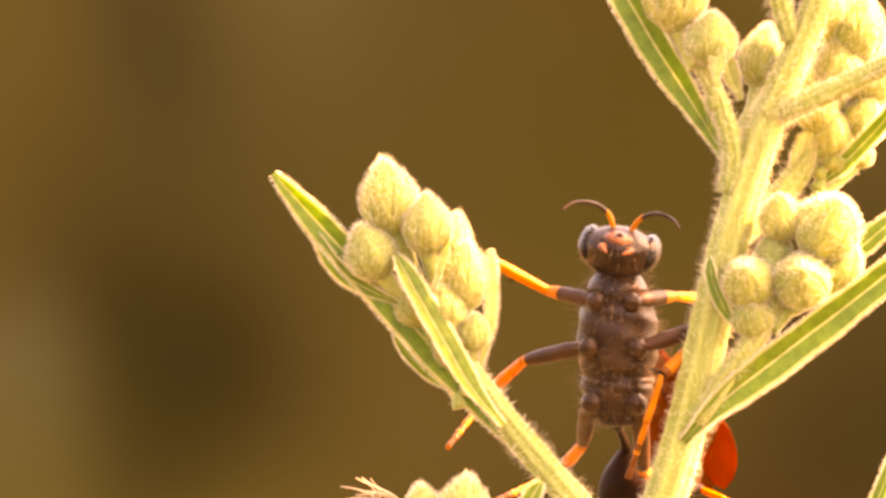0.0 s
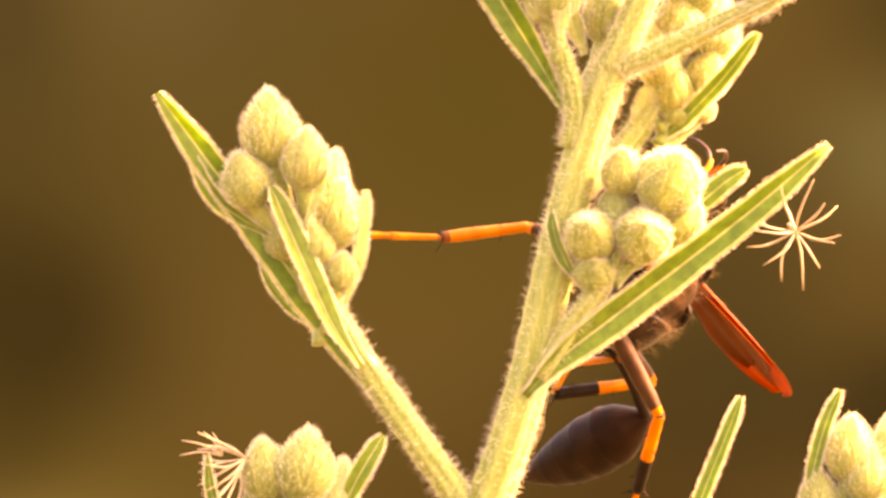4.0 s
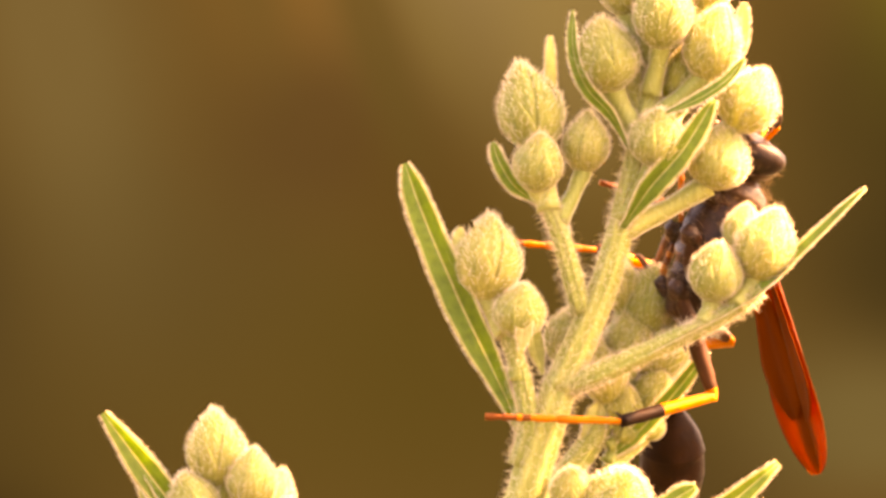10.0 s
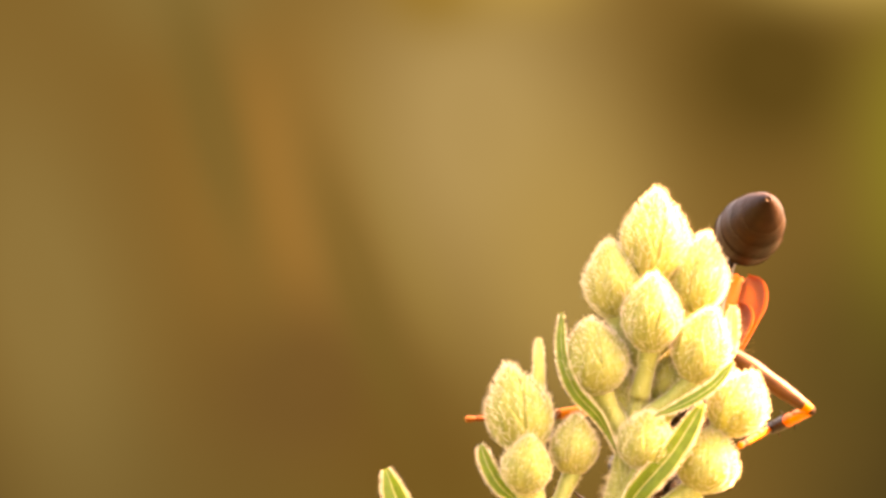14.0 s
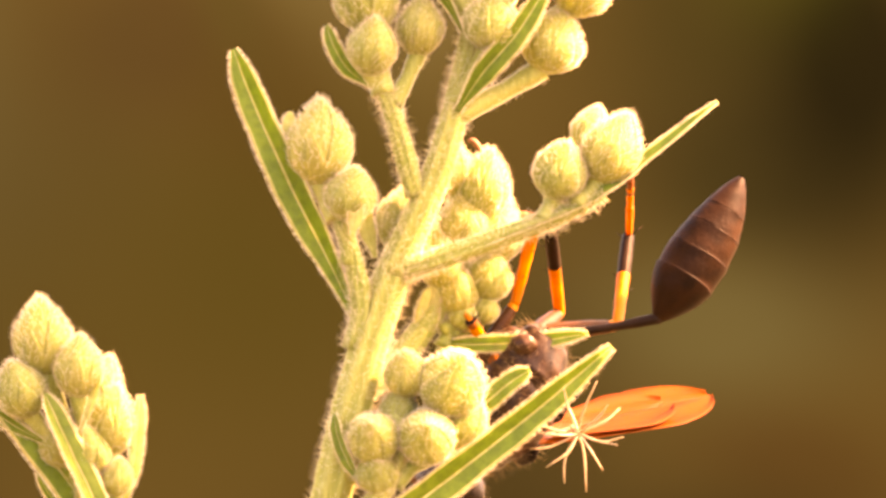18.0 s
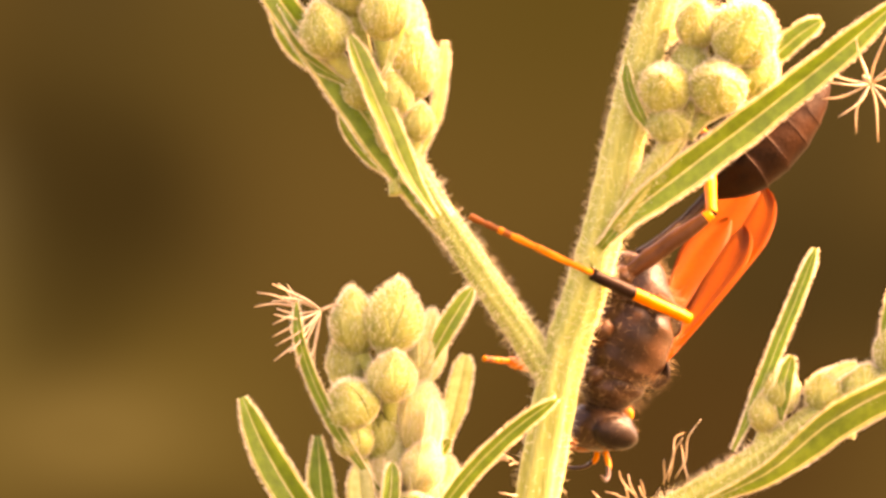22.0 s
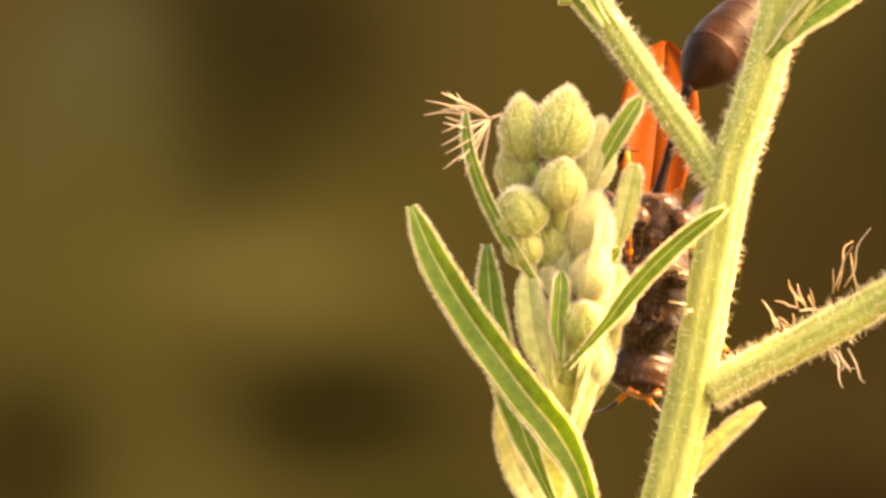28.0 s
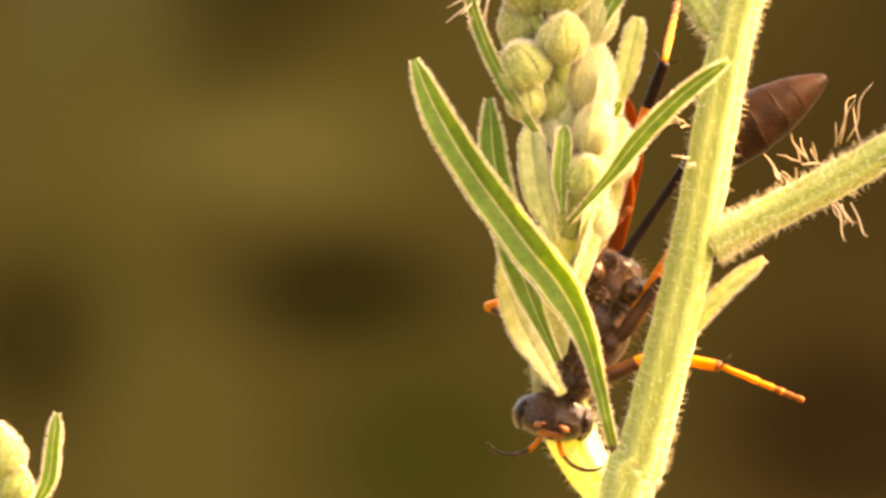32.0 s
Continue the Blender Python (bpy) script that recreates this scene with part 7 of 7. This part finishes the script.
    walk(WASP["hind_l_foot"], hinged([
        (0, 353, -86, 92, -67, 41, -140), (0.33, 383, -3, 76, -87, 22, -152), (0.67, 364, 85, 73, -102, 2, -155), (1, 308, 152, 70, -119, -25, -146), (1.25, 308, 141, 89, -113, 9, -170), (1.5, 313, 133, 96, -119, 37, 171), (1.62, 270, 179, 52, -171, 58, 130),
        (1.75, 227, 198, -11, 127, 44, 79), (1.88, 194, 184, -79, 98, 13, 64), (2, 176, 140, -141, 77, -21, 65), (3, 227, 191, -53, 71, -16, 60), (3.5, 314, 162, 5, 61, -23, 59), (4, 319, 148, 60, 56, -27, 60), (4.17, 306, 159, 55, 73, 16, 47),
        (4.33, 319, 154, 41, 82, 60, 42), (4.5, 343, 132, 39, -81, 81, -133), (5.6, 329, 148, 26, -102, 75, -154), (6.5, 250, 181, 68, -150, 43, 145), (7, 200, 173, 100, -142, 29, 174), (7.5, 165, 142, 137, -142, 13, -163), (7.62, 122, 159, 95, -120, -17, -137),
        (7.75, 82, 156, 47, -109, -53, -118), (7.88, 48, 132, 0, 165, -85, -7), (8, 25, 92, -41, 109, -50, 73), (8.17, 111, 180, -13, 99, -17, 71), (8.33, 235, 196, 7, 88, 16, 63), (8.5, 345, 135, 10, 67, 46, 44), (8.67, 349, 121, 51, 68, -2, 45),
        (8.83, 342, 106, 91, 67, -50, 46), (9, 324, 89, 127, -107, -82, -139), (9.12, 316, 83, 138, 83, -56, 47), (9.25, 308, 76, 149, 94, -15, 58), (9.38, 300, 68, 159, 112, 22, 76), (9.5, 292, 58, 167, 154, 46, 118), (9.67, 279, 151, 104, 146, 29, 113),
        (9.83, 237, 196, 9, 141, 12, 111), (10, 179, 179, -87, 137, -5, 110), (10.25, 160, 182, 74, 126, 16, 129), (10.5, 172, 67, 187, 123, 39, 147), (10.67, 202, 126, 155, 108, 6, 124), (10.83, 247, 162, 107, 105, -30, 108), (11, 297, 165, 53, 123, -64, 77),
        (11.17, 264, 157, 105, 101, -28, 106), (11.33, 228, 131, 148, 99, 10, 119), (11.5, 192, 91, 178, 108, 47, 136), (11.67, 173, 119, 159, 110, 13, 130), (11.83, 151, 141, 134, 116, -20, 122), (12, 129, 155, 105, 132, -52, 105), (12.17, 175, 154, 126, 119, -25, 129),
        (12.33, 225, 147, 133, 119, 3, 145), (12.5, 274, 135, 127, 127, 31, 164), (12.57, 365, 15, 109, 132, 19, -179), (12.65, 356, -117, 37, 132, 7, -164), (12.73, 252, -186, -48, 129, -5, -148), (12.8, 113, -152, -97, 123, -16, -132), (13, 112, -146, -107, 118, -23, -123),
        (13.25, 97, -138, -104, 118, -25, -129), (13.44, 41, -106, -63, 121, -64, -154), (13.62, 6, -48, -26, -121, -71, 69), (13.81, -1, 23, 1, -109, -33, 36), (14, 23, 95, 14, -119, 4, 16), (14.5, 49, 90, 98, -119, 7, 5), (15, 108, 75, 162, -119, 11, -6),
        (16.6, 108, 75, 162, -119, 11, -6), (16.83, 60, 103, 101, -136, 10, -42), (17.05, 68, 148, 33, -149, -1, -76), (17.27, 128, 187, -7, -154, -16, -108), (17.5, 209, 200, 3, -150, -32, -142), (18, 252, 183, 60, -176, -64, -99), (18.5, 281, 173, 55, 169, -72, -96),
        (18.62, 292, 155, 84, -138, -62, 178), (18.75, 302, 131, 110, -136, -40, 139), (18.88, 309, 103, 131, -149, -22, 108), (19, 313, 71, 147, -169, -11, 77), (19.5, 337, 60, 131, -163, -8, 64), (20, 362, 43, 107, -156, -11, 45), (20.6, 362, 43, 107, -156, -11, 45),
        (20.83, 296, 63, 163, -157, -16, 86), (21.05, 214, 49, 193, -161, -19, 129), (21.27, 138, 3, 191, -166, -19, 172), (21.5, 89, -61, 156, -169, -16, -145), (22, 58, -39, 137, -172, -31, -169), (22.12, 59, -18, 143, 160, -36, 172), (22.25, 72, -4, 155, 132, -49, 156),
        (22.38, 90, -5, 168, 98, -66, 150), (22.5, 105, -19, 176, 22, -79, -171), (22.62, 232, -90, 175, -60, -78, -85), (22.75, 350, -91, 92, -85, -65, -56), (22.88, 395, -23, -28, -91, -51, -46), (23, 340, 78, -117, -92, -36, -40), (23.17, 357, 63, -103, -84, -8, -24),
        (23.33, 371, 47, -88, -68, 16, -3), (23.5, 382, 30, -72, -41, 31, 27), (24, 386, -68, 12, -43, 29, 22), (24.5, 390, -53, 21, -39, 34, 32), (25, 390, 47, -29, -41, 32, 42), (25.6, 390, 47, -29, -41, 32, 42), (25.83, 380, -69, 46, -20, 34, 61),
        (26.05, 284, -156, 92, 1, 30, 81), (26.27, 148, -173, 87, 18, 21, 96), (26.5, 36, -112, 34, 31, 9, 108), (28.1, 36, -112, 34, 31, 9, 108), (28.33, 143, -186, 48, 16, 23, 97), (28.55, 274, -179, 45, -3, 33, 81), (28.77, 372, -94, 29, -26, 37, 61),
        (29, 395, 32, 5, -50, 34, 41), (29.5, 392, -32, 37, -54, 28, 38), (30, 391, -26, 46, -52, 17, 45), (30.5, 392, -48, 10, -36, 30, 56), (30.75, 389, 36, -48, -31, 32, 57), (31, 335, 109, -97, -26, 34, 59), (31.5, 389, 37, -47, -32, 29, 58),
        (32, 393, -40, 21, -37, 24, 57),
    ]))
    walk(WASP["hind_r_femur"], turned((-95, -44, -55), [
        (0, 0, -59, -163), (0.5, -14, -40, -157), (1, -18, -47, -150), (1.1, -14, -40, -157), (1.4, -33, -50, -155), (1.7, -58, -60, -147), (2, -94, -65, -127),
        (3, -92, -65, -127), (3.5, -70, -63, -151), (4, -77, -64, -143), (4.5, -75, -64, -146), (5.6, -92, -65, -127), (5.82, -88, -52, -127), (6.05, -84, -39, -125),
        (6.28, -80, -25, -123), (6.5, -76, -12, -120), (7, -69, 11, -138), (7.25, -74, 15, -151), (7.5, -79, 18, -165), (8, -80, 18, -167), (8.6, -80, 18, -167),
        (8.82, -84, -4, -165), (9.05, -90, -26, -160), (9.28, -100, -47, -151), (9.5, -124, -65, -127), (10.1, -124, -65, -127), (10.32, -124, -42, -128), (10.55, -124, -19, -129),
        (10.78, -125, 5, -129), (11, -125, 28, -130), (11.5, -82, 21, -121), (12, -41, 11, -120), (12.33, -33, 18, -127), (12.67, -25, 25, -133), (13, -17, 34, -139),
        (13.17, 5, 2, -119), (13.33, 18, -34, -110), (13.5, 35, -71, -112), (13.67, 34, -56, -97), (13.83, 38, -41, -87), (14, 44, -26, -78), (14.25, 54, -42, -94),
        (14.5, 75, -54, -120), (14.75, 80, -41, -121), (15, 83, -29, -122), (15.5, 94, -39, -130), (16.6, 94, -39, -130), (16.83, 104, -26, -150), (17.05, 109, -11, -166),
        (17.27, 109, 5, 179), (17.5, 104, 20, 163), (17.62, 104, 9, 153), (17.75, 106, -3, 143), (17.88, 110, -13, 132), (18, 117, -23, 120), (18.12, 115, -17, 125),
        (18.25, 115, -11, 130), (18.38, 114, -4, 135), (18.5, 115, 2, 139), (19, 115, -13, 135), (19.33, 116, -24, 136), (19.67, 116, -36, 137), (20, 116, -48, 138),
        (20.25, 120, -45, 135), (20.5, 123, -42, 132), (20.75, 126, -39, 129), (21, 129, -36, 127), (21.17, 118, -45, 144), (21.33, 102, -50, 165), (21.5, 83, -51, -171),
        (22, 76, -38, -167), (22.33, 57, -43, -166), (22.67, 37, -47, -162), (23, 15, -49, -157), (24, -5, -69, -122), (25, 7, -62, -139), (26, 9, -63, -143),
        (27.6, 9, -63, -143), (28.05, -11, -62, -120), (28.5, -28, -58, -101), (29, -10, -41, -126), (29.12, -6, -34, -131), (29.25, -3, -27, -135), (29.38, -1, -19, -138),
        (29.5, 0, -11, -141), (30, -1, 0, -146), (30.5, 1, -4, -157), (31, 7, -7, -174), (31.25, 11, -22, -164), (31.5, 14, -36, -155), (31.75, 13, -51, -144),
        (32, 6, -65, -127),
    ]))
    walk(WASP["hind_r_shin"], turned((198, 0, 0), [
        (0, 21, -4, 11), (0.5, 9, -28, 27), (1, 11, -24, 26), (1.1, 9, -28, 27), (1.4, -16, -22, 74), (1.7, -29, -2, 113), (2, -27, 21, 150),
        (3, -27, 22, 151), (3.5, -40, 38, 136), (4, -34, 34, 142), (4.5, -34, 34, 142), (5.6, -26, 22, 151), (5.82, -28, 14, 138), (6.05, -28, 6, 125),
        (6.28, -27, -2, 113), (6.5, -23, -9, 101), (7, -49, 7, 75), (7.25, -61, 1, 82), (7.5, -75, -4, 91), (8, -74, 0, 61), (8.6, -74, 0, 61),
        (8.82, -72, 2, 82), (9.05, -70, 4, 103), (9.28, -66, 5, 123), (9.5, -63, 4, 144), (10.1, -63, 4, 144), (10.32, -55, 12, 139), (10.55, -48, 20, 135),
        (10.78, -41, 29, 132), (11, -33, 38, 129), (11.5, -34, 34, 142), (12, -36, 31, 155), (12.33, -48, 13, 125), (12.67, -48, -8, 99), (13, -39, -27, 70),
        (13.17, -41, 4, 107), (13.33, -21, 29, 149), (13.5, 14, 31, -156), (13.67, -32, 38, 154), (13.83, -67, 15, 115), (14, -82, -20, 93), (14.25, -61, -8, 93),
        (14.5, -39, 3, 98), (14.75, -43, 16, 99), (15, -47, 29, 99), (15.5, -54, 6, 78), (16.6, -54, 6, 78), (16.83, -35, -13, 83), (17.05, -16, -34, 82),
        (17.27, 11, -53, 70), (17.5, 59, -62, 35), (17.62, 81, -36, -14), (17.75, 76, -7, -43), (17.88, 57, 15, -76), (18, 27, 22, -117), (18.12, 36, 9, -86),
        (18.25, 37, -6, -57), (18.38, 31, -20, -26), (18.5, 17, -28, 8), (19, 15, -21, -2), (19.33, 34, -9, -40), (19.67, 43, 12, -73), (20, 38, 35, -108),
        (20.25, 44, 21, -81), (20.5, 44, 7, -57), (20.75, 37, -6, -33), (21, 26, -15, -7), (21.17, 33, -36, -15), (21.33, 47, -54, -30), (21.5, 83, -67, -67),
        (22, 74, -53, -41), (22.33, 60, -12, -56), (22.67, 36, 23, -81), (23, -10, 37, -128), (24, -25, 20, -145), (25, -19, 29, -139), (26, -20, 29, -138),
        (27.6, -20, 29, -138), (28.05, -28, 49, -169), (28.5, -60, 60, 140), (29, -67, 70, 146), (29.12, 94, 69, -33), (29.25, 86, 29, -19), (29.38, 70, -8, -1),
        (29.5, 38, -35, 32), (30, 29, -46, 43), (30.5, 41, -63, 31), (31, 89, -56, -24), (31.25, 86, -21, -47), (31.5, 69, 11, -71), (31.75, 38, 29, -108),
        (32, -1, 23, -152),
    ]))
    walk(WASP["hind_r_foot"], hinged([
        (0, 394, 39, 13, 108, 40, 156), (0.5, 356, 81, 93, 101, 55, 150), (1, 363, 79, 80, 108, 48, 153), (1.1, 356, 81, 93, 101, 55, 150), (1.4, 249, 178, 75, 102, 16, 175), (1.7, 119, 183, 8, 87, -21, -160), (2, 36, 93, -72, 47, -43, -114),
        (3, 36, 90, -76, 48, -45, -115), (3.5, 85, 108, -124, 60, -40, -123), (4, 66, 102, -111, 55, -41, -120), (4.5, 67, 103, -112, 57, -40, -121), (5.6, 36, 91, -75, 47, -44, -115), (5.82, 54, 130, -49, 60, -27, -158), (6.05, 83, 162, -22, 57, -8, 167),
        (6.28, 119, 184, 6, 44, 6, 131), (6.5, 162, 194, 31, 25, 10, 92), (7, 251, 191, -25, -1, 24, 76), (7.25, 226, 198, -3, -20, -2, 65), (7.5, 196, 200, 13, -36, -29, 61), (8, 294, 175, 1, -44, -1, 72), (8.6, 294, 175, 1, -44, -1, 72),
        (8.82, 226, 198, -8, -48, -6, 28), (9.05, 155, 195, -14, -47, -12, -17), (9.28, 88, 166, -17, -42, -15, -62), (9.5, 36, 117, -15, -36, -14, -108), (10.1, 36, 117, -15, -36, -14, -108), (10.32, 50, 128, -42, -17, 3, -83), (10.55, 66, 133, -69, 8, 9, -54),
        (10.78, 82, 131, -96, 33, 3, -25), (11, 98, 122, -123, 52, -14, 0), (11.5, 67, 101, -112, 51, -14, 15), (12, 43, 74, -103, 51, -14, 30), (12.33, 87, 160, -45, 70, 21, 10), (12.67, 168, 196, 27, 80, 61, -4), (13, 258, 168, 90, -77, 78, 179),
        (13.17, 140, 191, -14, 63, 70, -28), (13.33, 48, 90, -97, 63, 39, -13), (13.5, 42, -70, -104, 56, 9, -2), (13.67, 56, 69, -123, 51, 32, -27), (13.83, 116, 174, -53, 31, 49, -63), (14, 187, 188, 68, -5, 51, -114), (14.25, 186, 198, 28, -28, 52, -128),
        (14.5, 171, 198, -10, -50, 50, -140), (14.75, 168, 190, -54, -26, 68, -98), (15, 170, 173, -96, 31, 66, -25), (15.5, 240, 194, -22, -16, 42, -74), (16.6, 240, 194, -22, -16, 42, -74), (16.83, 221, 193, 46, -41, 7, -91), (17.05, 221, 164, 112, -57, -32, -93),
        (17.27, 240, 114, 159, -92, -68, -71), (17.5, 274, 54, 177, 156, -62, 29), (17.62, 354, -38, 119, 147, -53, 25), (17.75, 343, -136, 26, 139, -45, 19), (17.88, 245, -187, -52, 131, -38, 13), (18, 114, -165, -75, 122, -31, 6), (18.12, 213, -197, -32, 168, -47, -35),
        (18.25, 307, -166, 20, -144, -34, -78), (18.38, 367, -84, 67, -118, -4, -98), (18.5, 373, 25, 93, -100, 31, -104), (19, 385, -8, 71, -100, 33, -121), (19.33, 348, -128, 30, -120, -4, -111), (19.67, 254, -187, -43, -152, -33, -84), (20, 146, -156, -113, 157, -38, -37),
        (20.25, 227, -184, -72, -164, -35, -79), (20.5, 306, -167, -23, -139, -13, -109), (20.75, 364, -109, 22, -126, 16, -127), (21, 389, -23, 53, -122, 47, -144), (21.17, 355, -42, 117, -109, 4, -123), (21.33, 299, -59, 162, -110, -40, -107), (21.5, 229, -72, 184, -172, -76, -36),
        (22, 289, -80, 159, -110, -79, -86), (22.33, 307, -163, 41, -174, -63, -20), (22.67, 226, -182, -79, 176, -41, -6), (23, 99, -125, -121, 173, -18, 0), (24, 44, -109, -67, 169, 4, -9), (25, 66, -114, -98, 170, -7, -6), (26, 67, -117, -96, 170, -6, -5),
        (27.6, 67, -117, -96, 170, -6, -5), (28.05, 69, -26, -151, 168, 7, -3), (28.5, 122, 63, -174, 167, 21, -2), (29, 142, 37, -188, 165, 4, 5), (29.12, 258, -39, -187, 146, 18, 17), (29.25, 363, -56, -97, 128, 34, 25), (29.38, 396, -4, 28, 107, 52, 27),
        (29.5, 337, 87, 115, 73, 69, 12), (30, 300, 94, 144, 68, 50, 12), (30.5, 275, 47, 178, 37, 78, -21), (31, 301, -45, 165, -18, 60, -72), (31.25, 325, -137, 70, 32, 46, 1), (31.5, 261, -186, -36, 39, 14, 36), (31.75, 143, -166, -98, 28, -16, 67),
        (32, 36, -87, -79, -2, -33, 111),
    ]))
    walk(LEFT_BRANCH, swayed(LEFT_BRANCH, [(0, 6.0), (0.5, 5.6), (1, 3.5), (1.5, 3.1), (2, 2.9), (3, 2.5), (3.5, 1.2), (4, 0.2), (5, 0.6), (6.5, 1.6), (7, 1.8), (8, 1.1), (9, 0.6), (10, 0.6), (15, 1.5), (17.5, 3.1), (18, 1.7), (19, 1), (20, -0.4), (21, -0.5), (32, -0.5)]))
    walk(SECOND_SHOOT, swayed(SECOND_SHOOT, [(0, 1.5), (4, 1.5), (7, 0.1), (19, 0.0), (32, 0)]))
    walk(BUD_STALK, swayed(BUD_STALK, [(0, 6.2), (2, 5.6), (4, 5.0), (6.5, 2.6), (7, 2.4), (8, 1.0), (9, -0.5), (12, 0), (13, 0.4), (15, 1.3), (17.5, 2), (18, 0.6), (19, 0), (20, -0.5), (32, -0.5)]))
    for shoot in (UPPER_STEM, UPPER_TWIG):
        walk(shoot, swayed(shoot, [(0, 0), (11, 0), (11.5, 0.4), (12, 1.0), (12.5, 1.1), (13, -0.2), (13.5, 0), (14.5, -0.4), (15, 0), (32, 0)]))
    walk(BACK_LEAF, swayed(BACK_LEAF, [(0, 0), (15, 0), (16.5, -12), (17.5, -32), (18, -44), (18.5, -21), (19, -15), (19.5, -13), (20.5, -16), (21, -10), (22, 0), (32, 0)]))
    walk(RIGHT_TWIG, swayed(RIGHT_TWIG, [(0, 0), (11, 0), (13.5, -2), (15, -5.4), (17.5, -3.5), (18, -5.6), (19, -2), (20, 0), (32, 0)]))


motions()
